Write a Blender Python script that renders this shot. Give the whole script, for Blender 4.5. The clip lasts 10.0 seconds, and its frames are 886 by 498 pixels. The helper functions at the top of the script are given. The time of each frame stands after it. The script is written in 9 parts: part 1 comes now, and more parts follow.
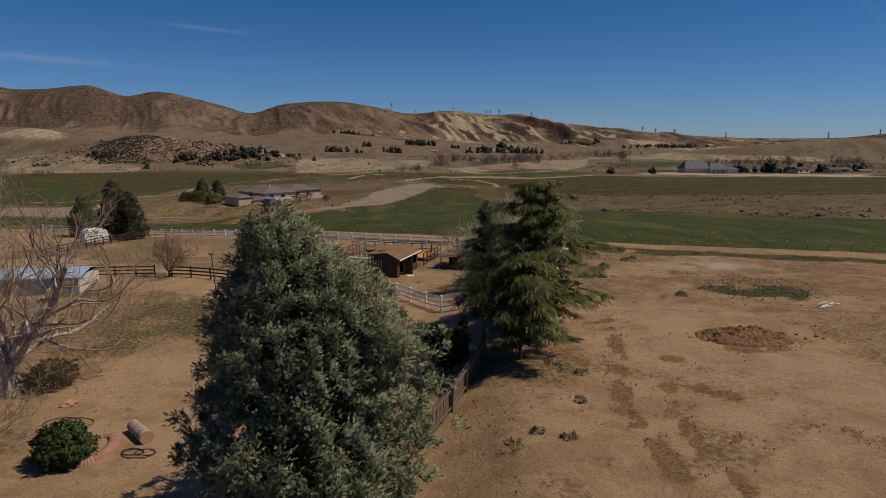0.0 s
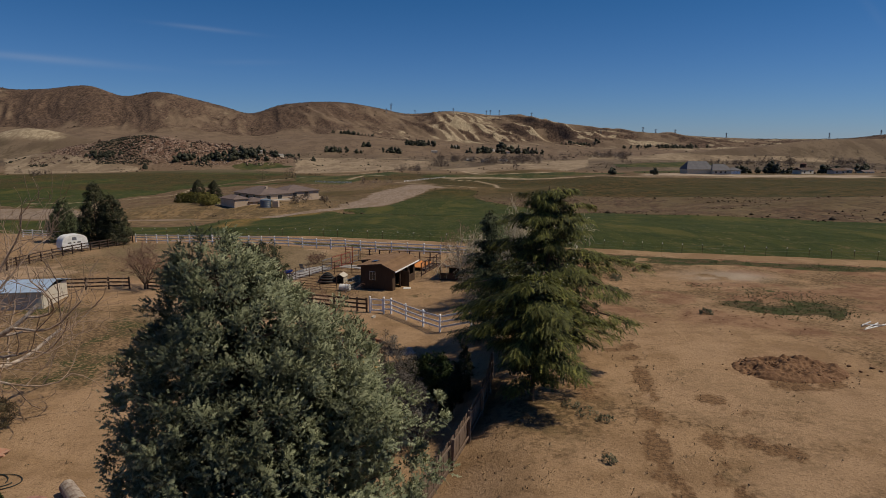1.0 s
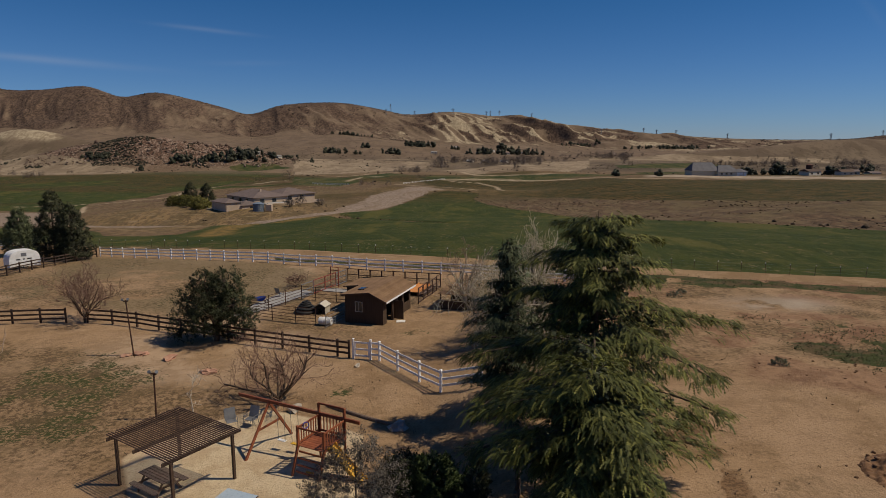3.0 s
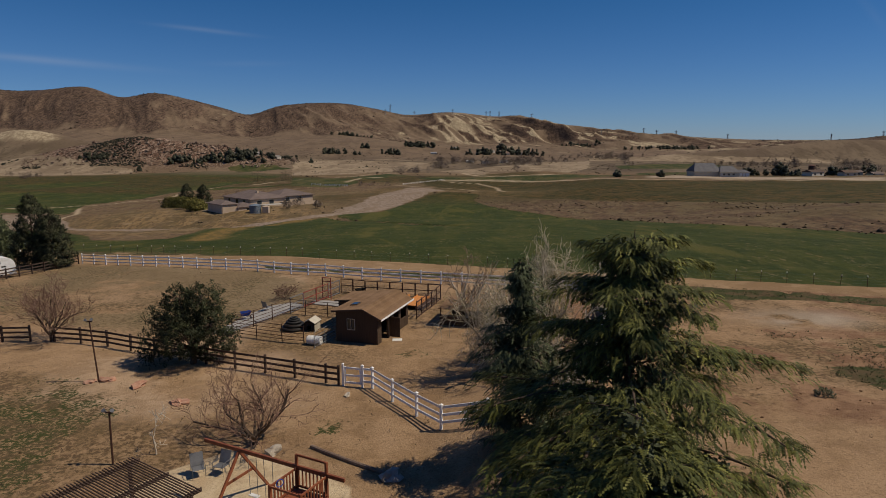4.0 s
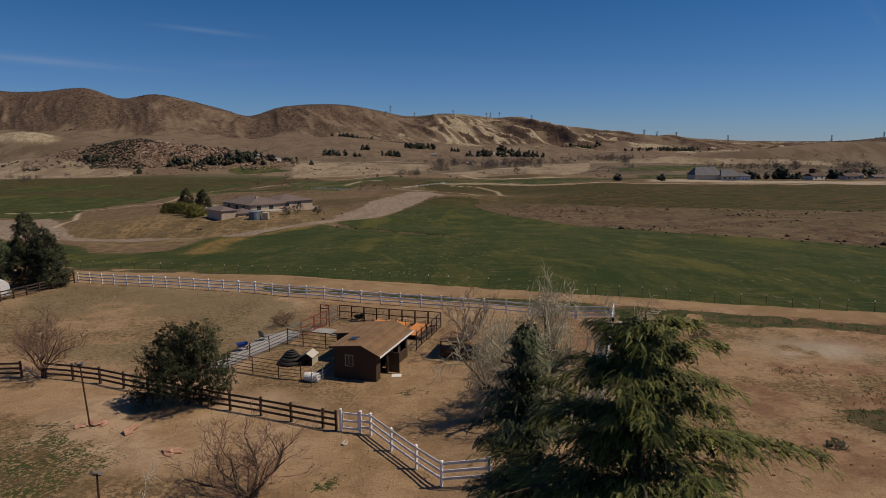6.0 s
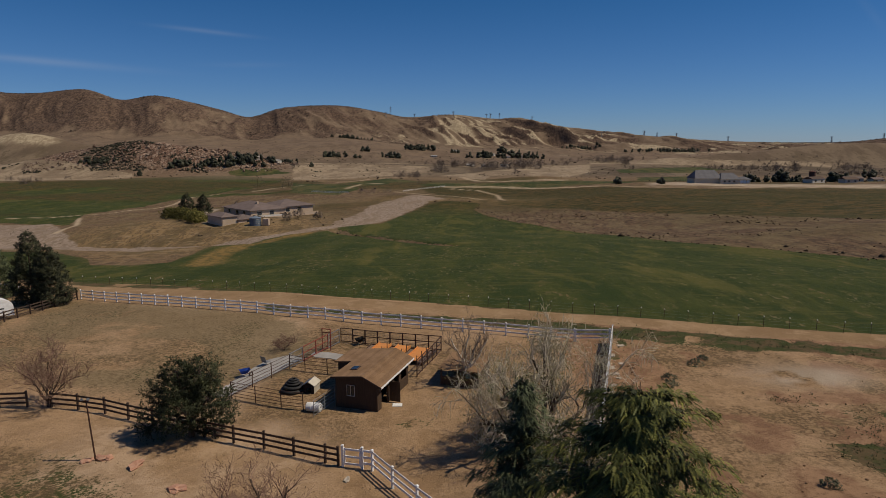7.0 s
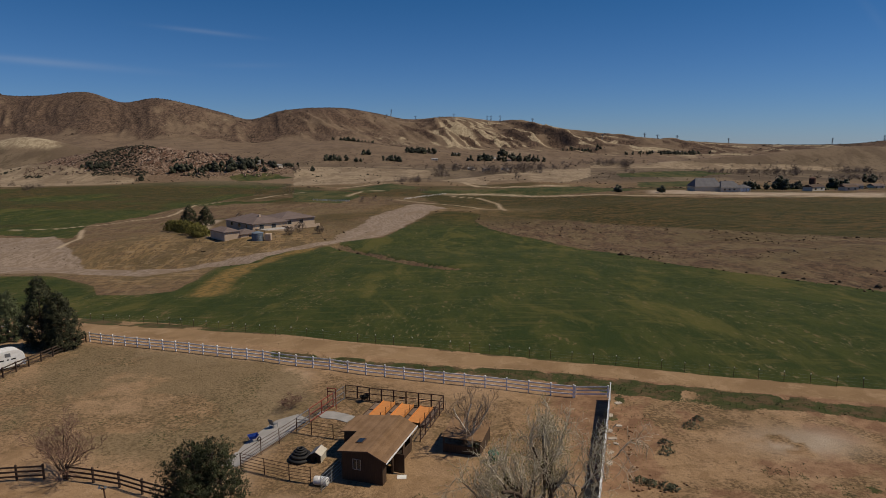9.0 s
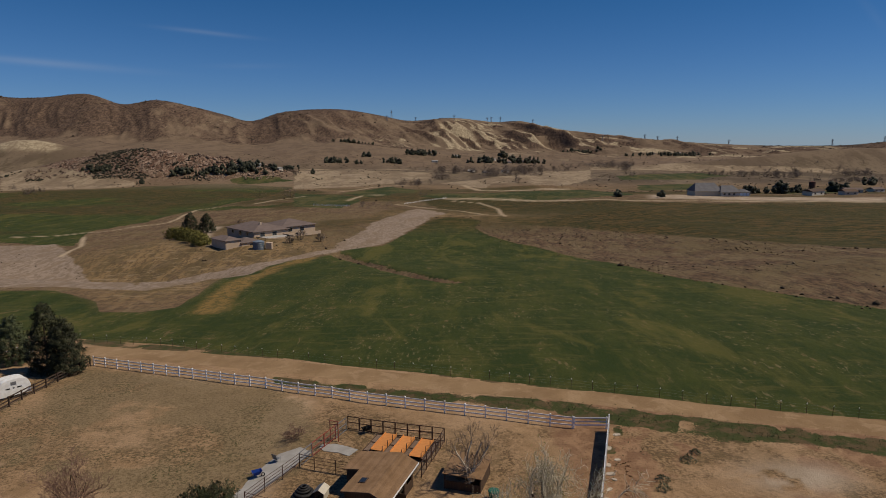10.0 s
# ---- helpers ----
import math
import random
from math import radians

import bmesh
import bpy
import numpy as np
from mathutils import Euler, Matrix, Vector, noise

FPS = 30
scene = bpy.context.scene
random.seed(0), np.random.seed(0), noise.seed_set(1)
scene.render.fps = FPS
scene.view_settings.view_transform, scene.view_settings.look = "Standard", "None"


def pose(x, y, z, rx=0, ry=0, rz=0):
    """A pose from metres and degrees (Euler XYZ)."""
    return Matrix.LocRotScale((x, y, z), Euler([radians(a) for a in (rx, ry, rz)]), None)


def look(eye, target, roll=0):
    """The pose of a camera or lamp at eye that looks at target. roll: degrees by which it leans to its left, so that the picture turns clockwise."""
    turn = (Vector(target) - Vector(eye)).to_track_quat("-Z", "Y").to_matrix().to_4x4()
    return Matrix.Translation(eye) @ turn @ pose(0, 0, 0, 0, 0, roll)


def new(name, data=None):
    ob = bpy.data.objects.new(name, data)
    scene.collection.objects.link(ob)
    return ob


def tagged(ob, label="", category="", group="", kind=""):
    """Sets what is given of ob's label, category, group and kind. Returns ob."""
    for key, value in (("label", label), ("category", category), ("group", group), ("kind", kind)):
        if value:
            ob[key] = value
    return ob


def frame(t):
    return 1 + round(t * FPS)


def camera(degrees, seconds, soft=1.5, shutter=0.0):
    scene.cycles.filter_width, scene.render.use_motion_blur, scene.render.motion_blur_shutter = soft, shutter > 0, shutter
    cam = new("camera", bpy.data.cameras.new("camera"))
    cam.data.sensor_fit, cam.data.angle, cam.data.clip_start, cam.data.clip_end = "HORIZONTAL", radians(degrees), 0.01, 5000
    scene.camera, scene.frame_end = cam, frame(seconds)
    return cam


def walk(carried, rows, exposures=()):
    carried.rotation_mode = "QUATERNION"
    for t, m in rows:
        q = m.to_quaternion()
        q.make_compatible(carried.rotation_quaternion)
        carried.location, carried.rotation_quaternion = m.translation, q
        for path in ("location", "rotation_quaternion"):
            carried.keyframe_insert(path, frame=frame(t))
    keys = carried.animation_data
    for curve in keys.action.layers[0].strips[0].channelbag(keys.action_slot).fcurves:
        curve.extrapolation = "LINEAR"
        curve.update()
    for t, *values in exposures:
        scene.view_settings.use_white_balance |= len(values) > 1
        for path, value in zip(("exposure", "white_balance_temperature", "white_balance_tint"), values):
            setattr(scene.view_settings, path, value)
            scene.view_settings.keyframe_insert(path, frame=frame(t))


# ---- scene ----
cam = camera(70.0, 10.0, soft=0.65)
METRES, EYE, TILT, LEAN, TURN = 44.0, 14.85, -9.78, 0.0, 0.0
ROWS = [
    (0.0, 0.0000, 0.0000, 0.0000, 0.000, 0.000, 0.000),
    (0.5, 0.0007, 0.0625, 0.0115, -0.013, 0.013, -0.010),
    (1.0, 0.0016, 0.1254, 0.0233, -0.013, 0.026, -0.030),
    (1.5, 0.0017, 0.1876, 0.0355, -0.013, 0.039, -0.000),
    (2.0, 0.0010, 0.2490, 0.0474, -0.026, 0.039, 0.000),
    (2.5, -0.0002, 0.3110, 0.0588, -0.026, 0.065, -0.000),
    (4.0, -0.0019, 0.4815, 0.0904, -0.052, 0.130, 0.020),
    (4.5, -0.0023, 0.5045, 0.0985, -0.052, 0.155, 0.030),
    (5.0, -0.0022, 0.5112, 0.1106, -0.039, 0.181, 0.020),
    (5.5, -0.0020, 0.5103, 0.1269, -0.039, 0.181, 0.010),
    (7.0, -0.0024, 0.4913, 0.2009, -0.026, 0.220, 0.020),
    (7.5, -0.0028, 0.4832, 0.2325, -0.026, 0.233, 0.020),
    (8.0, -0.0038, 0.4735, 0.2662, 0.000, 0.246, 0.030),
    (8.5, -0.0052, 0.4632, 0.3020, 0.026, 0.246, 0.030),
    (9.0, -0.0060, 0.4533, 0.3392, 0.039, 0.259, 0.040),
    (9.5, -0.0068, 0.4433, 0.3782, 0.039, 0.285, 0.040),
    (10.0, -0.0068, 0.4327, 0.4177, 0.065, 0.298, 0.080),
]
walk(cam, [(t, pose(0, 0, EYE, TILT, LEAN, TURN) @ pose(METRES * x, METRES * y, METRES * z, 90 + pitch, roll, yaw)) for t, x, y, z, yaw, pitch, roll in ROWS])

# ---- daylight ----
SUN_TO = Vector((0.57, -0.03, 0.82)).normalized()
world = bpy.data.worlds.new("sky")
scene.world = world
world.use_nodes = True
wn, wl = world.node_tree.nodes, world.node_tree.links
sky = wn.new("ShaderNodeTexSky")
sky.sky_type = 'NISHITA'
sky.sun_disc = False
sky.sun_elevation = math.asin(SUN_TO.z)
sky.sun_rotation = math.atan2(SUN_TO.x, SUN_TO.y)
sky.altitude, sky.air_density, sky.dust_density, sky.ozone_density = 1200, 1.0, 0.1, 4.0
wn["Background"].inputs["Strength"].default_value = 0.075
where = wn.new("ShaderNodeTexCoord")
way = wn.new("ShaderNodeSeparateXYZ")
wl.new(where.outputs["Generated"], way.inputs[0])


def wmath(op, a, b=0.0, c=0.0):
    n = wn.new("ShaderNodeMath")
    n.operation = op
    for socket, v in zip(n.inputs, (a, b, c)):
        if isinstance(v, (int, float)):
            socket.default_value = v
        else:
            wl.new(v, socket)
    return n.outputs[0]


# a clear desert sky: pale and slightly warm at the horizon, deep blue above
tint = wn.new("ShaderNodeValToRGB")
stops = tint.color_ramp.elements
stops.new(0.5)
for el, at, colour in zip(stops, (0.0, 0.26, 0.7), ((0.415, 0.55, 0.85), (0.135, 0.45, 0.69), (0.28, 0.53, 0.83))):
    el.position, el.color = at, (*colour, 1)
wl.new(way.outputs[2], tint.inputs["Fac"])
deep = wn.new("ShaderNodeMix")
deep.data_type, deep.blend_type = 'RGBA', 'MULTIPLY'
deep.inputs[0].default_value = 1.0
wl.new(tint.outputs["Color"], deep.inputs[7])
wl.new(sky.outputs["Color"], deep.inputs[6])
# thin cirrus streaks: bearing, height, slant, half length, half breadth, strength
bearing, height = wmath('DIVIDE', way.outputs[0], way.outputs[1]), wmath('DIVIDE', way.outputs[2], way.outputs[1])
spread = wn.new("ShaderNodeMapping")
spread.inputs["Scale"].default_value = (9, 9, 60)
wisp = wn.new("ShaderNodeTexNoise")
wisp.inputs["Scale"].default_value, wisp.inputs["Detail"].default_value = 1.0, 4.0
wl.new(where.outputs["Generated"], spread.inputs["Vector"])
wl.new(spread.outputs[0], wisp.inputs["Vector"])
cloud = 0.0
for b0, h0, slant, long, thick, strong in ((-0.61, 0.1225, -0.085, 0.13, 0.0055, 0.16), (-0.36, 0.1665, -0.11, 0.06, 0.0032, 0.15), (-0.30, 0.117, 0.0, 0.06, 0.004, 0.05), (0.65, 0.19, -1.0, 0.03, 0.01, 0.03)):
    a = wmath('SUBTRACT', bearing, b0)
    across = wmath('DIVIDE', wmath('SUBTRACT', wmath('SUBTRACT', height, h0), wmath('MULTIPLY', a, slant)), thick)
    a = wmath('DIVIDE', a, long)
    fall = wmath('EXPONENT', wmath('MULTIPLY', wmath('ADD', wmath('MULTIPLY', a, a), wmath('MULTIPLY', across, across)), -1.0))
    cloud = wmath('ADD', wmath('MULTIPLY', fall, strong), cloud)
cloud = wmath('MULTIPLY', wmath('MULTIPLY', cloud, wmath('ADD', wisp.outputs["Fac"], 0.35)), wmath('GREATER_THAN', way.outputs[1], 0.05))
veil = wn.new("ShaderNodeMix")
veil.data_type = 'RGBA'
veil.inputs[7].default_value = (5.0, 5.4, 6.2, 1)
wl.new(cloud, veil.inputs[0])
wl.new(deep.outputs[2], veil.inputs[6])
wl.new(veil.outputs[2], wn["Background"].inputs["Color"])
lamp = bpy.data.lights.new("sun", 'SUN')
lamp.energy, lamp.angle, lamp.color = 3.6, radians(0.53), (1.0, 0.87, 0.68)
sun = new("sun", lamp)
sun.matrix_world = look(SUN_TO * 100, (0, 0, 0))
scene.view_settings.exposure = 0.0

# ---- materials ----
class Nodes:
    """Short hand for building a node material."""

    def __init__(self, name):
        self.m = bpy.data.materials.new(name)
        self.m.use_nodes = True
        self.t = self.m.node_tree
        self.bsdf = self.t.nodes["Principled BSDF"]

    def add(self, kind, **sets):
        n = self.t.nodes.new(kind)
        for k, v in sets.items():
            n.inputs[k].default_value = v
        return n

    def link(self, a, b):
        self.t.links.new(a, b)

    def coords(self, space="Object"):
        return self.t.nodes.new("ShaderNodeTexCoord").outputs[space]

    def noise(self, vec, scale, detail=4.0, rough=0.55, warp=0.0):
        n = self.add("ShaderNodeTexNoise", Scale=scale, Detail=detail, Roughness=rough, Distortion=warp)
        self.link(vec, n.inputs["Vector"])
        return n.outputs["Fac"]

    def ramp(self, fac, *stops):
        n = self.t.nodes.new("ShaderNodeValToRGB")
        e = n.color_ramp.elements
        while len(e) < len(stops):
            e.new(0.5)
        for el, (p, c) in zip(e, stops):
            el.position = p
            el.color = (*c, 1) if len(c) == 3 else c
        self.link(fac, n.inputs["Fac"])
        return n.outputs["Color"]

    def step(self, fac, lo, hi):
        n = self.t.nodes.new("ShaderNodeMapRange")
        n.interpolation_type = 'SMOOTHSTEP'
        n.inputs["From Min"].default_value, n.inputs["From Max"].default_value = lo, hi
        self.link(fac, n.inputs["Value"])
        return n.outputs["Result"]

    def math(self, op, a, b=None):
        n = self.t.nodes.new("ShaderNodeMath")
        n.operation = op
        for i, v in enumerate((a, b)):
            if v is None:
                continue
            if isinstance(v, (int, float)):
                n.inputs[i].default_value = v
            else:
                self.link(v, n.inputs[i])
        return n.outputs[0]

    def mix(self, fac, a, b, kind='MIX'):
        n = self.t.nodes.new("ShaderNodeMix")
        n.data_type, n.blend_type = 'RGBA', kind
        for socket, v in ((n.inputs[0], fac), (n.inputs[6], a), (n.inputs[7], b)):
            if isinstance(v, (int, float)):
                socket.default_value = v
            elif isinstance(v, tuple):
                socket.default_value = (*v, 1)
            else:
                self.link(v, socket)
        return n.outputs[2]

    def scaled(self, vec, sx, sy, sz):
        n = self.t.nodes.new("ShaderNodeMapping")
        n.inputs["Scale"].default_value = (sx, sy, sz)
        self.link(vec, n.inputs["Vector"])
        return n.outputs[0]

    def bump(self, height, strength=0.3, dist=0.02):
        n = self.add("ShaderNodeBump", Strength=strength, Distance=dist)
        self.link(height, n.inputs["Height"])
        self.link(n.outputs[0], self.bsdf.inputs["Normal"])

    def done(self, color, rough=0.8, metal=0.0, spec=0.3):
        if isinstance(color, tuple):
            self.bsdf.inputs["Base Color"].default_value = (*color, 1)
        else:
            self.link(color, self.bsdf.inputs["Base Color"])
        self.bsdf.inputs["Roughness"].default_value = rough
        self.bsdf.inputs["Metallic"].default_value = metal
        self.bsdf.inputs["Specular IOR Level"].default_value = spec
        return self.m


def worn(name, a, b, scale=3.0, rough=0.8, metal=0.0, bump=0.2, stretch=(1, 1, 1), spec=0.3, each=0.25):
    """A surface that wanders between two colours at two scales, a little different on each object."""
    n = Nodes(name)
    v = n.scaled(n.coords(), *stretch)
    big, fine = n.noise(v, scale), n.noise(v, scale * 9, 3)
    c = n.mix(n.step(big, 0.3, 0.7), a, b)
    dark = tuple(x * 0.72 for x in a)
    c = n.mix(n.math('MULTIPLY', n.step(fine, 0.45, 0.75), 0.55), c, dark)
    info = n.t.nodes.new("ShaderNodeObjectInfo")
    hsv = n.t.nodes.new("ShaderNodeHueSaturation")
    n.link(n.math('ADD', n.math('MULTIPLY', info.outputs["Random"], each), 1 - each / 2), hsv.inputs["Value"])
    n.link(c, hsv.inputs["Color"])
    n.bump(fine, bump)
    return n.done(hsv.outputs[0], rough, metal, spec)


def leafy(name, a, b, c, through_light=0.25, rough=0.65):
    """Leaves: each island its own tone, with some light passing."""
    n = Nodes(name)
    geo = n.t.nodes.new("ShaderNodeNewGeometry")
    r = geo.outputs["Random Per Island"]
    col = n.ramp(r, (0.0, a), (0.55, b), (1.0, c))
    big = n.noise(n.coords(), 0.9, 3)
    col = n.mix(n.step(big, 0.35, 0.7), col, n.mix(0.5, col, b, 'MULTIPLY'))
    big2 = n.noise(n.coords(), 0.35, 2)
    hsv = n.t.nodes.new("ShaderNodeHueSaturation")
    n.link(n.math('ADD', n.math('MULTIPLY', big2, 0.7), 0.65), hsv.inputs["Value"])
    n.link(col, hsv.inputs["Color"])
    m = n.done(hsv.outputs[0], rough, 0, 0.25)
    tr = n.add("ShaderNodeBsdfTranslucent")
    n.link(hsv.outputs[0], tr.inputs["Color"])
    mx = n.add("ShaderNodeMixShader", Fac=through_light)
    out = n.t.nodes["Material Output"]
    n.link(n.bsdf.outputs[0], mx.inputs[1])
    n.link(tr.outputs[0], mx.inputs[2])
    n.link(mx.outputs[0], out.inputs["Surface"])
    return m


WHITE_VINYL = worn("white_vinyl", (0.82, 0.82, 0.82), (0.74, 0.74, 0.73), 1.5, 0.45, 0, 0.05)
DARK_WOOD = worn("dark_fence_wood", (0.045, 0.028, 0.02), (0.085, 0.055, 0.038), 2.0, 0.85, 0, 0.4, (1, 1, 1))
GREY_WOOD = worn("weathered_boards", (0.13, 0.085, 0.06), (0.2, 0.15, 0.115), 2.0, 0.9, 0, 0.5, (6, 6, 1))
RED_WOOD = worn("stained_redwood", (0.19, 0.055, 0.026), (0.27, 0.09, 0.042), 3.0, 0.6, 0, 0.3)
PERGOLA_WOOD = worn("pergola_wood", (0.06, 0.036, 0.025), (0.10, 0.064, 0.045), 3.0, 0.8, 0, 0.3)
RUST_PIPE = worn("rusty_pipe", (0.055, 0.03, 0.022), (0.10, 0.05, 0.034), 5.0, 0.7, 0.3, 0.2)
RED_PIPE = worn("red_painted_pipe", (0.27, 0.06, 0.04), (0.20, 0.05, 0.035), 5.0, 0.6, 0.0, 0.2)
GALV = worn("galvanised_pipe", (0.33, 0.34, 0.35), (0.25, 0.25, 0.26), 4.0, 0.45, 0.6, 0.1)
SHED_WALL = worn("brown_shed_siding", (0.058, 0.036, 0.022), (0.085, 0.053, 0.032), 1.6, 0.85, 0, 0.4, (10, 10, 0.7))
SHED_TRIM = worn("brown_trim", (0.09, 0.055, 0.035), (0.07, 0.042, 0.028), 2.0, 0.8)
SHINGLE = worn("brown_shingles", (0.165, 0.098, 0.05), (0.22, 0.135, 0.075), 0.9, 0.95, 0, 0.6, each=0.3)
DARK_GAP = worn("dark_interior", (0.02, 0.016, 0.013), (0.03, 0.024, 0.02), 3.0, 0.9)
PLYWOOD = worn("orange_plywood", (0.62, 0.26, 0.075), (0.52, 0.21, 0.06), 1.6, 0.7, 0, 0.2, (1, 4, 1))
BLACK_RUBBER = worn("black_rubber", (0.012, 0.012, 0.013), (0.03, 0.029, 0.028), 3.0, 0.7, 0, 0.3)
WHITE_PLASTIC = worn("white_plastic", (0.72, 0.72, 0.70), (0.6, 0.59, 0.56), 2.0, 0.5, 0, 0.05)
CREAM = worn("cream_paint", (0.52, 0.48, 0.40), (0.44, 0.40, 0.33), 2.0, 0.7)
BLUE = worn("blue_plastic", (0.02, 0.07, 0.36), (0.03, 0.09, 0.42), 3.0, 0.5)
YELLOW = worn("yellow_plastic", (0.62, 0.36, 0.03), (0.55, 0.31, 0.03), 3.0, 0.5)
GREEN_TARP = worn("green_plastic", (0.02, 0.11, 0.08), (0.03, 0.14, 0.10), 3.0, 0.6)
CONCRETE = worn("concrete", (0.36, 0.345, 0.325), (0.28, 0.265, 0.245), 0.8, 0.9, 0, 0.3)
ROCK = worn("reddish_rock", (0.34, 0.17, 0.11), (0.42, 0.25, 0.17), 4.0, 0.9, 0, 0.6)
PALE_ROCK = worn("pale_rock", (0.42, 0.37, 0.31), (0.33, 0.28, 0.22), 4.0, 0.9, 0, 0.6)
BARK = worn("brown_bark", (0.07, 0.048, 0.034), (0.11, 0.078, 0.055), 6.0, 0.95, 0, 0.8, (3, 3, 0.6))
TWIG = worn("dry_twigs", (0.24, 0.17, 0.12), (0.31, 0.23, 0.165), 2.0, 0.9, 0, 0.2)
PALE_BARK = worn("pale_bark", (0.60, 0.54, 0.45), (0.40, 0.34, 0.265), 2.0, 0.9, 0, 0.4)
PALE_TWIG = worn("pale_twigs", (0.60, 0.53, 0.41), (0.42, 0.36, 0.26), 2.0, 0.9, 0, 0.2)
WHITE_BARK = worn("blotched_white_bark", (0.24, 0.185, 0.145), (0.52, 0.45, 0.38), 5.0, 0.9, 0, 0.4)
PINK_TWIG = worn("pinkish_grey_twigs", (0.215, 0.150, 0.108), (0.33, 0.25, 0.185), 2.0, 0.9, 0, 0.2)
RED_TWIG = worn("reddish_twigs", (0.17, 0.10, 0.07), (0.23, 0.14, 0.10), 2.0, 0.9, 0, 0.2)
GLASS_BLUE = worn("pale_table_glass", (0.35, 0.42, 0.48), (0.30, 0.37, 0.43), 1.0, 0.12, 0, 0.0, spec=0.6)
WINDOW_DARK = worn("window_glass", (0.02, 0.025, 0.03), (0.03, 0.035, 0.04), 1.0, 0.08, 0, 0.0, spec=0.6)
STUCCO = worn("tan_stucco", (0.50, 0.39, 0.29), (0.43, 0.33, 0.24), 0.3, 0.9, 0, 0.2, each=0.1)
TILE_ROOF = worn("grey_brown_roof_tiles", (0.16, 0.122, 0.108), (0.125, 0.095, 0.083), 0.4, 0.9, 0, 0.4, each=0.15)
GREY_ROOF = worn("grey_roof", (0.125, 0.122, 0.128), (0.095, 0.093, 0.10), 0.4, 0.85, 0, 0.3)
BLUE_ROOF = worn("pale_blue_metal_roof", (0.34, 0.43, 0.55), (0.28, 0.36, 0.46), 0.8, 0.5, 0.1, 0.1)
STEEL = worn("grey_steel", (0.20, 0.205, 0.215), (0.15, 0.155, 0.165), 2.0, 0.5, 0.4, 0.1)
TANK_BLUE = worn("blue_grey_tank", (0.13, 0.17, 0.215), (0.17, 0.20, 0.24), 0.6, 0.6, 0.2, 0.1)
CUT_WOOD = worn("cut_log_wood", (0.42, 0.27, 0.15), (0.34, 0.21, 0.115), 6.0, 0.9)
BRICK_RED = worn("reddish_stone", (0.36, 0.19, 0.14), (0.30, 0.15, 0.11), 5.0, 0.9, 0, 0.4)
LOG_BARK = worn("flaking_log_bark", (0.46, 0.40, 0.33), (0.19, 0.12, 0.08), 3.2, 0.9, 0, 0.6)
HOSE = worn("dark_hose", (0.02, 0.025, 0.02), (0.03, 0.035, 0.03), 3.0, 0.5)
CYPRESS_LEAF = leafy("blue_green_cypress", (0.136, 0.158, 0.094), (0.232, 0.256, 0.154), (0.36, 0.38, 0.235), 0.28)
CEDAR_LEAF = leafy("dark_cedar_needles", (0.062, 0.074, 0.020), (0.125, 0.136, 0.034), (0.25, 0.245, 0.056), 0.2)
SPRUCE_LEAF = leafy("blue_green_needles", (0.066, 0.083, 0.042), (0.115, 0.138, 0.068), (0.18, 0.20, 0.098), 0.2)
JUNIPER_LEAF = leafy("dark_juniper", (0.038, 0.043, 0.023), (0.068, 0.074, 0.038), (0.118, 0.118, 0.060))
OAK_LEAF = leafy("dark_oak_leaves", (0.026, 0.034, 0.016), (0.052, 0.062, 0.027), (0.10, 0.108, 0.048))
SHRUB_LEAF = leafy("green_shrub_leaves", (0.038, 0.060, 0.019), (0.068, 0.098, 0.028), (0.125, 0.155, 0.052))
GREY_LEAF = leafy("grey_brown_shrub", (0.085, 0.075, 0.065), (0.145, 0.13, 0.115), (0.22, 0.20, 0.175))
YELLOW_BUD = leafy("yellow_green_buds", (0.17, 0.18, 0.055), (0.25, 0.25, 0.085), (0.34, 0.32, 0.12))
HEDGE_LEAF = leafy("olive_hedge", (0.12, 0.12, 0.03), (0.20, 0.185, 0.05), (0.28, 0.25, 0.075))
WEED_LEAF = leafy("dry_weeds", (0.075, 0.068, 0.036), (0.15, 0.115, 0.062), (0.22, 0.165, 0.09))
# inner foliage of the crowns, with their inner shade put into its colour
CROWN_SHADE = worn("painted_crown_shade", (0.05, 0.06, 0.032), (0.085, 0.095, 0.052), 6.0, 0.95, 0, 0.8, each=0.0)
FAR_LEAF = leafy("far_tree_leaves", (0.032, 0.037, 0.022), (0.058, 0.062, 0.037), (0.10, 0.095, 0.060), 0.15)
FAR_BARE = leafy("far_bare_trees", (0.11, 0.083, 0.064), (0.17, 0.132, 0.104), (0.25, 0.20, 0.16), 0.1)


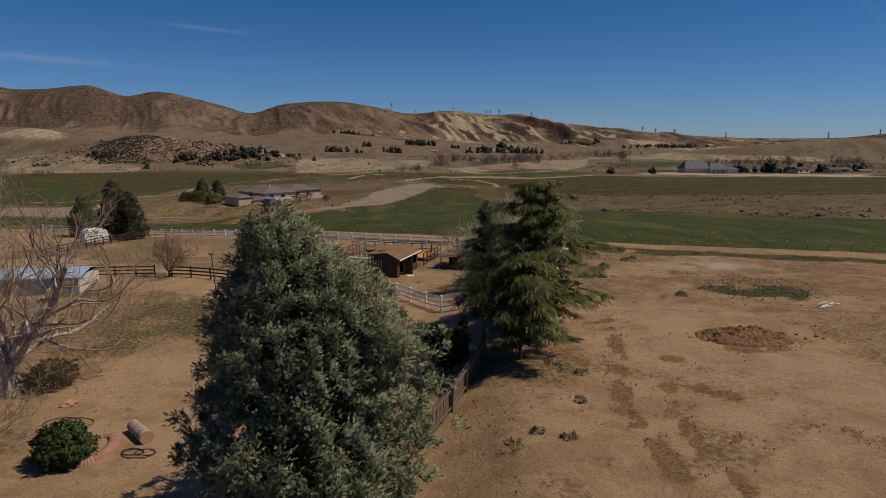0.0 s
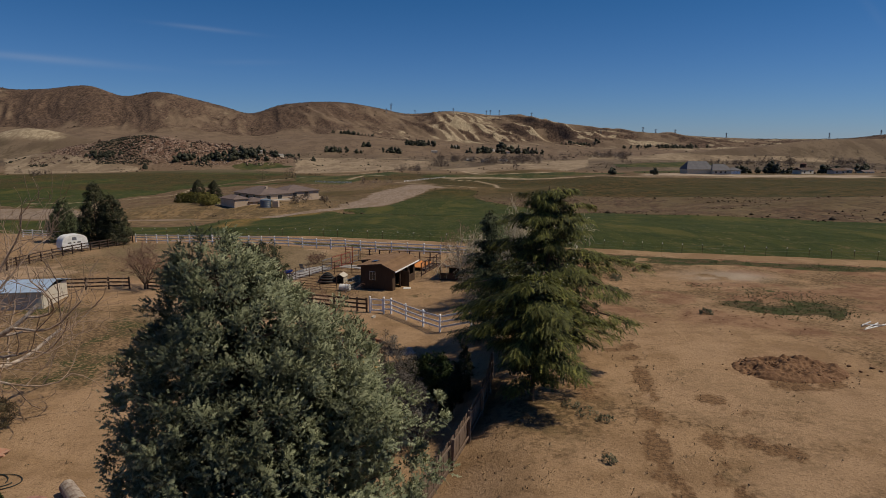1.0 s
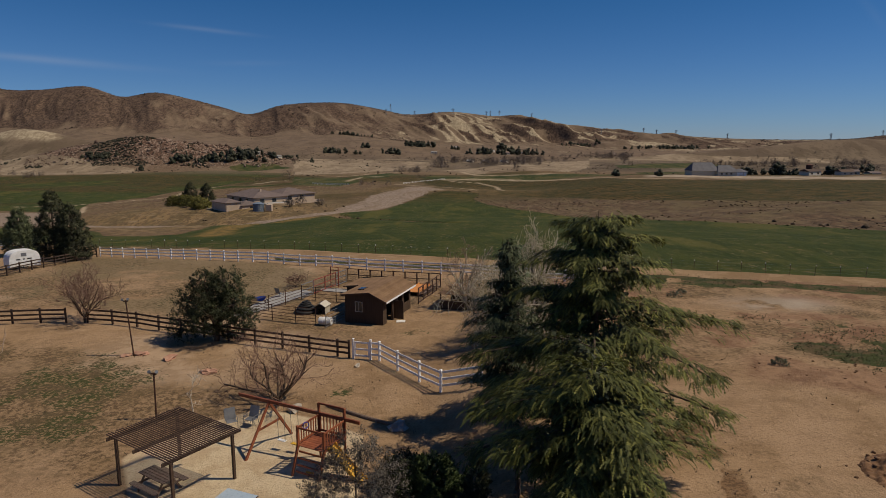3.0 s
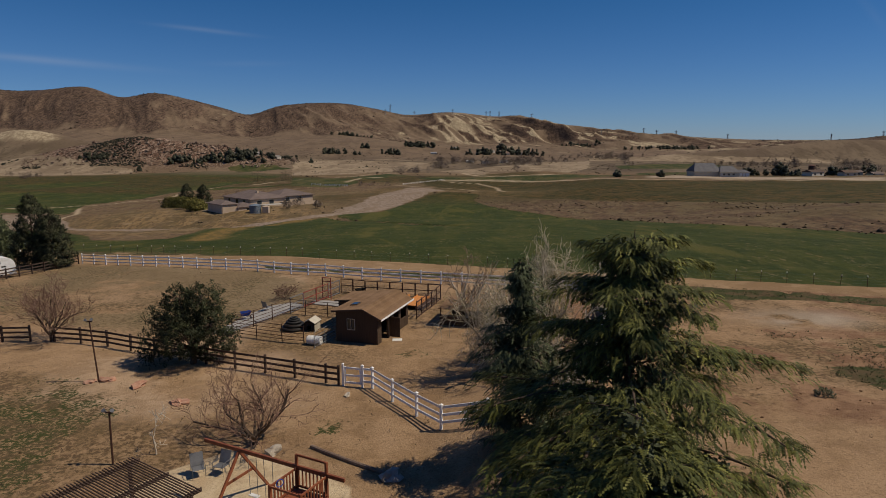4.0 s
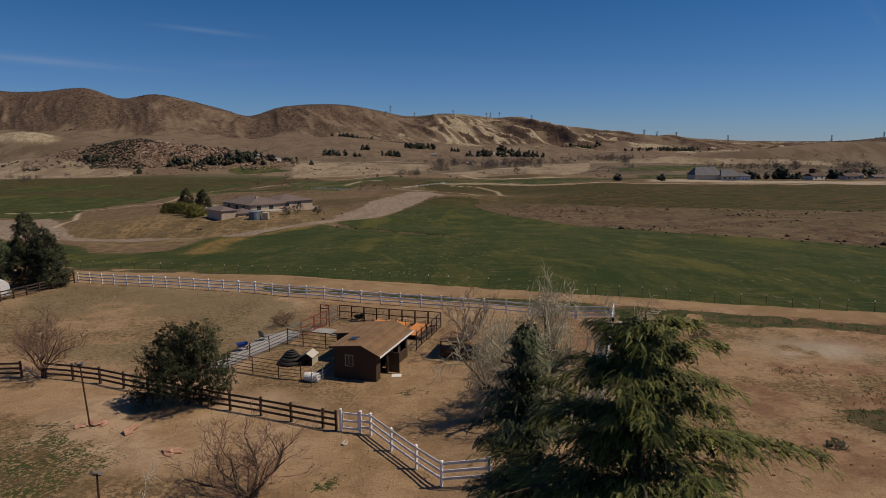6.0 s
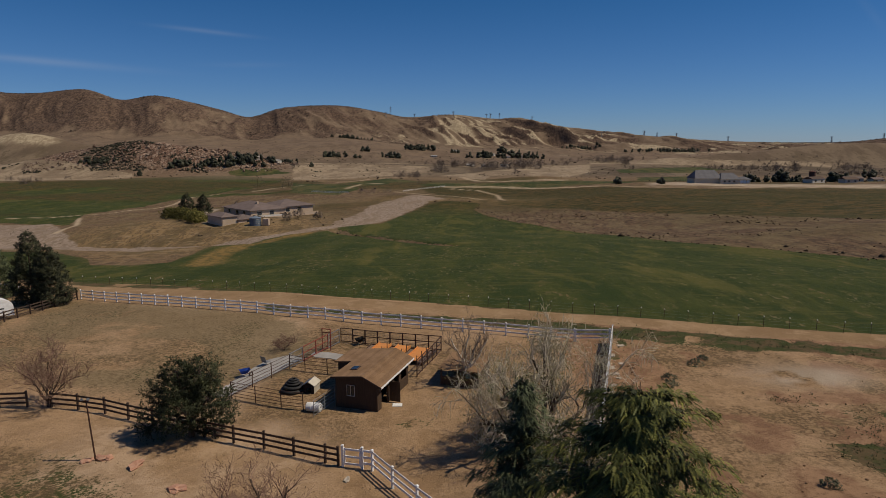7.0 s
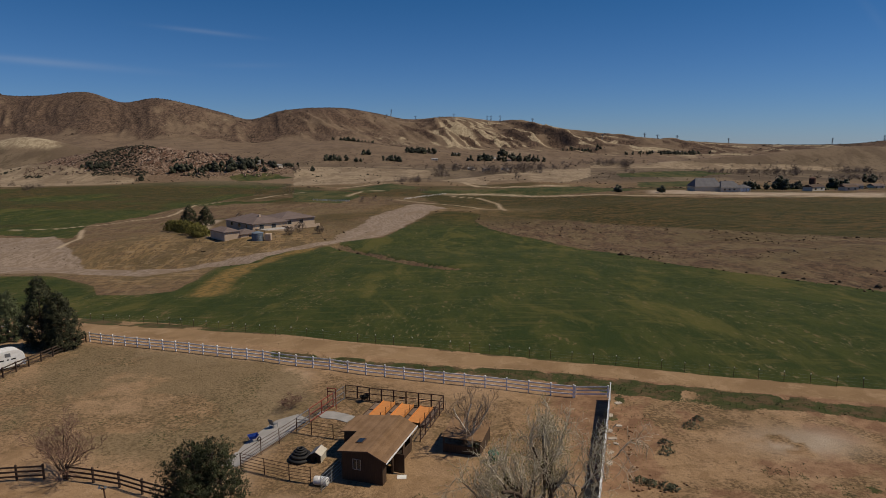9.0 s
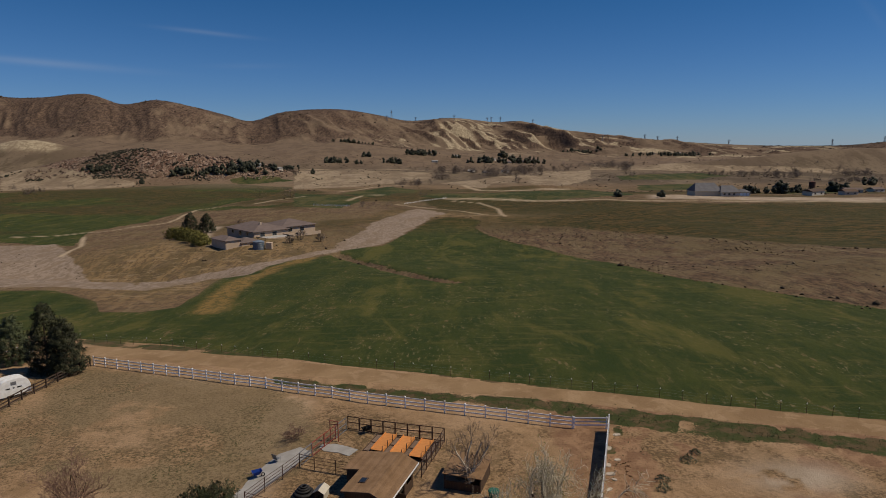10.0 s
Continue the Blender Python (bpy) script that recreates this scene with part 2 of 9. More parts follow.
def ground_material():
    n = Nodes("land")
    v = n.coords()

    def zone(name):
        a = n.t.nodes.new("ShaderNodeAttribute")
        a.attribute_name = name
        s = n.t.nodes.new("ShaderNodeSeparateColor")
        n.link(a.outputs["Color"], s.inputs[0])
        return s.outputs[0], s.outputs[1], s.outputs[2]

    green, road, dryfield = zone("zone_a")
    scrub, gravel, litter = zone("zone_b")
    weeds, sand, slope = zone("zone_c")
    turned = n.t.nodes.new("ShaderNodeMapping")
    turned.inputs["Rotation"].default_value = (0, 0, radians(32))
    turned.inputs["Scale"].default_value = (0.10, 0.42, 1)
    n.link(v, turned.inputs["Vector"])
    deep = n.t.nodes.new("ShaderNodeMapping")
    deep.inputs["Rotation"].default_value = (0, 0, radians(14))
    deep.inputs["Scale"].default_value = (1, 0.36, 1)
    n.link(v, deep.inputs["Vector"])
    fv = deep.outputs[0]
    fwear = n.noise(fv, 0.75, 9, 0.74, 0.5)
    fbroad = n.noise(fv, 0.14, 8, 0.68, 0.4)
    grain = n.noise(v, 9.0, 5, 0.7)
    patch = n.noise(v, 0.55, 8, 0.68, 0.4)
    broad = n.noise(v, 0.09, 7, 0.64, 0.3)
    vast = n.noise(v, 0.012, 7, 0.64, 0.3)
    rows = n.noise(turned.outputs[0], 1.0, 7, 0.7, 0.4)
    clump = n.noise(v, 3.2, 6, 0.75)
    pebble = n.noise(v, 5.5, 4, 0.7)
    wear = n.noise(v, 0.3, 9, 0.72, 0.5)
    # bare soil of the lot and the yard
    soil = n.mix(n.step(patch, 0.40, 0.60), (0.335, 0.221, 0.124), (0.25, 0.160, 0.086))
    soil = n.mix(n.math('MULTIPLY', n.step(broad, 0.47, 0.62), 0.8), soil, (0.365, 0.245, 0.145))
    soil = n.mix(n.math('MULTIPLY', n.step(wear, 0.52, 0.66), 0.4), soil, (0.20, 0.125, 0.070))
    soil = n.mix(n.math('MULTIPLY', n.step(grain, 0.50, 0.64), 0.5), soil, (0.14, 0.084, 0.046))
    soil = n.mix(n.math('MULTIPLY', n.step(pebble, 0.60, 0.66), 0.5), soil, (0.44, 0.31, 0.20))
    soil = n.mix(n.math('MULTIPLY', n.step(clump, 0.585, 0.63), 0.55), soil, (0.13, 0.080, 0.045))
    # dead grass and litter
    dead = n.mix(n.step(clump, 0.45, 0.54), (0.25, 0.166, 0.088), (0.108, 0.070, 0.038))
    dead = n.mix(n.math('MULTIPLY', n.step(patch, 0.50, 0.62), 0.8), dead, (0.125, 0.088, 0.044))
    dead = n.mix(n.math('MULTIPLY', n.step(broad, 0.5, 0.62), 0.7), dead, (0.30, 0.20, 0.115))
    c = n.mix(n.step(n.math('ADD', n.math('MULTIPLY', litter, 0.45), n.math('ADD', n.math('MULTIPLY', wear, 0.45), n.math('MULTIPLY', clump, 0.55))), 0.74, 0.94), soil, dead)
    # disturbed red soil, strips of dead weeds, dry pasture
    red, strip, grassy = zone("zone_g")
    jag = n.math('MULTIPLY', n.math('SUBTRACT', n.math('ADD', n.math('MULTIPLY', wear, 0.5), n.math('MULTIPLY', clump, 0.5)), 0.5), 2.2)
    redcol = n.mix(n.step(patch, 0.42, 0.58), (0.27, 0.162, 0.094), (0.185, 0.103, 0.060))
    redcol = n.mix(n.math('MULTIPLY', n.step(clump, 0.54, 0.64), 0.7), redcol, (0.105, 0.060, 0.036))
    light = zone("zone_h")[0]
    ltcol = n.mix(n.step(patch, 0.42, 0.60), (0.435, 0.312, 0.205), (0.335, 0.232, 0.145))
    c = n.mix(n.math('MULTIPLY', n.step(n.math('ADD', light, jag), 0.25, 0.85), 0.7), c, ltcol)
    c = n.mix(n.math('MULTIPLY', n.step(n.math('ADD', red, jag), 0.30, 0.75), 0.85), c, redcol)
    grcol = n.mix(n.step(clump, 0.42, 0.60), (0.215, 0.160, 0.090), (0.125, 0.092, 0.050))
    grcol = n.mix(n.math('MULTIPLY', n.step(pebble, 0.54, 0.62), 0.5), grcol, (0.085, 0.072, 0.034))
    c = n.mix(n.math('MULTIPLY', n.step(n.math('ADD', grassy, jag), 0.30, 0.80), 0.8), c, grcol)
    stcol = n.mix(n.step(pebble, 0.44, 0.60), (0.19, 0.113, 0.058), (0.082, 0.045, 0.022))
    c = n.mix(n.math('MULTIPLY', n.step(n.math('ADD', n.math('MULTIPLY', strip, 1.15), n.math('MULTIPLY', jag, 1.4)), 0.42, 0.95), 0.85), c, stcol)
    # sparse green weeds
    wcol = n.mix(n.step(patch, 0.44, 0.58), (0.048, 0.056, 0.019), (0.098, 0.070, 0.036))
    c = n.mix(n.step(n.math('ADD', n.math('MULTIPLY', weeds, 0.5), n.math('ADD', n.math('MULTIPLY', clump, 0.45), n.math('MULTIPLY', pebble, 0.55))), 0.80, 0.88), c, wcol)
    # brown slope with dry brush
    scol = n.mix(n.step(fwear, 0.42, 0.58), (0.132, 0.084, 0.049), (0.064, 0.043, 0.027))
    scol = n.mix(n.math('MULTIPLY', n.step(fbroad, 0.46, 0.56), 0.75), scol, (0.150, 0.110, 0.060))
    scol = n.mix(n.math('MULTIPLY', n.step(n.noise(fv, 0.3, 8, 0.76, 0.8), 0.53, 0.60), 0.6), scol, (0.195, 0.145, 0.082))
    scol = n.mix(n.math('MULTIPLY', n.step(vast, 0.48, 0.60), 0.35), scol, (0.115, 0.092, 0.042))
    scol = n.mix(n.math('MULTIPLY', n.step(n.noise(fv, 0.42, 8, 0.78), 0.54, 0.60), 0.75), scol, (0.045, 0.032, 0.021))
    c = n.mix(slope, c, scol)
    # crop fields
    crop = n.mix(n.step(fbroad, 0.40, 0.62), (0.029, 0.043, 0.011), (0.051, 0.060, 0.015))
    crop = n.mix(n.math('MULTIPLY', n.step(rows, 0.54, 0.62), 0.4), crop, (0.105, 0.090, 0.029))
    crop = n.mix(n.math('MULTIPLY', n.step(fwear, 0.53, 0.60), 0.5), crop, (0.075, 0.072, 0.022))
    bare = n.math('MULTIPLY', n.step(n.noise(fv, 0.5, 7, 0.74, 0.6), 0.56, 0.62), n.step(fbroad, 0.48, 0.60))
    crop = n.mix(n.math('MULTIPLY', bare, 0.7), crop, (0.17, 0.12, 0.06))
    specks = n.math('MULTIPLY', n.step(n.noise(fv, 1.5, 5, 0.74), 0.58, 0.63), n.step(n.noise(v, 0.06, 3, 0.5), 0.46, 0.58))
    crop = n.mix(n.math('MULTIPLY', specks, 0.6), crop, (0.21, 0.16, 0.09))
    crop = n.mix(n.math('MULTIPLY', n.step(clump, 0.5, 0.66), 0.5), crop, (0.019, 0.029, 0.008))
    crop = n.mix(n.math('MULTIPLY', n.step(n.noise(fv, 0.06, 8, 0.66, 0.6), 0.53, 0.62), 0.55), crop, (0.105, 0.094, 0.026))
    edge = n.math('ADD', green, n.math('MULTIPLY', n.math('SUBTRACT', patch, 0.5), 0.5))
    c = n.mix(n.step(edge, 0.40, 0.60), c, crop)
    dry = n.mix(n.step(rows, 0.44, 0.58), (0.025, 0.031, 0.010), (0.098, 0.063, 0.024))
    dry = n.mix(n.math('MULTIPLY', n.step(vast, 0.46, 0.58), 0.6), dry, (0.040, 0.040, 0.013))
    dry = n.mix(n.math('MULTIPLY', n.step(fwear, 0.5, 0.62), 0.6), dry, (0.115, 0.076, 0.030))
    c = n.mix(dryfield, c, dry)
    # hills: dark brush over tan slopes, pale bare spurs, boulders
    pale, brush_shade, gold = zone("zone_d")
    rocky, plain, pad = zone("zone_e")
    tracks, fallow, meadow = zone("zone_f")
    drawn = n.scaled(v, 1, 0.42, 0.8)
    spots = n.noise(drawn, 0.035, 9, 0.74)
    dots = n.noise(drawn, 0.17, 6, 0.78)
    flecks = n.noise(drawn, 0.42, 4, 0.7)
    hill = n.mix(n.step(spots, 0.42, 0.60), (0.172, 0.124, 0.083), (0.128, 0.091, 0.061))
    hill = n.mix(n.math('MULTIPLY', n.step(flecks, 0.56, 0.63), 0.5), hill, (0.072, 0.053, 0.036))
    # brush and bare tones also paint the shaded and sunlit sides of the spurs
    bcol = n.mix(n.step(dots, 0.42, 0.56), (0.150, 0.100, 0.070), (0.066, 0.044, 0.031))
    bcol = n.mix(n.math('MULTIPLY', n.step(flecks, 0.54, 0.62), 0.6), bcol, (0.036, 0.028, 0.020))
    hill = n.mix(n.step(n.math('ADD', brush_shade, n.math('MULTIPLY', n.math('SUBTRACT', spots, 0.5), 1.3)), 0.26, 0.66), hill, bcol)
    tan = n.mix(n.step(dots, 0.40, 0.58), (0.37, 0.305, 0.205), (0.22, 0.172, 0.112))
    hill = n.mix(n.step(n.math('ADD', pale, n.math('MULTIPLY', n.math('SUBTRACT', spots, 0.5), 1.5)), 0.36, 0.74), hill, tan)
    flatland = n.mix(n.step(n.noise(drawn, 0.012, 8, 0.66, 0.4), 0.44, 0.56), (0.158, 0.120, 0.080), (0.092, 0.069, 0.047))
    flatland = n.mix(n.math('MULTIPLY', n.step(spots, 0.52, 0.58), 0.7), flatland, (0.090, 0.068, 0.042))
    flatland = n.mix(n.math('MULTIPLY', n.step(dots, 0.55, 0.60), 0.7), flatland, (0.062, 0.047, 0.031))
    hill = n.mix(plain, hill, flatland)
    boulders = n.mix(n.step(dots, 0.46, 0.58), (0.12, 0.067, 0.045), (0.30, 0.215, 0.16))
    boulders = n.mix(n.step(flecks, 0.52, 0.60), boulders, (0.045, 0.036, 0.024))
    hill = n.mix(rocky, hill, boulders)
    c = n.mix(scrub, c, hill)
    fcol = n.mix(n.step(spots, 0.42, 0.58), (0.285, 0.222, 0.148), (0.19, 0.142, 0.094))
    fcol = n.mix(n.math('MULTIPLY', n.step(dots, 0.53, 0.60), 0.6), fcol, (0.12, 0.09, 0.058))
    c = n.mix(n.step(n.math('ADD', fallow, n.math('MULTIPLY', n.math('SUBTRACT', spots, 0.5), 0.9)), 0.40, 0.60), c, fcol)
    mcol = n.mix(n.step(spots, 0.44, 0.58), (0.034, 0.046, 0.015), (0.085, 0.078, 0.030))
    mcol = n.mix(n.math('MULTIPLY', n.step(dots, 0.54, 0.62), 0.6), mcol, (0.12, 0.095, 0.045))
    c = n.mix(n.step(n.math('ADD', meadow, n.math('MULTIPLY', n.math('SUBTRACT', spots, 0.5), 0.6)), 0.40, 0.60), c, mcol)
    gcol = n.mix(n.step(fbroad, 0.42, 0.58), (0.222, 0.148, 0.072), (0.122, 0.087, 0.041))
    gcol = n.mix(n.math('MULTIPLY', n.step(fwear, 0.48, 0.57), 0.75), gcol, (0.082, 0.058, 0.033))
    gcol = n.mix(n.math('MULTIPLY', n.step(rows, 0.54, 0.60), 0.6), gcol, (0.27, 0.20, 0.12))
    c = n.mix(n.math('MULTIPLY', gold, n.step(n.noise(v, 0.12, 7, 0.68), 0.3, 0.5)), c, gcol)
    # the dry ochre margin of the crop
    ochre = n.mix(n.step(fwear, 0.45, 0.58), (0.25, 0.152, 0.052), (0.115, 0.088, 0.032))
    c = n.mix(n.math('MULTIPLY', n.step(n.math('ADD', zone("zone_h")[1], n.math('MULTIPLY', n.math('SUBTRACT', fbroad, 0.5), 1.1)), 0.25, 0.9), 0.75), c, ochre)
    gcol = n.mix(n.step(fwear, 0.46, 0.56), (0.27, 0.21, 0.160), (0.185, 0.14, 0.102))
    gcol = n.mix(n.math('MULTIPLY', n.step(fbroad, 0.48, 0.6), 0.7), gcol, (0.19, 0.138, 0.092))
    c = n.mix(n.step(n.math('ADD', gravel, n.math('MULTIPLY', n.math('SUBTRACT', broad, 0.5), 1.1)), 0.35, 0.65), c, gcol)
    c = n.mix(pad, c, n.mix(n.step(broad, 0.4, 0.6), (0.37, 0.30, 0.225), (0.29, 0.225, 0.16)))
    c = n.mix(tracks, c, n.mix(n.step(dots, 0.4, 0.6), (0.40, 0.315, 0.215), (0.30, 0.23, 0.15)))
    rcol = n.mix(n.step(broad, 0.42, 0.60), (0.285, 0.190, 0.103), (0.225, 0.145, 0.076))
    rcol = n.mix(n.math('MULTIPLY', n.step(wear, 0.5, 0.62), 0.6), rcol, (0.36, 0.25, 0.148))
    rcol = n.mix(n.math('MULTIPLY', n.step(grain, 0.5, 0.64), 0.35), rcol, (0.17, 0.105, 0.058))
    c = n.mix(n.step(n.math('ADD', road, n.math('MULTIPLY', n.math('SUBTRACT', patch, 0.5), 0.5)), 0.35, 0.62), c, rcol)
    pcol = n.mix(n.step(patch, 0.40, 0.60), (0.56, 0.445, 0.29), (0.46, 0.345, 0.215))
    pcol = n.mix(n.math('MULTIPLY', n.step(grain, 0.5, 0.64), 0.4), pcol, (0.25, 0.18, 0.11))
    c = n.mix(n.step(n.math('ADD', sand, n.math('MULTIPLY', n.math('SUBTRACT', patch, 0.5), 0.4)), 0.38, 0.6), c, pcol)
    n.bump(n.math('ADD', grain, n.math('MULTIPLY', n.math('ADD', clump, wear), 1.6)), 0.7, 0.08)
    return n.done(c, 0.95, 0, 0.1)


LAND = ground_material()

# ---- the land: one height for every place ----
def smooth(a, b, v):
    s = np.clip((v - a) / (b - a), 0.0, 1.0)
    return s * s * (3 - 2 * s)


def glide(knots, v):
    """A smooth curve through (place, height) knots."""
    px, pz = np.array(knots, dtype=float).T
    m = np.gradient(pz, px)
    v = np.clip(v, px[0], px[-1])
    i = np.clip(np.searchsorted(px, v) - 1, 0, len(px) - 2)
    h = px[i + 1] - px[i]
    s = (v - px[i]) / h
    return (pz[i] * (1 + 2 * s) * (1 - s) ** 2 + pz[i + 1] * s * s * (3 - 2 * s)
            + h * m[i] * s * (1 - s) ** 2 - h * m[i + 1] * s * s * (1 - s))


def hash2(i, j, seed):
    n = (i.astype(np.int64) * 374761393 + j.astype(np.int64) * 668265263 + seed * 974711) & 0x7fffffff
    n = ((n ^ (n >> 13)) * 1274126177) & 0x7fffffff
    n = n ^ (n >> 16)
    return (n & 0xffff) / 65535.0


def lumps(x, y, size, seed=0):
    """Value noise of a given lump size, 0 to 1."""
    x, y = np.asarray(x, dtype=float) / size, np.asarray(y, dtype=float) / size
    i, j = np.floor(x), np.floor(y)
    u, v = x - i, y - j
    u, v = u * u * u * (u * (6 * u - 15) + 10), v * v * v * (v * (6 * v - 15) + 10)
    a, b = hash2(i, j, seed), hash2(i + 1, j, seed)
    c, d = hash2(i, j + 1, seed), hash2(i + 1, j + 1, seed)
    return (a * (1 - u) + b * u) * (1 - v) + (c * (1 - u) + d * u) * v


def layers(x, y, size, seed=0, octaves=4):
    total, amp, norm = 0.0, 1.0, 0.0
    for k in range(octaves):
        total = total + amp * lumps(x + 31.7 * k, y - 17.3 * k, size / 2 ** k, seed + k)
        norm += amp
        amp *= 0.5
    return total / norm


# skyline of the hills: bearing (x over y) and rise over the level, per thousand
SKYLINE = [(-1.6, 70), (-1.0, 75), (-0.70, 83), (-0.663, 77), (-0.61, 77), (-0.54, 82), (-0.49, 67), (-0.44, 73), (-0.385, 63),
           (-0.34, 52), (-0.298, 41), (-0.25, 53), (-0.20, 58), (-0.15, 57), (-0.10, 49), (-0.06, 41), (0.015, 44),
           (0.085, 38), (0.12, 39), (0.16, 30), (0.245, 19), (0.37, 8), (0.46, 3.5), (0.57, 2), (0.63, 3), (0.67, 6.5), (0.72, 10), (0.85, 16), (1.6, 20)]
FALL = [(-300, 1.2), (0, 1.0), (25, 0.8), (60, 0.1), (95, -0.3), (112, -0.6), (150, -3.5), (180, -6.0), (225, -10.4), (265, -14.8), (340, -17.5), (420, -18.5), (520, -19.5),
        (900, -28.0), (1200, -25.0), (1600, -18.0), (2000, -15.0), (4200, -5.0)]
GULLY = [(-44.1, 279.7), (-31.1, 255.2), (-17.4, 219.4), (-6.0, 198.3), (1.9, 187.5)]
MOUNDS = [  # x, y, radius across, radius along, height
    (-98, 304, 46, 30, 3.2), (-142, 256, 50, 28, -8.0), (-98, 232, 34, 24, -6.5), (15, 420, 60, 24, 2.5), (-30, 470, 40, 30, 2.0),
    (-500, 1050, 120, 75, 40.0), (-350, 1040, 120, 60, 26.0), (-640, 1060, 90, 60, 14.0), (-830, 1290, 130, 95, 52.0),
    (560, 1330, 170, 70, 12.0), (830, 1330, 200, 90, 42.0), (1120, 1400, 170, 110, 34.0), (1560, 2150, 330, 220, 50.0),
    (-30, 640, 70, 50, 4.0), (60, 600, 50, 30, 4.0), (118, 790, 62, 30, 6.5),
    (-520, 1500, 260, 140, 10.0), (-60, 1640, 200, 90, 12.0), (240, 1800, 260, 100, 9.0)]
FOOT_WEST = [(0, 0), (0.14, 0.06), (0.3, 0.13), (0.5, 0.235), (0.62, 0.32), (0.72, 0.50), (0.82, 0.74), (0.91, 0.93), (1.0, 1.0)]
FOOT_EAST = [(0, 0), (0.2, 0.02), (0.45, 0.06), (0.6, 0.12), (0.68, 0.26), (0.8, 0.58), (0.91, 0.90), (1.0, 1.0)]


def ridged(x, y, size, seed, octaves=4):
    """Sharp crests and round hollows, 0 to 1."""
    total, amp, norm = 0.0, 1.0, 0.0
    for k in range(octaves):
        n = 1 - np.abs(2 * lumps(x + 57.1 * k, y + 23.9 * k, size / 2 ** k, seed + k) - 1)
        total = total + amp * n * n
        norm += amp
        amp *= 0.5
    return total / norm


def spurs(x, y):
    """Ridges that run down from the crest, large ones and small ones, 0 to 1."""
    bend = 150 * (layers(x, y, 380, 21, 3) - 0.5)
    large = ridged(x + 0.42 * y + bend, y * 0.42 + 0.5 * bend, 210, 14, 3)
    small = ridged(x + 0.55 * y + 1.6 * bend, y * 0.42 + bend, 74, 34, 3)
    return large, small


def land(x, y):
    x, y = np.asarray(x, dtype=float), np.asarray(y, dtype=float)
    z = glide(FALL, y)
    # the bare lot on one side lies higher than the yard on the other
    z = z + (1.7 * smooth(-1.5, 4.0, x) - 0.5 * smooth(2, 14, -x)) * (1 - smooth(36, 76, y)) * smooth(-60, 0, y + 40)
    z = z - 1.3 * smooth(15, 55, -x) * smooth(80, 112, y) * (1 - smooth(150, 260, y))
    # the far terrace
    z = z + (5.8 * smooth(50, 135, x) * smooth(125, 195, y) + 1.6 * smooth(20, 120, x) * smooth(215, 300, y)) * (1 - smooth(520, 800, y))
    z = z - 4.0 * smooth(110, 220, -x) * smooth(200, 330, y) * (1 - smooth(600, 800, y))
    for mx, my, rx, ry, h in MOUNDS:
        z = z + h * np.exp(-((x - mx) / rx) ** 2 - ((y - my) / ry) ** 2)
    # gentle swells, then the hills
    far = smooth(150, 700, y)
    z = z + far * (3.0 * (layers(x, y, 170, 5) - 0.5)) + smooth(900, 1300, y) * 12 * (layers(x, y, 260, 9) - 0.5)
    z = z + smooth(140, 220, y) * (1 - smooth(700, 900, y)) * (1.6 * (layers(x, y, 38, 65) - 0.5) + 0.9 * (layers(x, y, 13, 66) - 0.5)) * (0.25 + 0.75 * np.clip(smooth(50, 90, x) + smooth(45, 75, -x), 0, 1))
    for (ax, ay), (bx, by) in zip(GULLY, GULLY[1:]):
        k = np.clip(((x - ax) * (bx - ax) + (y - ay) * (by - ay)) / ((bx - ax) ** 2 + (by - ay) ** 2), 0, 1)
        z = z - 1.5 * np.exp(-((x - ax - k * (bx - ax)) ** 2 + (y - ay - k * (by - ay)) ** 2) / 5.0)
    near = (1 - smooth(90, 110, y))
    z = z + near * (0.25 * (layers(x, y, 6.0, 3) - 0.5))
    back = np.maximum(y, 1.0)
    u = x / back
    top = 2350 + 250 * np.sin(u * 5.0 + 1.0)
    crest = 14.85 + glide(SKYLINE, u) * top / 1000.0
    s = np.clip((y - 1180) / (top - 1180), 0.0, 1.6)
    east = smooth(-0.14, 0.06, u)
    lift = glide(FOOT_WEST, np.minimum(s, 1)) * (1 - east) + glide(FOOT_EAST, np.minimum(s, 1)) * east
    rise = np.where(s <= 1, lift, 1 - 0.8 * (s - 1))
    ridge, fine = spurs(x, y)
    # bold spurs on the upper slopes, faint swales on the foot
    body = smooth(0.56, 0.80, s) * (1 - 0.97 * smooth(0.78, 0.97, s)) + 0.06 * smooth(0.1, 0.4, s) * (1 - smooth(0.55, 0.7, s))
    gully = ((ridge - 0.42) * (52 + 26 * east) + (fine - 0.42) * (16 + 20 * east)) * body * np.clip(crest / 70, 0.36, 1.0)
    z = z * (1 - np.clip(rise, 0, 1)) + crest * rise + gully
    # rough ground on the rocky hill
    z = z + 5.0 * (ridged(x, y, 46, 71, 3) - 0.4) * np.exp(-((x + 440) / 190) ** 4 - ((y - 1045) / 85) ** 4)
    return z


def ground_at(x, y):
    return float(land(x, y))


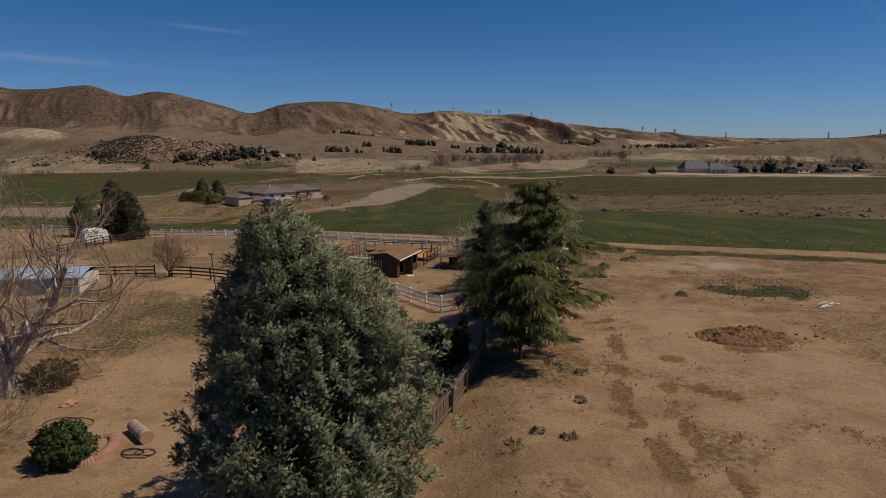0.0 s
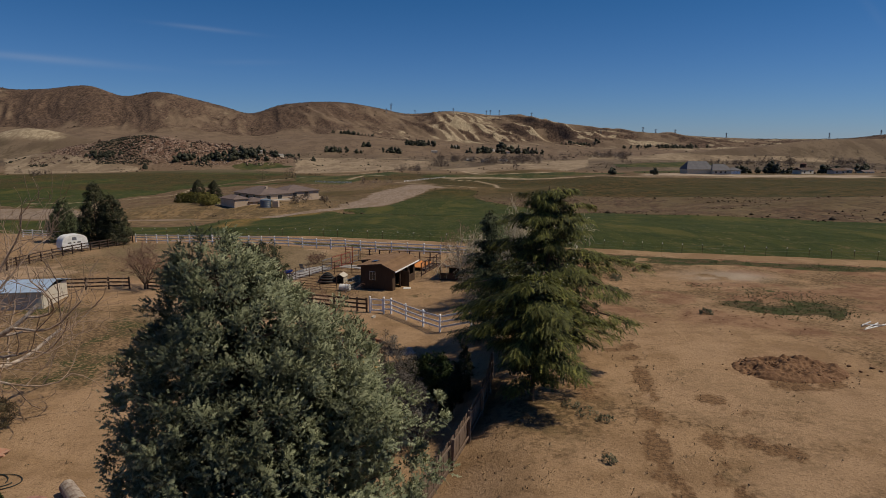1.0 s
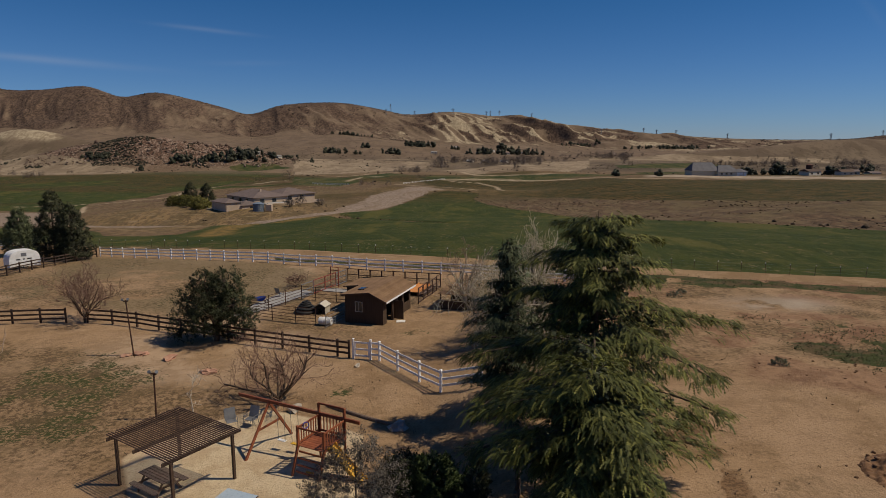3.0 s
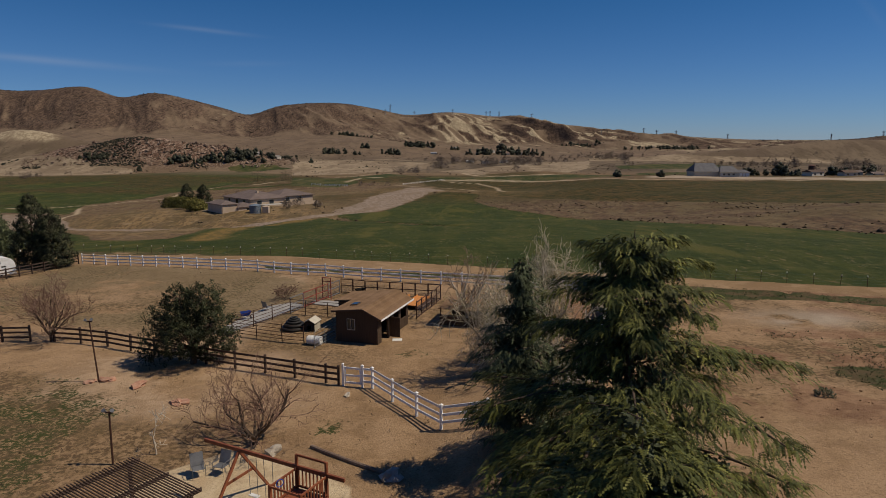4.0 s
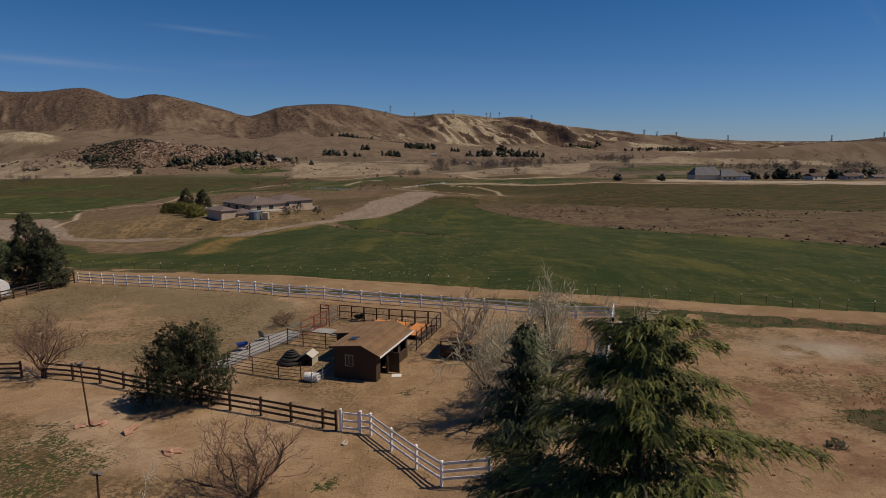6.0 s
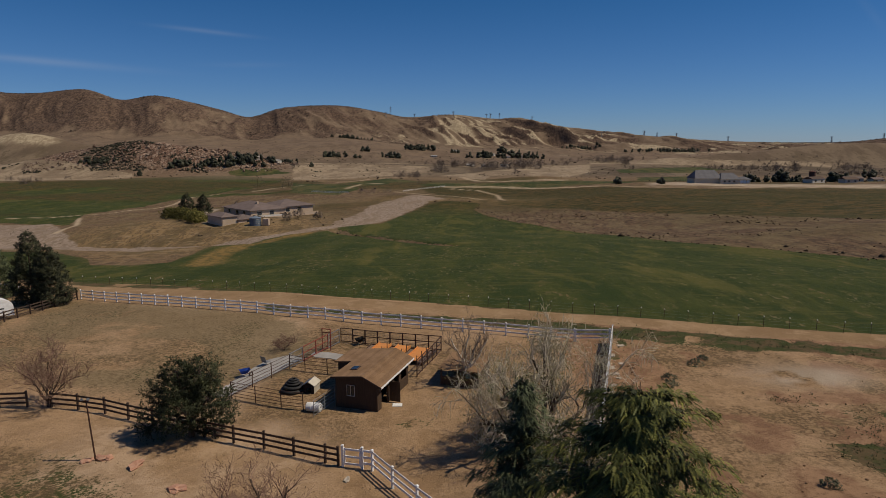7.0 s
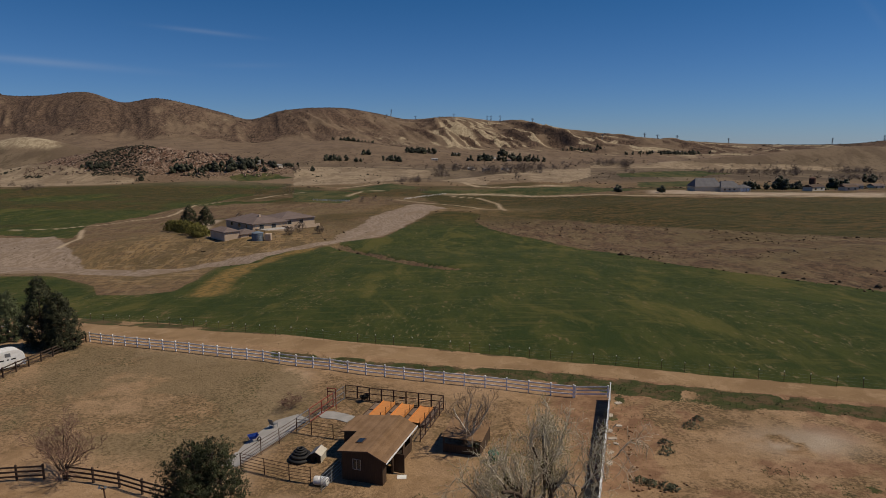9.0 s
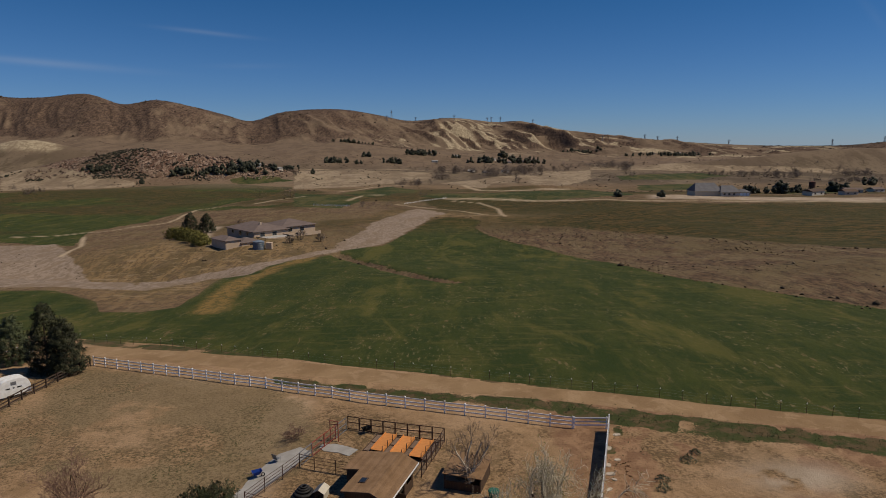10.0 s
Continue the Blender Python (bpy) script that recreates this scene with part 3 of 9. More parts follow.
# ---- the ground, one sheet to the horizon ----
CROP = [
    (-74.7, 123.9), (-70.9, 126.8), (-58.3, 123.4), (-44.3, 119.4), (-28.1, 110.8), (-14.7, 105.2), (-0.4, 101.4), (14.7, 96.4), (27.3, 92.5),
    (38.8, 89.2), (48, 87.1), (120, 66), (160, 100), (86.3, 142.2), (79.8, 153.3), (70.3, 171.9), (64, 191.8), (58.7, 242.3), (43.6, 299.4),
    (30.9, 322.8), (22, 352), (17.5, 383.3), (21.6, 398.4), (20.5, 409), (1.4, 419.4), (-8.9, 403.5), (-20.1, 359.2), (-27.4, 306.4), (-44.9, 295.2),
    (-43.9, 281.5), (-55.1, 267.8), (-66, 258.6), (-74.5, 244.8), (-60.1, 171.7), (-58.2, 154.3), (-63, 149.1), (-72.2, 149.8), (-79.3, 161.5),
    (-98.1, 177.7), (-112.7, 178.1), (-190, 200), (-140, 127)]
UPPER = [
    (38.4, 396.8), (67.6, 372.9), (104.4, 301.8), (127.5, 251.8), (144.4, 226.2), (330, 230), (500, 440), (304.6, 457.3), (203.4, 464.3),
    (129.1, 481.6), (56.4, 574.3), (-3, 602.6), (-23.2, 590.6), (15.5, 415.3)]
FAR_CROP = [
    (-700, 640), (-477.9, 759.9), (-410.4, 881.9), (-327.9, 930.7), (-283.6, 918), (-200.4, 868.9), (-185.4, 701.4), (-186.4, 624.8),
    (-205.5, 524.5), (-205.1, 447.2), (-214.2, 401.2), (-183.3, 330.3), (-233.4, 350.1)]
ROAD = [
    (-110, 133), (-73.3, 122), (-55.9, 119), (-39.7, 114.7), (-23.1, 107.6), (0.8, 99.9), (14.4, 96.3), (26.9, 92.8), (38.2, 89.2), (47.6, 87.0),
    (130, 61), (126, 57), (44.5, 83.4), (35.8, 85.7), (25, 88.9), (13.3, 92.8), (0.2, 95.8), (-21.9, 102.5), (-50.1, 113), (-69.8, 117), (-108, 128)]
PALE = [
    (-330, 345), (-224.5, 337.4), (-197.1, 339.2), (-168.1, 299.9), (-144.4, 270.6), (-84, 189.7), (-102.7, 252.8), (-82.7, 256.7), (-67.6, 264.3),
    (-48.5, 294.5), (-49.1, 313.1), (-43.1, 402.1), (-19.5, 497.2), (1.6, 457.9), (-20.4, 364.1), (-27.9, 312), (-44.8, 287), (-64.8, 254),
    (-70.7, 191), (-75.6, 178.4), (-88.7, 181.4), (-101.9, 184), (-116.6, 183.7)]
SLOPE = [
    (17.5, 383.3), (21.6, 398.4), (38.4, 396.8), (67.6, 372.9), (104.4, 301.8), (127.5, 251.8), (144.4, 226.2), (330, 230), (300, 60), (160, 100),
    (86.3, 142.2), (79.8, 153.3), (70.3, 171.9), (64, 191.8), (58.7, 242.3), (43.6, 299.4), (30.9, 322.8), (22, 352)]
APRON = [
    (174.7, 559.2), (230.5, 523.9), (342.9, 512.9), (319.4, 478.8), (217.7, 495.7), (159.2, 511.1)]
DRIVE = [
    (-146.1, 395.5), (-130.6, 392.8), (-126.6, 363.3), (-103.1, 296.6), (-107.5, 303.1), (-129.5, 363.6)]
SAND = [(-15.5, 45.4), (-13, 49), (-10.5, 51), (-6.5, 49), (-4.0, 47), (-3.5, 40), (-6, 37), (-9, 37), (-13, 41)]
YARD = [(-60, 118), (-50.5, 108.5), (-33.5, 101), (-18, 94.8), (3.6, 87.5), (16, 84), (11, 62), (-6, 59.5), (-15, 63.4), (-25.6, 67.5), (-33, 68.5), (-60, 72)]
LAWN = [(-40, 66), (-23, 62), (-15, 55), (-17, 47), (-21, 41), (-40, 40)]
VERGE = [(-21.7, 98.4), (-22.4, 100.6), (-13.2, 98.0), (-0.5, 94.8), (3.6, 94.2), (12.8, 92.6), (19, 90.4), (24.6, 88.6), (35.2, 85.2), (43.6, 82.6), (60, 78), (58, 75), (41.9, 79.2), (34, 81.4), (29, 82.0), (23.2, 84.0), (18, 86.2), (12, 89.4), (3.6, 91.4), (-0.5, 92.4), (-12.8, 96.0)]
VERGE_FAR = [(-60, 124.5), (-23.4, 111), (0.8, 103), (27.1, 94.5), (60, 84), (59, 82.5), (27, 92.2), (0.8, 100.4), (-23.4, 108.5), (-60, 121)]
LOT_WEEDS = [(24.5, 58.5), (25.2, 63.5), (29.8, 64.4), (33, 62.5), (35, 58), (33, 53.5), (29.5, 51.2), (26.5, 52.4)]
SIDE_WEEDS = [(16.6, 84.0), (18.6, 86.2), (18.0, 81.4), (20.6, 78.9), (23.2, 77.8), (22.8, 77.0), (19.6, 78.0), (17.2, 79.6), (15.9, 73.6), (14.6, 70.6), (13.6, 71.0), (15.2, 77.4)]
BAND_WEEDS = [(24, 70.5), (29, 71), (32.5, 67.5), (37, 64), (37, 62), (32, 62.5), (27, 66)]
RED_SOIL = [(18, 53), (20.6, 58), (24, 67), (21, 80), (46, 82), (60, 78), (50, 52), (36, 45.5), (26, 46)]
STRIPS = [(0.75, [(12.4, 46.5), (10.9, 39), (9.7, 33), (8.5, 28), (8.7, 24), (9.2, 18)]), (0.6, [(11.6, 31), (10.5, 27), (10.7, 23), (11.3, 18)]), (0.9, [(13.2, 35), (14.1, 34.2)]), (0.8, [(13.0, 30.5), (14.0, 29.4)]),
          (0.9, [(16.5, 25.5), (18.5, 23.4)]), (0.8, [(12.6, 24.6), (13.2, 24.2)]), (0.7, [(10.6, 43.5), (11.6, 42.8)]), (1.0, [(18.0, 36.8), (21.5, 37.6)])]
GRASSY = [(-52, 108), (-33.5, 101.5), (-18, 95), (-13, 84), (-14, 76), (-22, 70), (-30, 72), (-46, 80)]


FALLOW = [
    [(-285, 1234), (-158, 1250), (-26, 1199), (-14, 1043), (-113, 892), (-191, 828)],
    [(-5, 956), (192, 1258), (293, 1290), (233, 1027), (95, 762), (47, 837)],
    [(339, 1496), (518, 1282), (755, 1214), (713, 1179), (447, 1237), (292, 1290)],
    [(-791, 1157), (-651, 1034), (-550, 982), (-443, 935), (-421, 888), (-489, 822), (-535, 785)]]
MEADOWS = [
    [(-116, 724), (-74, 890), (-27, 773), (-51, 617), (-76, 602)], [(-166, 722), (-106, 661), (-73, 584), (-81, 506), (-119, 521)],
    [(-24, 601), (34, 722), (173, 767), (163, 553), (118, 532), (7, 586)], [(295, 1111), (478, 1207), (513, 1144), (413, 1045), (280, 1023)],
    [(271, 905), (369, 945), (314, 805), (230, 771)], [(-325, 959), (-263, 989), (-224, 971), (-284, 920)]]
BROWN_MOUND = [(43, 762), (70, 949), (123, 976), (144, 777), (113, 747)]
TRACKS = [
    (3.5, [(-289, 1248), (-209, 1257), (-94, 1270), (47, 1214)]), (4.0, [(2, 587), (56, 571), (129, 492), (211, 484), (317, 477), (420, 480)]),
    (4.0, [(27, 904), (40, 771), (74, 750), (145, 764)]), (2.6, [(-121, 754), (-95, 867), (-52, 916)]), (2.2, [(-85, 584), (-77, 617), (-57, 623)]),
    (1.6, [(-41, 550), (-7, 500), (18, 472), (40, 429)]), (1.6, [(7, 572), (30, 552), (41, 503), (39, 423)]),
    (1.5, [(-240, 368), (-220, 376), (-203, 405), (-186, 446), (-191, 477), (-202, 539), (-187, 563)]), (1.3, [(-200, 369), (-178, 328), (-168, 294)]),
    (2.4, [(-167, 579), (-152, 618), (-138, 650)])]


def off_line(line, x, y):
    """Distance to a line of plan points."""
    near = np.full(x.shape, 1e12)
    for (ax, ay), (bx, by) in zip(line, line[1:]):
        k = np.clip(((x - ax) * (bx - ax) + (y - ay) * (by - ay)) / ((bx - ax) ** 2 + (by - ay) ** 2), 0, 1)
        near = np.minimum(near, (x - ax - k * (bx - ax)) ** 2 + (y - ay - k * (by - ay)) ** 2)
    return np.sqrt(near)


def hill_cover(x, y):
    """How much brush and how much bare ground the hillsides have: brush keeps to the upper slopes and to the sides
    turned from the sun, which also paints sun and shade into their colour.
    """
    u = x / np.maximum(y, 1.0)
    top = 2350 + 250 * np.sin(u * 5.0 + 1.0)
    s = (y - 1180) / (top - 1180)
    east = smooth(-0.14, 0.06, u)
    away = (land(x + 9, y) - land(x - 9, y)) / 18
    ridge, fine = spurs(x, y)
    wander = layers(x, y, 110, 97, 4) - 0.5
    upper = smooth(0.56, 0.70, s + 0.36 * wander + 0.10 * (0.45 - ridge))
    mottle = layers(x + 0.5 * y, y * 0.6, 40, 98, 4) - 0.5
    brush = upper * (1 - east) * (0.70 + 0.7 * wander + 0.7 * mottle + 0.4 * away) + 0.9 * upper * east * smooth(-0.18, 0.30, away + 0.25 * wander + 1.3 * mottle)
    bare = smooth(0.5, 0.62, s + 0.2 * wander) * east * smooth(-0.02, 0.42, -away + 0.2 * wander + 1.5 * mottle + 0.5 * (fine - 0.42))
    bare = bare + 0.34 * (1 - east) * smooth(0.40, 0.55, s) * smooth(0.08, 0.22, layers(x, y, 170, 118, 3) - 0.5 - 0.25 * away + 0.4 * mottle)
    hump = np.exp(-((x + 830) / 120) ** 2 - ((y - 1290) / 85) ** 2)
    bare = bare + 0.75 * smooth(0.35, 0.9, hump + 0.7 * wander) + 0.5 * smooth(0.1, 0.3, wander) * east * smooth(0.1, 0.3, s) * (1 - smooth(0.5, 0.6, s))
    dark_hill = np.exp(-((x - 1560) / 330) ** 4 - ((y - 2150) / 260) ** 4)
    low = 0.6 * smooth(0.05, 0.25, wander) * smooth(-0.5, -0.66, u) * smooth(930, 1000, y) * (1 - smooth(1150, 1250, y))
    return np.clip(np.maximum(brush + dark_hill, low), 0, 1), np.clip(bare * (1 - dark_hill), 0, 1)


def inside(poly, x, y, soft):
    """1 within a polygon, 0 outside, gliding over soft metres at its edge."""
    px = np.array(poly, dtype=float)
    inn = np.zeros(x.shape, bool)
    near = np.full(x.shape, 1e12)
    for (ax, ay), (bx, by) in zip(px, np.roll(px, -1, axis=0)):
        cross = ((ay > y) != (by > y)) & (x < (bx - ax) * (y - ay) / (by - ay + 1e-12) + ax)
        inn ^= cross
        dx, dy = bx - ax, by - ay
        s = np.clip(((x - ax) * dx + (y - ay) * dy) / (dx * dx + dy * dy), 0, 1)
        near = np.minimum(near, (x - ax - s * dx) ** 2 + (y - ay - s * dy) ** 2)
    d = np.where(inn, 1, -1) * np.sqrt(near)
    return smooth(-1, 1, d / soft)


def build_ground():
    ys = np.concatenate([[-4000, -1500, -500, -200, -90, -50, -32], np.linspace(-20, 14, 12), np.linspace(15, 124.6, 220), np.geomspace(125, 1150, 210), np.linspace(1156, 2650, 200), np.geomspace(2700, 4000, 12)])
    w = np.concatenate([[-40, -12, -4, -2, -1.4, -1.15], np.linspace(-1, 1, 520), [1.15, 1.4, 2, 4, 12, 40]])
    half = 0.74 * (np.maximum(ys, -20) + 8) + 16
    X = np.clip(half[:, None] * w[None, :], -4500, 4500)
    Y = np.repeat(ys[:, None], len(w), axis=1)
    x, y = X.ravel(), Y.ravel()
    z = land(x, y)
    me = bpy.data.meshes.new("ground")
    nr, nc = len(ys), len(w)
    i = (np.arange(nr - 1)[:, None] * nc + np.arange(nc - 1)[None, :]).ravel()
    quads = np.stack([i, i + 1, i + nc + 1, i + nc], axis=1)
    me.vertices.add(len(x))
    me.vertices.foreach_set("co", np.stack([x, y, z], axis=1).ravel())
    me.loops.add(quads.size)
    me.loops.foreach_set("vertex_index", quads.ravel())
    me.polygons.add(len(quads))
    me.polygons.foreach_set("loop_start", np.arange(len(quads)) * 4)
    me.polygons.foreach_set("use_smooth", np.ones(len(quads), dtype=bool))
    me.update(calc_edges=True)
    # edges of the zones wander a little
    wx = x + (layers(x, y, 5, 40) - 0.5) * np.clip((y - 110) * 0.012, 0.4, 8)
    wy = y + (layers(x, y, 5, 50) - 0.5) * np.clip((y - 110) * 0.02, 0.4, 16)
    soft = np.clip(0.006 * y, 0.25, 8)
    zero = np.zeros_like(x)
    crop = np.maximum(inside(CROP, wx, wy, soft), inside(FAR_CROP, wx, wy, soft * 1.2))
    crop = np.maximum(crop, 0.75 * smooth(0.56, 0.66, layers(x, y, 130, 77)) * smooth(470, 560, y) * (1 - smooth(800, 950, y)))
    road = np.maximum(inside(ROAD, wx, wy, soft * 1.5), zero)
    upper = inside(UPPER, wx, wy, soft)
    upper = np.maximum(upper, 0.85 * smooth(0.42, 0.56, layers(x, y, 90, 33)) * smooth(330, 420, y) * (1 - smooth(750, 950, y)))
    pale = inside(PALE, wx, wy, soft * 2.0)
    slope = inside(SLOPE, wx, wy, soft)
    mid = smooth(110, 150, y) * (1 - smooth(700, 1000, y))
    slope = np.maximum(slope, 0.9 * mid)
    for (ax, ay), (bx, by) in zip(GULLY, GULLY[1:]):
        k = np.clip(((x - ax) * (bx - ax) + (y - ay) * (by - ay)) / ((bx - ax) ** 2 + (by - ay) ** 2), 0, 1)
        near_gully = np.exp(-((wx - ax - k * (bx - ax)) ** 2 + (wy - ay - k * (by - ay)) ** 2) / 9.0)
        crop = crop * (1 - smooth(0.3, 0.6, near_gully))
    scrub = smooth(760, 1000, y)
    litter = np.maximum((0.42 + 0.42 * smooth(0.4, 0.6, layers(x, y, 16, 74))) * inside(YARD, wx, wy, 2.5), 0.9 * inside(LAWN, wx, wy, 3.0))
    litter = np.maximum(litter, 0.75 * smooth(0.5, 0.64, layers(x, y, 7.0, 61)) * (x > 2) * (1 - smooth(84, 90, y)))
    litter = np.maximum(litter, 0.9 * np.exp(-((x - 5) / 4.5) ** 2 - ((y - 33) / 6.0) ** 2))
    litter = np.maximum(litter, 0.8 * np.exp(-((x - 31) / 8.0) ** 2 - ((y - 65) / 6.5) ** 2))
    litter = np.maximum(litter, 0.8 * np.exp(-((x + 18) / 11.0) ** 4 - ((y - 50) / 9.0) ** 4))
    litter = np.maximum(litter, (0.55 + 0.4 * smooth(0.42, 0.58, layers(x, y, 9, 62))) * smooth(46, 60, y) * (1 - smooth(82, 88, y)) * smooth(8, 16, x))
    litter = np.maximum(litter, 1.1 * np.exp(-((x + 15.4) / 2.6) ** 2 - ((y - 82.4) / 2.2) ** 2))
    near_lot = y < 112
    red_soil, strip, grassy = np.zeros_like(x), np.zeros_like(x), np.zeros_like(x)
    lx, ly = wx[near_lot], wy[near_lot]
    red_soil[near_lot] = inside(RED_SOIL, lx, ly, 3.0) * smooth(0.36, 0.62, layers(lx, ly, 8, 75, 4)) + 0.9 * np.exp(-((lx - 19.6) / 3.6) ** 2 - ((ly - 39.6) / 2.8) ** 2)
    strip[near_lot] = np.max([np.exp(-(off_line(p, lx, ly) / w) ** 2) for w, p in STRIPS], axis=0) * (0.22 + 1.0 * smooth(0.40, 0.56, layers(lx, ly, 1.1, 76, 4)))
    strip[near_lot] = np.maximum(strip[near_lot], 0.8 * np.exp(-((lx - 7.4) / 1.6) ** 2 - ((ly - 36.4) / 2.2) ** 2))
    light = np.zeros_like(x)
    light[near_lot] = np.exp(-((lx + 17) / 10) ** 4 - ((ly - 60) / 6) ** 4) * (0.3 + 0.7 * smooth(0.36, 0.6, layers(lx, ly, 6, 81, 3)))
    light[near_lot] = np.maximum(light[near_lot], 0.9 * smooth(0.50, 0.62, layers(lx, ly, 13, 82, 4)) * inside(YARD, lx, ly, 2.0) * smooth(12, 18, -lx))
    red_soil[near_lot] = np.maximum(red_soil[near_lot], 0.9 * smooth(0.38, 0.54, layers(lx, ly, 7, 83, 5)) * smooth(48, 60, ly) * smooth(9, 13, lx))
    grassy[near_lot] = inside(GRASSY, lx, ly, 4.0) * (0.45 + 0.6 * smooth(0.38, 0.54, layers(lx, ly, 9, 78, 5)))
    weeds = np.maximum(1.9 * inside(VERGE, wx, wy, 1.0) * smooth(0.12, 0.3, layers(x, y, 5, 79, 3)), 1.2 * inside(VERGE_FAR, wx, wy, 1.0))
    weeds = np.maximum(weeds, 0.8 * np.maximum(inside(LOT_WEEDS, wx, wy, 2.0), inside(BAND_WEEDS, wx, wy, 1.6)) * smooth(0.34, 0.48, layers(wx, wy, 4.5, 84, 4)))
    weeds = np.maximum(weeds, 0.53 * inside(LAWN, wx, wy, 3.0) * smooth(0.36, 0.55, layers(x, y, 6, 70)))
    weeds = np.maximum(weeds, 0.75 * np.exp(-((x + 6.5) / 1.8) ** 2 - ((y - 53.5) / 2.2) ** 2))
    weeds = np.maximum(weeds, 0.6 * np.exp(-((x + 2.5) / 2.5) ** 2 - ((y - 65) / 2.5) ** 2))
    weeds = np.maximum(weeds, (0.05 + 0.38 * smooth(0.4, 0.6, layers(x, y, 16, 74))) * inside(YARD, wx, wy, 2.5) * smooth(12, 18, -x))
    weeds = np.maximum(weeds, 1.3 * inside(SIDE_WEEDS, wx, wy, 0.7) * smooth(0.30, 0.46, layers(x, y, 2.5, 85, 3)))
    sand = np.maximum(inside(SAND, wx, wy, 0.8), zero)
    back = np.maximum(y, 1.0)
    chalk_lit, brush_shade = np.zeros_like(x), np.zeros_like(x)
    hills = y > 900
    brush_shade[hills], chalk_lit[hills] = hill_cover(x[hills], y[hills])
    fallow, meadow, tracks = np.zeros_like(x), np.zeros_like(x), np.zeros_like(x)
    mid_far = (y > 250) & (y < 1700)
    mx, my = wx[mid_far], wy[mid_far]
    fallow[mid_far] = np.max([inside(p, mx, my, 9.0) for p in FALLOW], axis=0) * (1 - inside(BROWN_MOUND, mx, my, 8.0))
    meadow[mid_far] = np.max([inside(p, mx, my, 7.0) for p in MEADOWS], axis=0) * (1 - inside(BROWN_MOUND, mx, my, 8.0))
    tracks[mid_far] = np.max([np.clip(1.35 - off_line(p, x[mid_far], y[mid_far]) / w, 0, 1) for w, p in TRACKS], axis=0)
    gold = 1.1 * np.exp(-((x + 95) / 58) ** 2 - ((y - 278) / 56) ** 2) + 0.8 * np.exp(-((x + 72) / 18) ** 2 - ((y - 188) / 34) ** 2)
    gold = gold + 0.9 * np.exp(-(x / 52) ** 2 - ((y - 438) / 34) ** 2)
    gold = np.clip(gold * 1.3, 0, 1) * (1 - inside(CROP, x, y, 3.0))
    rim = np.zeros_like(x)
    west = (y > 130) & (y < 300) & (x < -30)
    rim[west] = np.exp(-(off_line([(-49, 150), (-51, 158), (-54, 174), (-57, 201), (-61, 248), (-53, 268)], wx[west], wy[west]) / 4.4) ** 2)
    rocky = np.clip(1.6 * np.exp(-((x + 440) / 190) ** 4 - ((y - 1035) / 72) ** 2), 0, 1) * smooth(0.25, 0.5, layers(x, y, 60, 19))
    plain = (1 - smooth(1150, 1450, y)) * (1 - rocky) * (1 - smooth(0.3, 0.7, chalk_lit))
    dust = 1.3 * np.exp(-((x - 31.5) / 4.5) ** 2 - ((y - 75) / 2.4) ** 2) * smooth(0.25, 0.45, layers(x, y, 3, 58))
    pad = np.maximum(np.maximum(dust, inside(APRON, x, y, 6.0)), inside(DRIVE, x, y, 2.0))
    weeds = weeds * (0.45 + 0.9 * smooth(0.35, 0.6, layers(x, y, 3.0, 71)))
    one = np.ones_like(x)
    for name, bands in (("zone_a", (crop, road, upper)), ("zone_b", (scrub, pale, litter)), ("zone_c", (weeds, sand, slope)), ("zone_d", (chalk_lit, brush_shade, gold)), ("zone_e", (rocky, plain, pad)), ("zone_f", (tracks, fallow, meadow)), ("zone_g", (red_soil, strip, grassy)), ("zone_h", (light, rim, light))):
        att = me.color_attributes.new(name, 'FLOAT_COLOR', 'POINT')
        att.data.foreach_set("color", np.stack([*bands, one], axis=1).astype(np.float32).ravel())
    me.materials.append(LAND)
    return tagged(new("ground", me), "dry brown earth with green crop fields and bare hills", "ground", kind="structure")


build_ground()


# ---- building helpers ----
def part(name, bm, material, parent=None, label="", at=None, flat=True):
    """Links a bmesh as one mesh object, as a thing (no parent) or as a part under one."""
    me = bpy.data.meshes.new(name)
    bm.to_mesh(me)
    bm.free()
    me.materials.append(material)
    if not flat:
        for p in me.polygons:
            p.use_smooth = True
    return put(name, me, parent, label, at)


def put(name, me, parent=None, label="", at=None):
    ob = new(name, me)
    if parent is not None:
        ob.parent = parent
    if at is not None:
        ob.matrix_basis = at
    if label:
        tagged(ob, label)
    return ob


def thing(name, label, category, at, group=""):
    ob = new(name)
    ob.empty_display_size = 0.2
    ob.matrix_basis = at
    return tagged(ob, label, category, group)


def on_ground(x, y, turn=0.0, lift=0.0):
    return pose(x, y, ground_at(x, y) + lift, 0, 0, turn)


def box(bm, c, s, bevel=0.0, m=None):
    """A box of size s at c, with its edges taken off."""
    mat4 = Matrix.Translation(c) @ Matrix.Diagonal((*s, 1))
    if m is not None:
        mat4 = m @ mat4
    r = bmesh.ops.create_cube(bm, size=1.0, matrix=mat4)
    if bevel > 0:
        edges = {e for v in r["verts"] for e in v.link_edges}
        bmesh.ops.bevel(bm, geom=list(edges), offset=bevel, segments=1, affect='EDGES')
    return bm


def tube(bm, a, b, ra, rb=None, sides=6, caps=True):
    """A tapered round bar from a to b."""
    a, b = Vector(a), Vector(b)
    d = b - a
    m = Matrix.Translation((a + b) / 2) @ d.to_track_quat('Z', 'Y').to_matrix().to_4x4()
    bmesh.ops.create_cone(bm, cap_ends=caps, segments=sides, radius1=ra, radius2=ra if rb is None else rb, depth=d.length, matrix=m)
    return bm


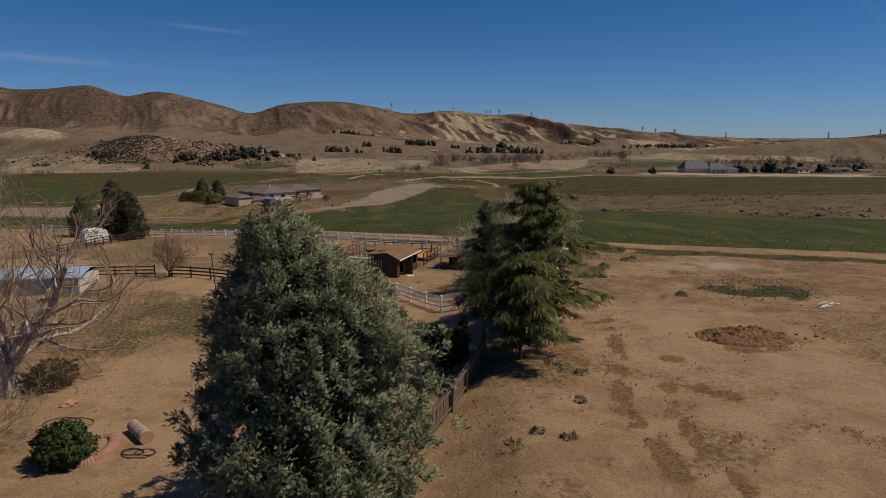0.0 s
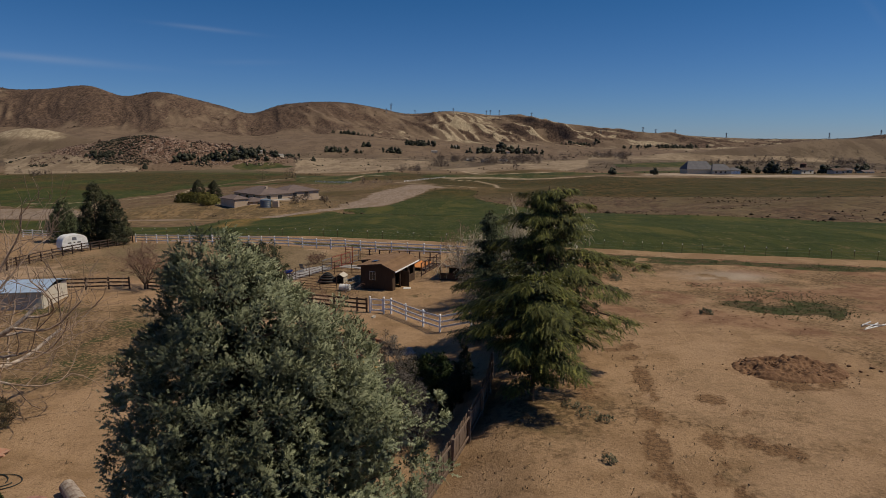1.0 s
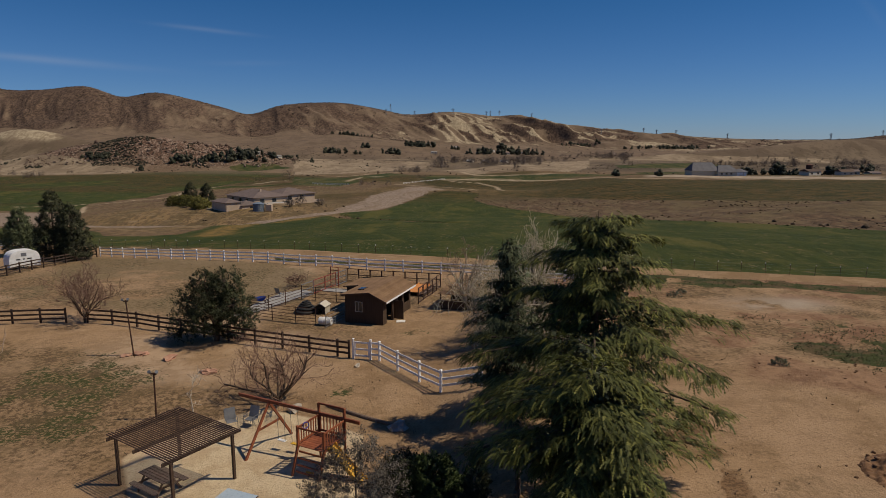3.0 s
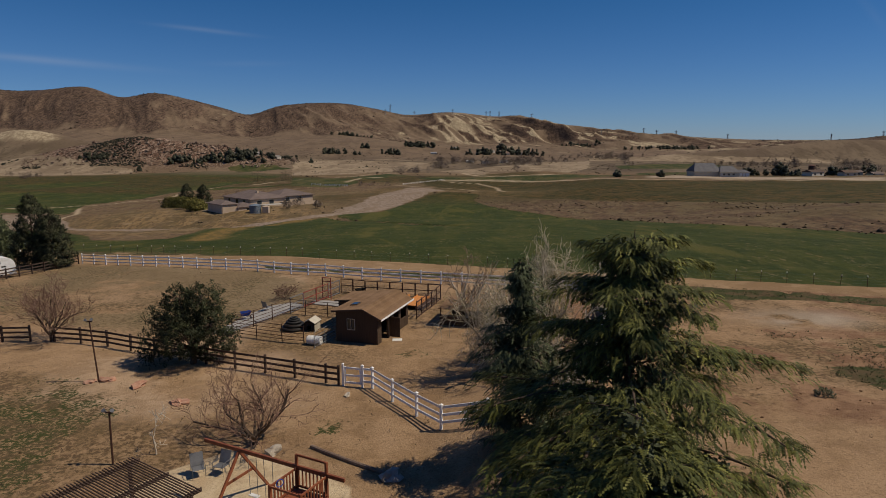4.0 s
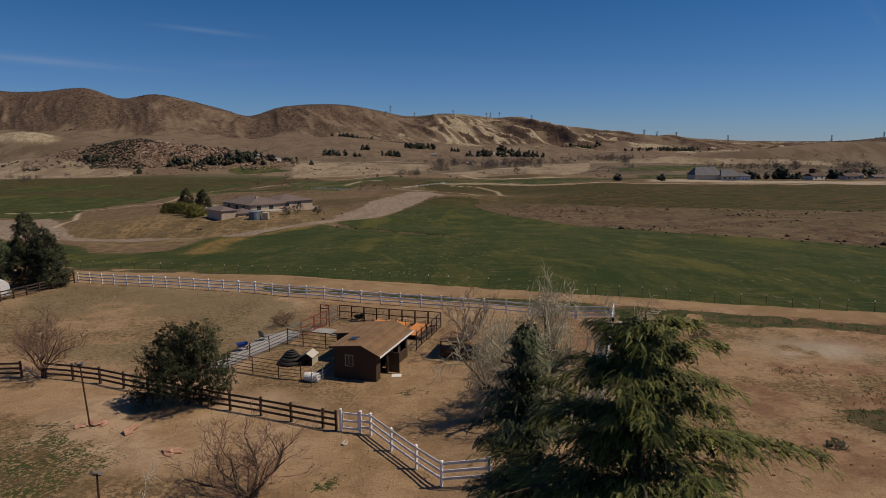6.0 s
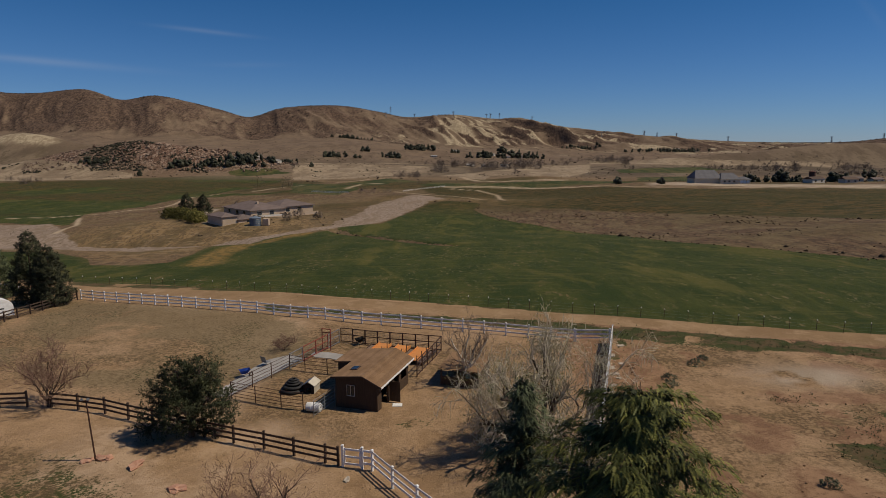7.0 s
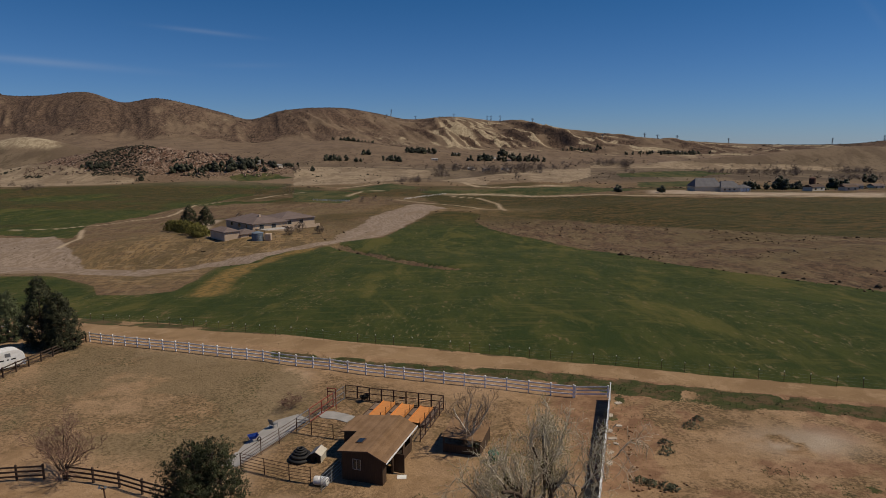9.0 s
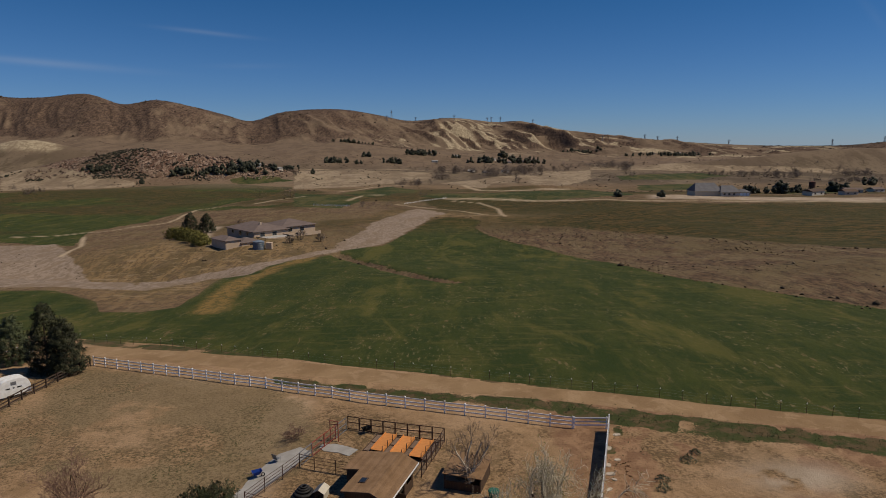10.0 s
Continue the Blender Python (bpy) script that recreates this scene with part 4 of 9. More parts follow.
def bar(bm, a, b, w, h, bevel=0.0):
    """A rectangular bar from a to b, w across and h high."""
    a, b = Vector(a), Vector(b)
    d = b - a
    x = d.normalized()
    side = Vector((0, 0, 1)).cross(x)
    side = Vector((1, 0, 0)) if side.length < 1e-4 else side.normalized()
    up = x.cross(side)
    m = Matrix((x, side, up)).transposed().to_4x4()
    m.translation = (a + b) / 2
    return box(bm, (0, 0, 0), (d.length, w, h), bevel, m)


def ring(bm, c, radius, thick, n=24, sides=8, squash=1.0):
    """A lying torus."""
    rows = []
    for i in range(n):
        a = 2 * math.pi * i / n
        o = Vector((math.cos(a), math.sin(a), 0))
        rows.append([bm.verts.new(Vector(c) + o * (radius + thick * math.cos(b)) + Vector((0, 0, thick * squash * math.sin(b))))
                     for b in (2 * math.pi * j / sides for j in range(sides))])
    for i in range(n):
        for j in range(sides):
            bm.faces.new((rows[i][j], rows[(i + 1) % n][j], rows[(i + 1) % n][(j + 1) % sides], rows[i][(j + 1) % sides]))
    return bm


def arrays_mesh(name, verts, faces, material, smooth_faces=False, normals=None):
    """A mesh from arrays of vertices and of equal-sided faces."""
    me = bpy.data.meshes.new(name)
    verts, faces = np.asarray(verts, dtype=np.float32), np.asarray(faces, dtype=np.int32)
    k = faces.shape[1]
    me.vertices.add(len(verts))
    me.vertices.foreach_set("co", verts.ravel())
    me.loops.add(faces.size)
    me.loops.foreach_set("vertex_index", faces.ravel())
    me.polygons.add(len(faces))
    me.polygons.foreach_set("loop_start", np.arange(len(faces)) * k)
    if normals is not None:
        me.attributes.new("custom_normal", 'FLOAT_VECTOR', 'POINT').data.foreach_set("vector", np.asarray(normals, dtype=np.float32).ravel())
    if smooth_faces or normals is not None:
        me.polygons.foreach_set("use_smooth", np.ones(len(faces), dtype=bool))
    me.update(calc_edges=True)
    me.materials.append(material)
    return me


def stone(rng, size, rough=0.25):
    bm = bmesh.new()
    bmesh.ops.create_icosphere(bm, subdivisions=2, radius=1.0)
    off = Vector((rng.uniform(0, 50), rng.uniform(0, 50), rng.uniform(0, 50)))
    for v in bm.verts:
        k = 1 + rough * 2 * (noise.noise(v.co * 1.3 + off)) + rough * 0.6 * noise.noise(v.co * 4 + off)
        v.co = Vector((v.co.x * size[0], v.co.y * size[1], v.co.z * size[2])) * k
    return bm


# ---- plants ----
def unit(v):
    return v / np.maximum(np.linalg.norm(v, axis=-1, keepdims=True), 1e-6)


def blades(rng, centres, along, length, width, spread, face=None):
    """Pointed leaf shards: one lozenge each, lying along a direction with some scatter."""
    n = len(centres)
    d = unit(along + rng.normal(0, spread, (n, 3)))
    s = unit(np.cross(d, rng.normal(0, 1, (n, 3)) if face is None else face))
    L = (length * rng.uniform(0.6, 1.3, n))[:, None]
    W = (width * rng.uniform(0.6, 1.3, n))[:, None]
    p = np.stack([centres - d * L * 0.5, centres + s * W * 0.5, centres + d * L * 0.5, centres - s * W * 0.5], axis=1)
    return p.reshape(-1, 3), np.arange(4 * n).reshape(-1, 4)


def limbs(segments, sides=5):
    """Tapered tubes for (a, b, ra, rb) segments as arrays."""
    seg = np.array([[*a, *b, ra, rb] for a, b, ra, rb in segments])
    a, b, ra, rb = seg[:, 0:3], seg[:, 3:6], seg[:, 6:7], seg[:, 7:8]
    d = unit(b - a)
    ref = np.where(np.abs(d[:, 2:3]) > 0.9, np.array([[1.0, 0, 0]]), np.array([[0, 0, 1.0]]))
    u = unit(np.cross(d, ref))
    v = np.cross(d, u)
    ang = 2 * np.pi * np.arange(sides) / sides
    circ = np.cos(ang)[None, :, None] * u[:, None, :] + np.sin(ang)[None, :, None] * v[:, None, :]
    lo, hi = a[:, None, :] + circ * ra[:, None, :], b[:, None, :] + circ * rb[:, None, :]
    verts = np.concatenate([lo, hi], axis=1).reshape(-1, 3)
    base = np.arange(len(seg))[:, None] * 2 * sides
    j = np.arange(sides)[None, :]
    k = (j + 1) % sides
    faces = np.stack([base + j, base + k, base + sides + k, base + sides + j], axis=2).reshape(-1, 4)
    return verts, faces


def branching(rng, base, height, spread, levels=4, first=0.3, kids=(4, 5, 4, 3), lean=(0, 0), thick=0.14, curl=0.35, rise=0.25):
    """A bare tree's limbs as tapered segments."""
    out, tips = [], []

    def grow(p, d, length, r, level):
        steps = 4 if level < 2 else 3
        q = np.array(p, dtype=float)
        for k in range(steps):
            d = unit(d + rng.normal(0, curl * 0.35, 3) + np.array([0, 0, rise * 0.12]))
            nxt = q + d * length / steps
            r2 = r * (1 - 0.45 / steps * 1.1)
            out.append((q.copy(), nxt.copy(), r, r2))
            if level < levels and k >= 1:
                for _ in range(max(1, kids[min(level, len(kids) - 1)] // (steps - 1))):
                    side = unit(rng.normal(0, 1, 3))
                    nd = unit(d * 0.75 + side * (0.55 + spread * 0.5) + np.array([0, 0, rise * 0.5]))
                    grow(nxt, nd, length * rng.uniform(0.45, 0.75), r2 * 0.6, level + 1)
            q, r = nxt, r2
        if level >= levels:
            tips.append(q)

    stem = np.array([lean[0], lean[1], 1.0])
    grow(np.array(base, dtype=float) - np.array([0, 0, 0.15]), unit(stem), height * first, thick, 0)
    return out, np.array(tips)


def fit_height(segments, height, width):
    """Scales the limbs so that the tree has the wanted height and width."""
    ends = np.array([b for _, b, _, _ in segments])
    kz = height / max(ends[:, 2].max(), 0.1)
    kx = width / max(np.percentile(np.hypot(ends[:, 0], ends[:, 1]), 97) * 2, 0.1)
    s = np.array([kx, kx, kz])
    return [(a * s, b * s, ra, rb) for a, b, ra, rb in segments], s


def bare_tree(name, label, x, y, height, width, seed, bark, twig, thick=0.12, levels=4, kids=(5, 6, 5, 4), lean=(0, 0), first=0.35, rise=0.3, buds=None, bud_n=0, turn=0, twig_r=0.013):
    rng = np.random.default_rng(seed)
    seg, tips = branching(rng, (0, 0, 0), height, 0.8, levels, first, kids, lean, thick, 0.5, rise)
    seg, s = fit_height(seg, height, width)
    tree = thing(name, label, "tree", on_ground(x, y, turn))
    big = [g for g in seg if g[2] > thick * 0.22]
    small = [(a, b, max(ra, twig_r), max(rb, twig_r * 0.7)) for a, b, ra, rb in seg if ra <= thick * 0.22]
    put("trunk", arrays_mesh("trunk", *limbs(big, 7), bark, True), tree)
    if small:
        put("bare_crown", arrays_mesh("bare_crown", *limbs(small, 3), twig), tree, "thin leafless twigs")
    if buds is not None:
        t = tips * s
        pick = t[rng.integers(0, len(t), bud_n)] + rng.normal(0, 0.12, (bud_n, 3))
        v, f = blades(rng, pick, np.zeros((bud_n, 3)), 0.09, 0.05, 1.0)
        put("foliage", arrays_mesh("foliage", v, f, buds), tree, "sparse yellow-green spring buds")
    return tree


def clumped(rng, centres, outward, per, radius, length, width, up=0.3, spread=0.55, flat=1.0, plumes=6, crest=0.3):
    """Plumes of shards round each clump centre, their faces turned outward."""
    m, n = len(centres), len(centres) * per
    axis = rng.normal(0, 1, (m, plumes, 3))
    axis[:, :, 2] *= flat
    axis = unit(axis + outward[:, None, :] * (1.0 if flat == 1.0 else 1.5) + np.array([0, 0, up]))
    which = rng.integers(0, plumes, n)
    row = np.repeat(np.arange(m), per)
    a = axis[row, which]
    r = np.repeat(np.broadcast_to(radius, (m,)), per)[:, None]
    t = rng.uniform(0.1, 1.15, (n, 1))
    side = rng.normal(0, 1, (n, 3))
    side[:, 2] *= flat
    side = side - a * np.sum(side * a, axis=1, keepdims=True)
    p = centres[row] + a * r * t + side * r * 0.21 * (1.15 - 0.6 * t)
    face = unit(side * 0.8 + a * 0.35 + np.array([0, 0, 0.35 if flat == 1.0 else 1.6]) + rng.normal(0, 0.35, (n, 3)))
    d = unit(a + unit(side) * 0.45 + rng.normal(0, spread * 0.5, (n, 3)))
    # every shard shades with the roundness of its clump and crown
    out = unit(unit(p - centres[row]) * 0.8 + outward[row] * 0.5 + np.array([0, 0, crest]) + rng.normal(0, 0.22, (n, 3)))
    v, f = blades(rng, p, d, length, width, 0.0, unit(face * 0.5 + out * 0.8))
    q = v.reshape(-1, 4, 3)
    flip = np.sum(np.cross(q[:, 1] - q[:, 0], q[:, 3] - q[:, 0]) * out, axis=1) < 0
    f[flip] = f[flip][:, ::-1]
    return v, f, np.repeat(out, 4, axis=0)


def feathers(rng, base, along, face, length, width, out, steps=5, droop=0.25):
    """Flat sprays: a drooping stalk with short pointed leaflets on both sides, each spray one island."""
    n = len(base)
    d = unit(along)
    s = unit(np.cross(d, face))
    L = np.broadcast_to(length, (n,))[:, None]
    k = np.arange(steps + 1) / steps
    axis = base[:, None, :] + d[:, None, :] * (L * k[None, :])[:, :, None]
    axis[:, :, 2] -= droop * L * k[None, :] ** 2
    w = width * L * (1.05 - 0.6 * k[None, :steps]) * rng.uniform(0.65, 1.3, (n, steps))
    fore = d[:, None, :] * 0.7 * w[:, :, None] - np.array([0, 0, 0.25]) * w[:, :, None]
    left = axis[:, :steps] + fore + s[:, None, :] * w[:, :, None]
    right = axis[:, :steps] + fore - s[:, None, :] * (w * rng.uniform(0.8, 1.2, (n, steps)))[:, :, None]
    v = np.concatenate([axis, left, right], axis=1)
    m = v.shape[1]
    a = np.arange(steps)
    tri = np.concatenate([np.stack([a, a + 1, steps + 1 + a], axis=1), np.stack([a + 1, a, 2 * steps + 1 + a], axis=1)])
    q = v[:, tri]
    flip = np.sum(np.cross(q[:, :, 1] - q[:, :, 0], q[:, :, 2] - q[:, :, 0]) * out[:, None, :], axis=2) < 0
    f = np.where(flip[:, :, None], tri[None, :, ::-1], tri[None]) + (np.arange(n) * m)[:, None, None]
    return v.reshape(-1, 3), f.reshape(-1, 3), np.repeat(out, m, axis=0)


def feather_clumps(rng, centres, outward, per, radius, length, width, up=0.3, crest=0.3, steps=4, droop=0.1):
    """Tufts of sprays that fan outward from each clump centre."""
    m, n = len(centres), len(centres) * per
    row = np.repeat(np.arange(m), per)
    d = unit(rng.normal(0, 0.75, (n, 3)) + outward[row] * 1.0 + np.array([0, 0, up]))
    r = np.repeat(np.broadcast_to(radius, (m,)), per)[:, None]
    p = centres[row] + d * r * rng.uniform(0.05, 0.8, (n, 1)) + rng.normal(0, 0.12, (n, 3)) * r
    out = unit(d * 0.9 + outward[row] * 0.4 + np.array([0, 0, crest]) + rng.normal(0, 0.18, (n, 3)))
    face = unit(out + rng.normal(0, 0.5, (n, 3)))
    return feathers(rng, p, d + rng.normal(0, 0.25, (n, 3)), face, length * rng.uniform(0.6, 1.4, n), width, out, steps, droop)


def lumps_mesh(rng, centres, radius, rough=0.25):
    """Small uneven balls that fill the inside of a crown."""
    bm = bmesh.new()
    bmesh.ops.create_icosphere(bm, subdivisions=1, radius=1.0)
    uv = np.array([v.co[:] for v in bm.verts])
    uf = np.array([[v.index for v in f.verts] for f in bm.faces])
    bm.free()
    m, n = len(centres), len(uv)
    v = centres[:, None, :] + uv[None] * np.broadcast_to(radius, (m,))[:, None, None] * (1 + rng.uniform(-rough, rough, (m, n, 1)))
    f = uf[None] + (np.arange(m) * n)[:, None, None]
    return v.reshape(-1, 3), f.reshape(-1, 3)


def profile_crown(rng, n, height, low, profile, lobes=0.2, inner=0.55, seed=0):
    """Clump centres through the outer part of a crown whose radius follows a profile of relative height."""
    h = rng.uniform(0, 1, n * 3)
    rad = np.interp(h, *zip(*profile))
    keep = rng.uniform(0, 1, len(h)) < rad / max(r for _, r in profile) + 0.08
    h, rad = h[keep][:n], rad[keep][:n]
    a = rng.uniform(0, 2 * np.pi, len(h))
    # bulges and hollows in the outline
    bulge = 1 + lobes * (layers(a * 2.2 + 40, h * 6.0, 1.0, seed + 3, 3) - 0.5) * 2.6
    s = np.sqrt(rng.uniform(inner ** 2, 1, len(h)))
    r = rad * bulge * s
    c = np.stack([np.cos(a) * r, np.sin(a) * r, low + h * (height - low)], axis=1)
    o = np.stack([np.cos(a), np.sin(a), np.full(len(h), 0.25)], axis=1)
    return c, unit(o)


def leafy_tree(name, label, x, y, height, low, profile, seed, leaf, clumps, per, radius, length, width, bark=None, trunk=0.15, lobes=0.25, inner=0.45,
               up=0.3, category="tree", limbs_n=14, group="", spread=0.55, lift=0.0, scale_xy=(1, 1)):
    rng = np.random.default_rng(seed)
    tree = thing(name, label, category, on_ground(x, y, 0, lift), group)
    c, o = profile_crown(rng, clumps, height, low, profile, lobes, inner, seed)
    c[:, 0] *= scale_xy[0]
    c[:, 1] *= scale_xy[1]
    seg = [((0, 0, -0.2), (0, 0, height * 0.5), trunk, trunk * 0.6), ((0, 0, height * 0.5), (0, 0, height * 0.93), trunk * 0.6, trunk * 0.12)]
    for k in rng.integers(0, len(c), limbs_n):
        q = c[k] * np.array([0.85, 0.85, 1])
        z0 = max(0.1, q[2] - 0.35 * np.hypot(q[0], q[1]))
        seg.append(((0, 0, min(z0, height * 0.9)), tuple(q), trunk * 0.3, trunk * 0.08))
    put("trunk", arrays_mesh("trunk", *limbs(seg, 7), bark or BARK, True), tree)
    v, f, nv = clumped(rng, c, o, per, radius * rng.uniform(0.6, 1.3, len(c)), length, width, up, spread)
    put("crown", arrays_mesh("crown", v, f, leaf, normals=nv), tree)
    return tree


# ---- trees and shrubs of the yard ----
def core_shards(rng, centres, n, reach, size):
    """Large dark leaf masses deep inside a crown, which close it against the light behind; their colour paints the
    shade between clumps.
    """
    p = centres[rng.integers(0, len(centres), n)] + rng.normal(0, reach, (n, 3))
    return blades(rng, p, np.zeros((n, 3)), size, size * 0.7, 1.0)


def blue_cypress(x, y):
    """The wide blue-green cypress: hundreds of upright plumes over a lumpy crown."""
    rng = np.random.default_rng(11)
    tree = thing("cypress_tree", "large blue-green cypress tree with a dense lumpy crown", "tree", on_ground(x, y))
    H, low = 11.7, 0.3
    prof = [(0, 2.6), (0.12, 3.35), (0.3, 3.9), (0.48, 3.7), (0.64, 3.0), (0.74, 2.35), (0.82, 1.9), (0.9, 1.35), (0.96, 0.75), (1.0, 0.2)]
    c, o = profile_crown(rng, 1350, H, low, prof, 0.40, 0.66, 5)
    # a low skirt that reaches out on the shaded side
    sk = 90
    a, s, h = rng.uniform(0, 6.283, sk), np.sqrt(rng.uniform(0.1, 1, sk)), rng.uniform(0.05, 1, sk)
    skirt = np.stack([-3.6 + 1.7 * s * np.cos(a) * (1.1 - 0.6 * h), 3.6 + 2.2 * s * np.sin(a) * (1.1 - 0.6 * h), 0.4 + 4.6 * h], axis=1)
    so = unit(np.stack([np.cos(a) - 0.3, np.sin(a), 0.3 + 0 * a], axis=1))
    sd, sr = unit(rng.normal(0, 1, (150, 3))), rng.uniform(0.55, 1.05, (150, 1))
    second = np.array([1.95, 0.3, 7.3]) + sd * sr * np.array([1.75, 1.7, 2.6])
    inner, io = profile_crown(rng, 500, H * 0.97, low, prof, 0.2, 0.1, 6)
    inner[:, :2] *= 0.62
    for q in (c, inner):
        rel = q[:, 2] / H
        # a broad shoulder on one side, the tip over on the other
        q[:, 0] = np.where(q[:, 0] > 0, q[:, 0] * (1 + 0.28 * smooth(0.4, 0.6, rel) * (1 - smooth(0.8, 0.95, rel))), q[:, 0]) - 0.85 * rel ** 3
    # the near side is flatter than the far one
    for q in (c, inner):
        near = smooth(0, 3.2, -q[:, 1]) * (1 - smooth(6, 9, q[:, 2]))
        q[:, 1] *= np.where(q[:, 1] < 0, 0.78, 0.92)
        q[:, 0] *= 1 - 0.2 * near
    seg = [((0, 0, -0.3), (-0.1, 0, 4), 0.34, 0.24), ((-0.1, 0, 4), (-0.22, 0.1, 8), 0.24, 0.13), ((-0.22, 0.1, 8), (-0.75, 0, 11.2), 0.13, 0.03)]
    c, o = np.concatenate([c, skirt, second]), np.concatenate([o, so, unit(sd + np.array([0, 0, 0.3]))])
    for k in rng.integers(0, len(c), 140):
        q = c[k]
        z0 = max(0.3, q[2] - 0.45 * np.hypot(q[0], q[1]))
        seg.append(((-0.03 * z0, 0, z0), tuple(q * np.array([0.94, 0.94, 1])), 0.05, 0.012))
    put("trunk", arrays_mesh("trunk", *limbs(seg, 6), BARK, True), tree)
    size = 0.40 * rng.uniform(0.6, 1.6, len(c))
    high = c[:, 2] > 7.4
    v, f, nv = feather_clumps(rng, c[~high], o[~high], 54, size[~high], 0.16, 0.32, 0.55, 0.35, 3, 0.05)
    v2, f2, nv2 = feather_clumps(rng, c[high], o[high], 120, size[high], 0.105, 0.32, 0.6, 0.3, 3, 0.05)
    v, f, nv = np.concatenate([v, v2]), np.concatenate([f, f2 + len(v)]), np.concatenate([nv, nv2])
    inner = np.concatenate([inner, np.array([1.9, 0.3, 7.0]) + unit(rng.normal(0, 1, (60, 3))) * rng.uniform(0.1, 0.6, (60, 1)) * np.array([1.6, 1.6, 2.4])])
    # the dark-coloured core paints shade into the gaps between clumps
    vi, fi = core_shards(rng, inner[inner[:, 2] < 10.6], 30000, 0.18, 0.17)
    put("inner_crown", arrays_mesh("inner_crown", vi, fi, CROWN_SHADE), tree, "inner foliage coloured dark for the crown's shade")
    put("crown", arrays_mesh("crown", v, f, CYPRESS_LEAF, normals=nv), tree)
    # a few pale dead twigs low on the sides
    for bx, by in ((-1.2, -2.8), (1.4, -3.2), (-3.4, -1.6)):
        seg = branching(rng, (bx, by, 0.8), 3.4, 0.9, 3, 0.5, (5, 5, 4), (bx * 0.2, -0.6), 0.03, 0.5, 0.1)[0]
        put("branch", arrays_mesh("branch", *limbs(seg, 3), PALE_BARK), tree, "pale dead twigs")
    return tree


def lobed_oak(x, y):
    """The evergreen oak: a crown of several uneven lobes on a short forked trunk."""
    rng = np.random.default_rng(31)
    tree = thing("oak_tree", "dark evergreen oak with an uneven lobed crown in the yard", "tree", on_ground(x, y))
    lobes = ((0.9, 0.2, 4.5, 1.35), (-0.7, -0.2, 4.6, 1.05), (-1.4, 0.4, 3.0, 1.55), (1.6, -0.4, 2.9, 1.45), (-2.1, -0.3, 1.5, 1.35), (1.1, 0.6, 1.3, 1.45), (0.0, -1.2, 2.2, 1.5), (0.1, 1.4, 3.0, 1.5), (2.3, 0.2, 1.6, 1.0), (-0.2, 0.0, 3.4, 1.5))
    c, o, seg = [], [], [((0, 0, -0.2), (0.1, 0, 1.2), 0.24, 0.18)]
    for lx, ly, lz, r in lobes:
        n = int(46 * r * r)
        d = unit(rng.normal(0, 1, (n, 3)))
        c.append(np.array([lx, ly, lz]) + d * r * rng.uniform(0.55, 1.08, (n, 1)) * np.array([1, 1, 0.85]))
        o.append(unit(d + np.array([0, 0, 0.3])))
        seg.append(((0.1, 0, 1.0), (lx * 0.9, ly * 0.9, lz), 0.11, 0.03))
        seg += [((lx * 0.9, ly * 0.9, lz), tuple(q), 0.03, 0.01) for q in c[-1][:8]]
    c, o = np.concatenate(c), np.concatenate(o)
    up = c[:, 2] > 0.15
    put("trunk", arrays_mesh("trunk", *limbs(seg, 6), BARK, True), tree)
    v, f, nv = clumped(rng, c[up], o[up], 56, 0.36 * rng.uniform(0.5, 1.4, up.sum()), 0.12, 0.062, 0.4, 0.55)
    put("crown", arrays_mesh("crown", v, f, OAK_LEAF, normals=nv), tree)
    return tree


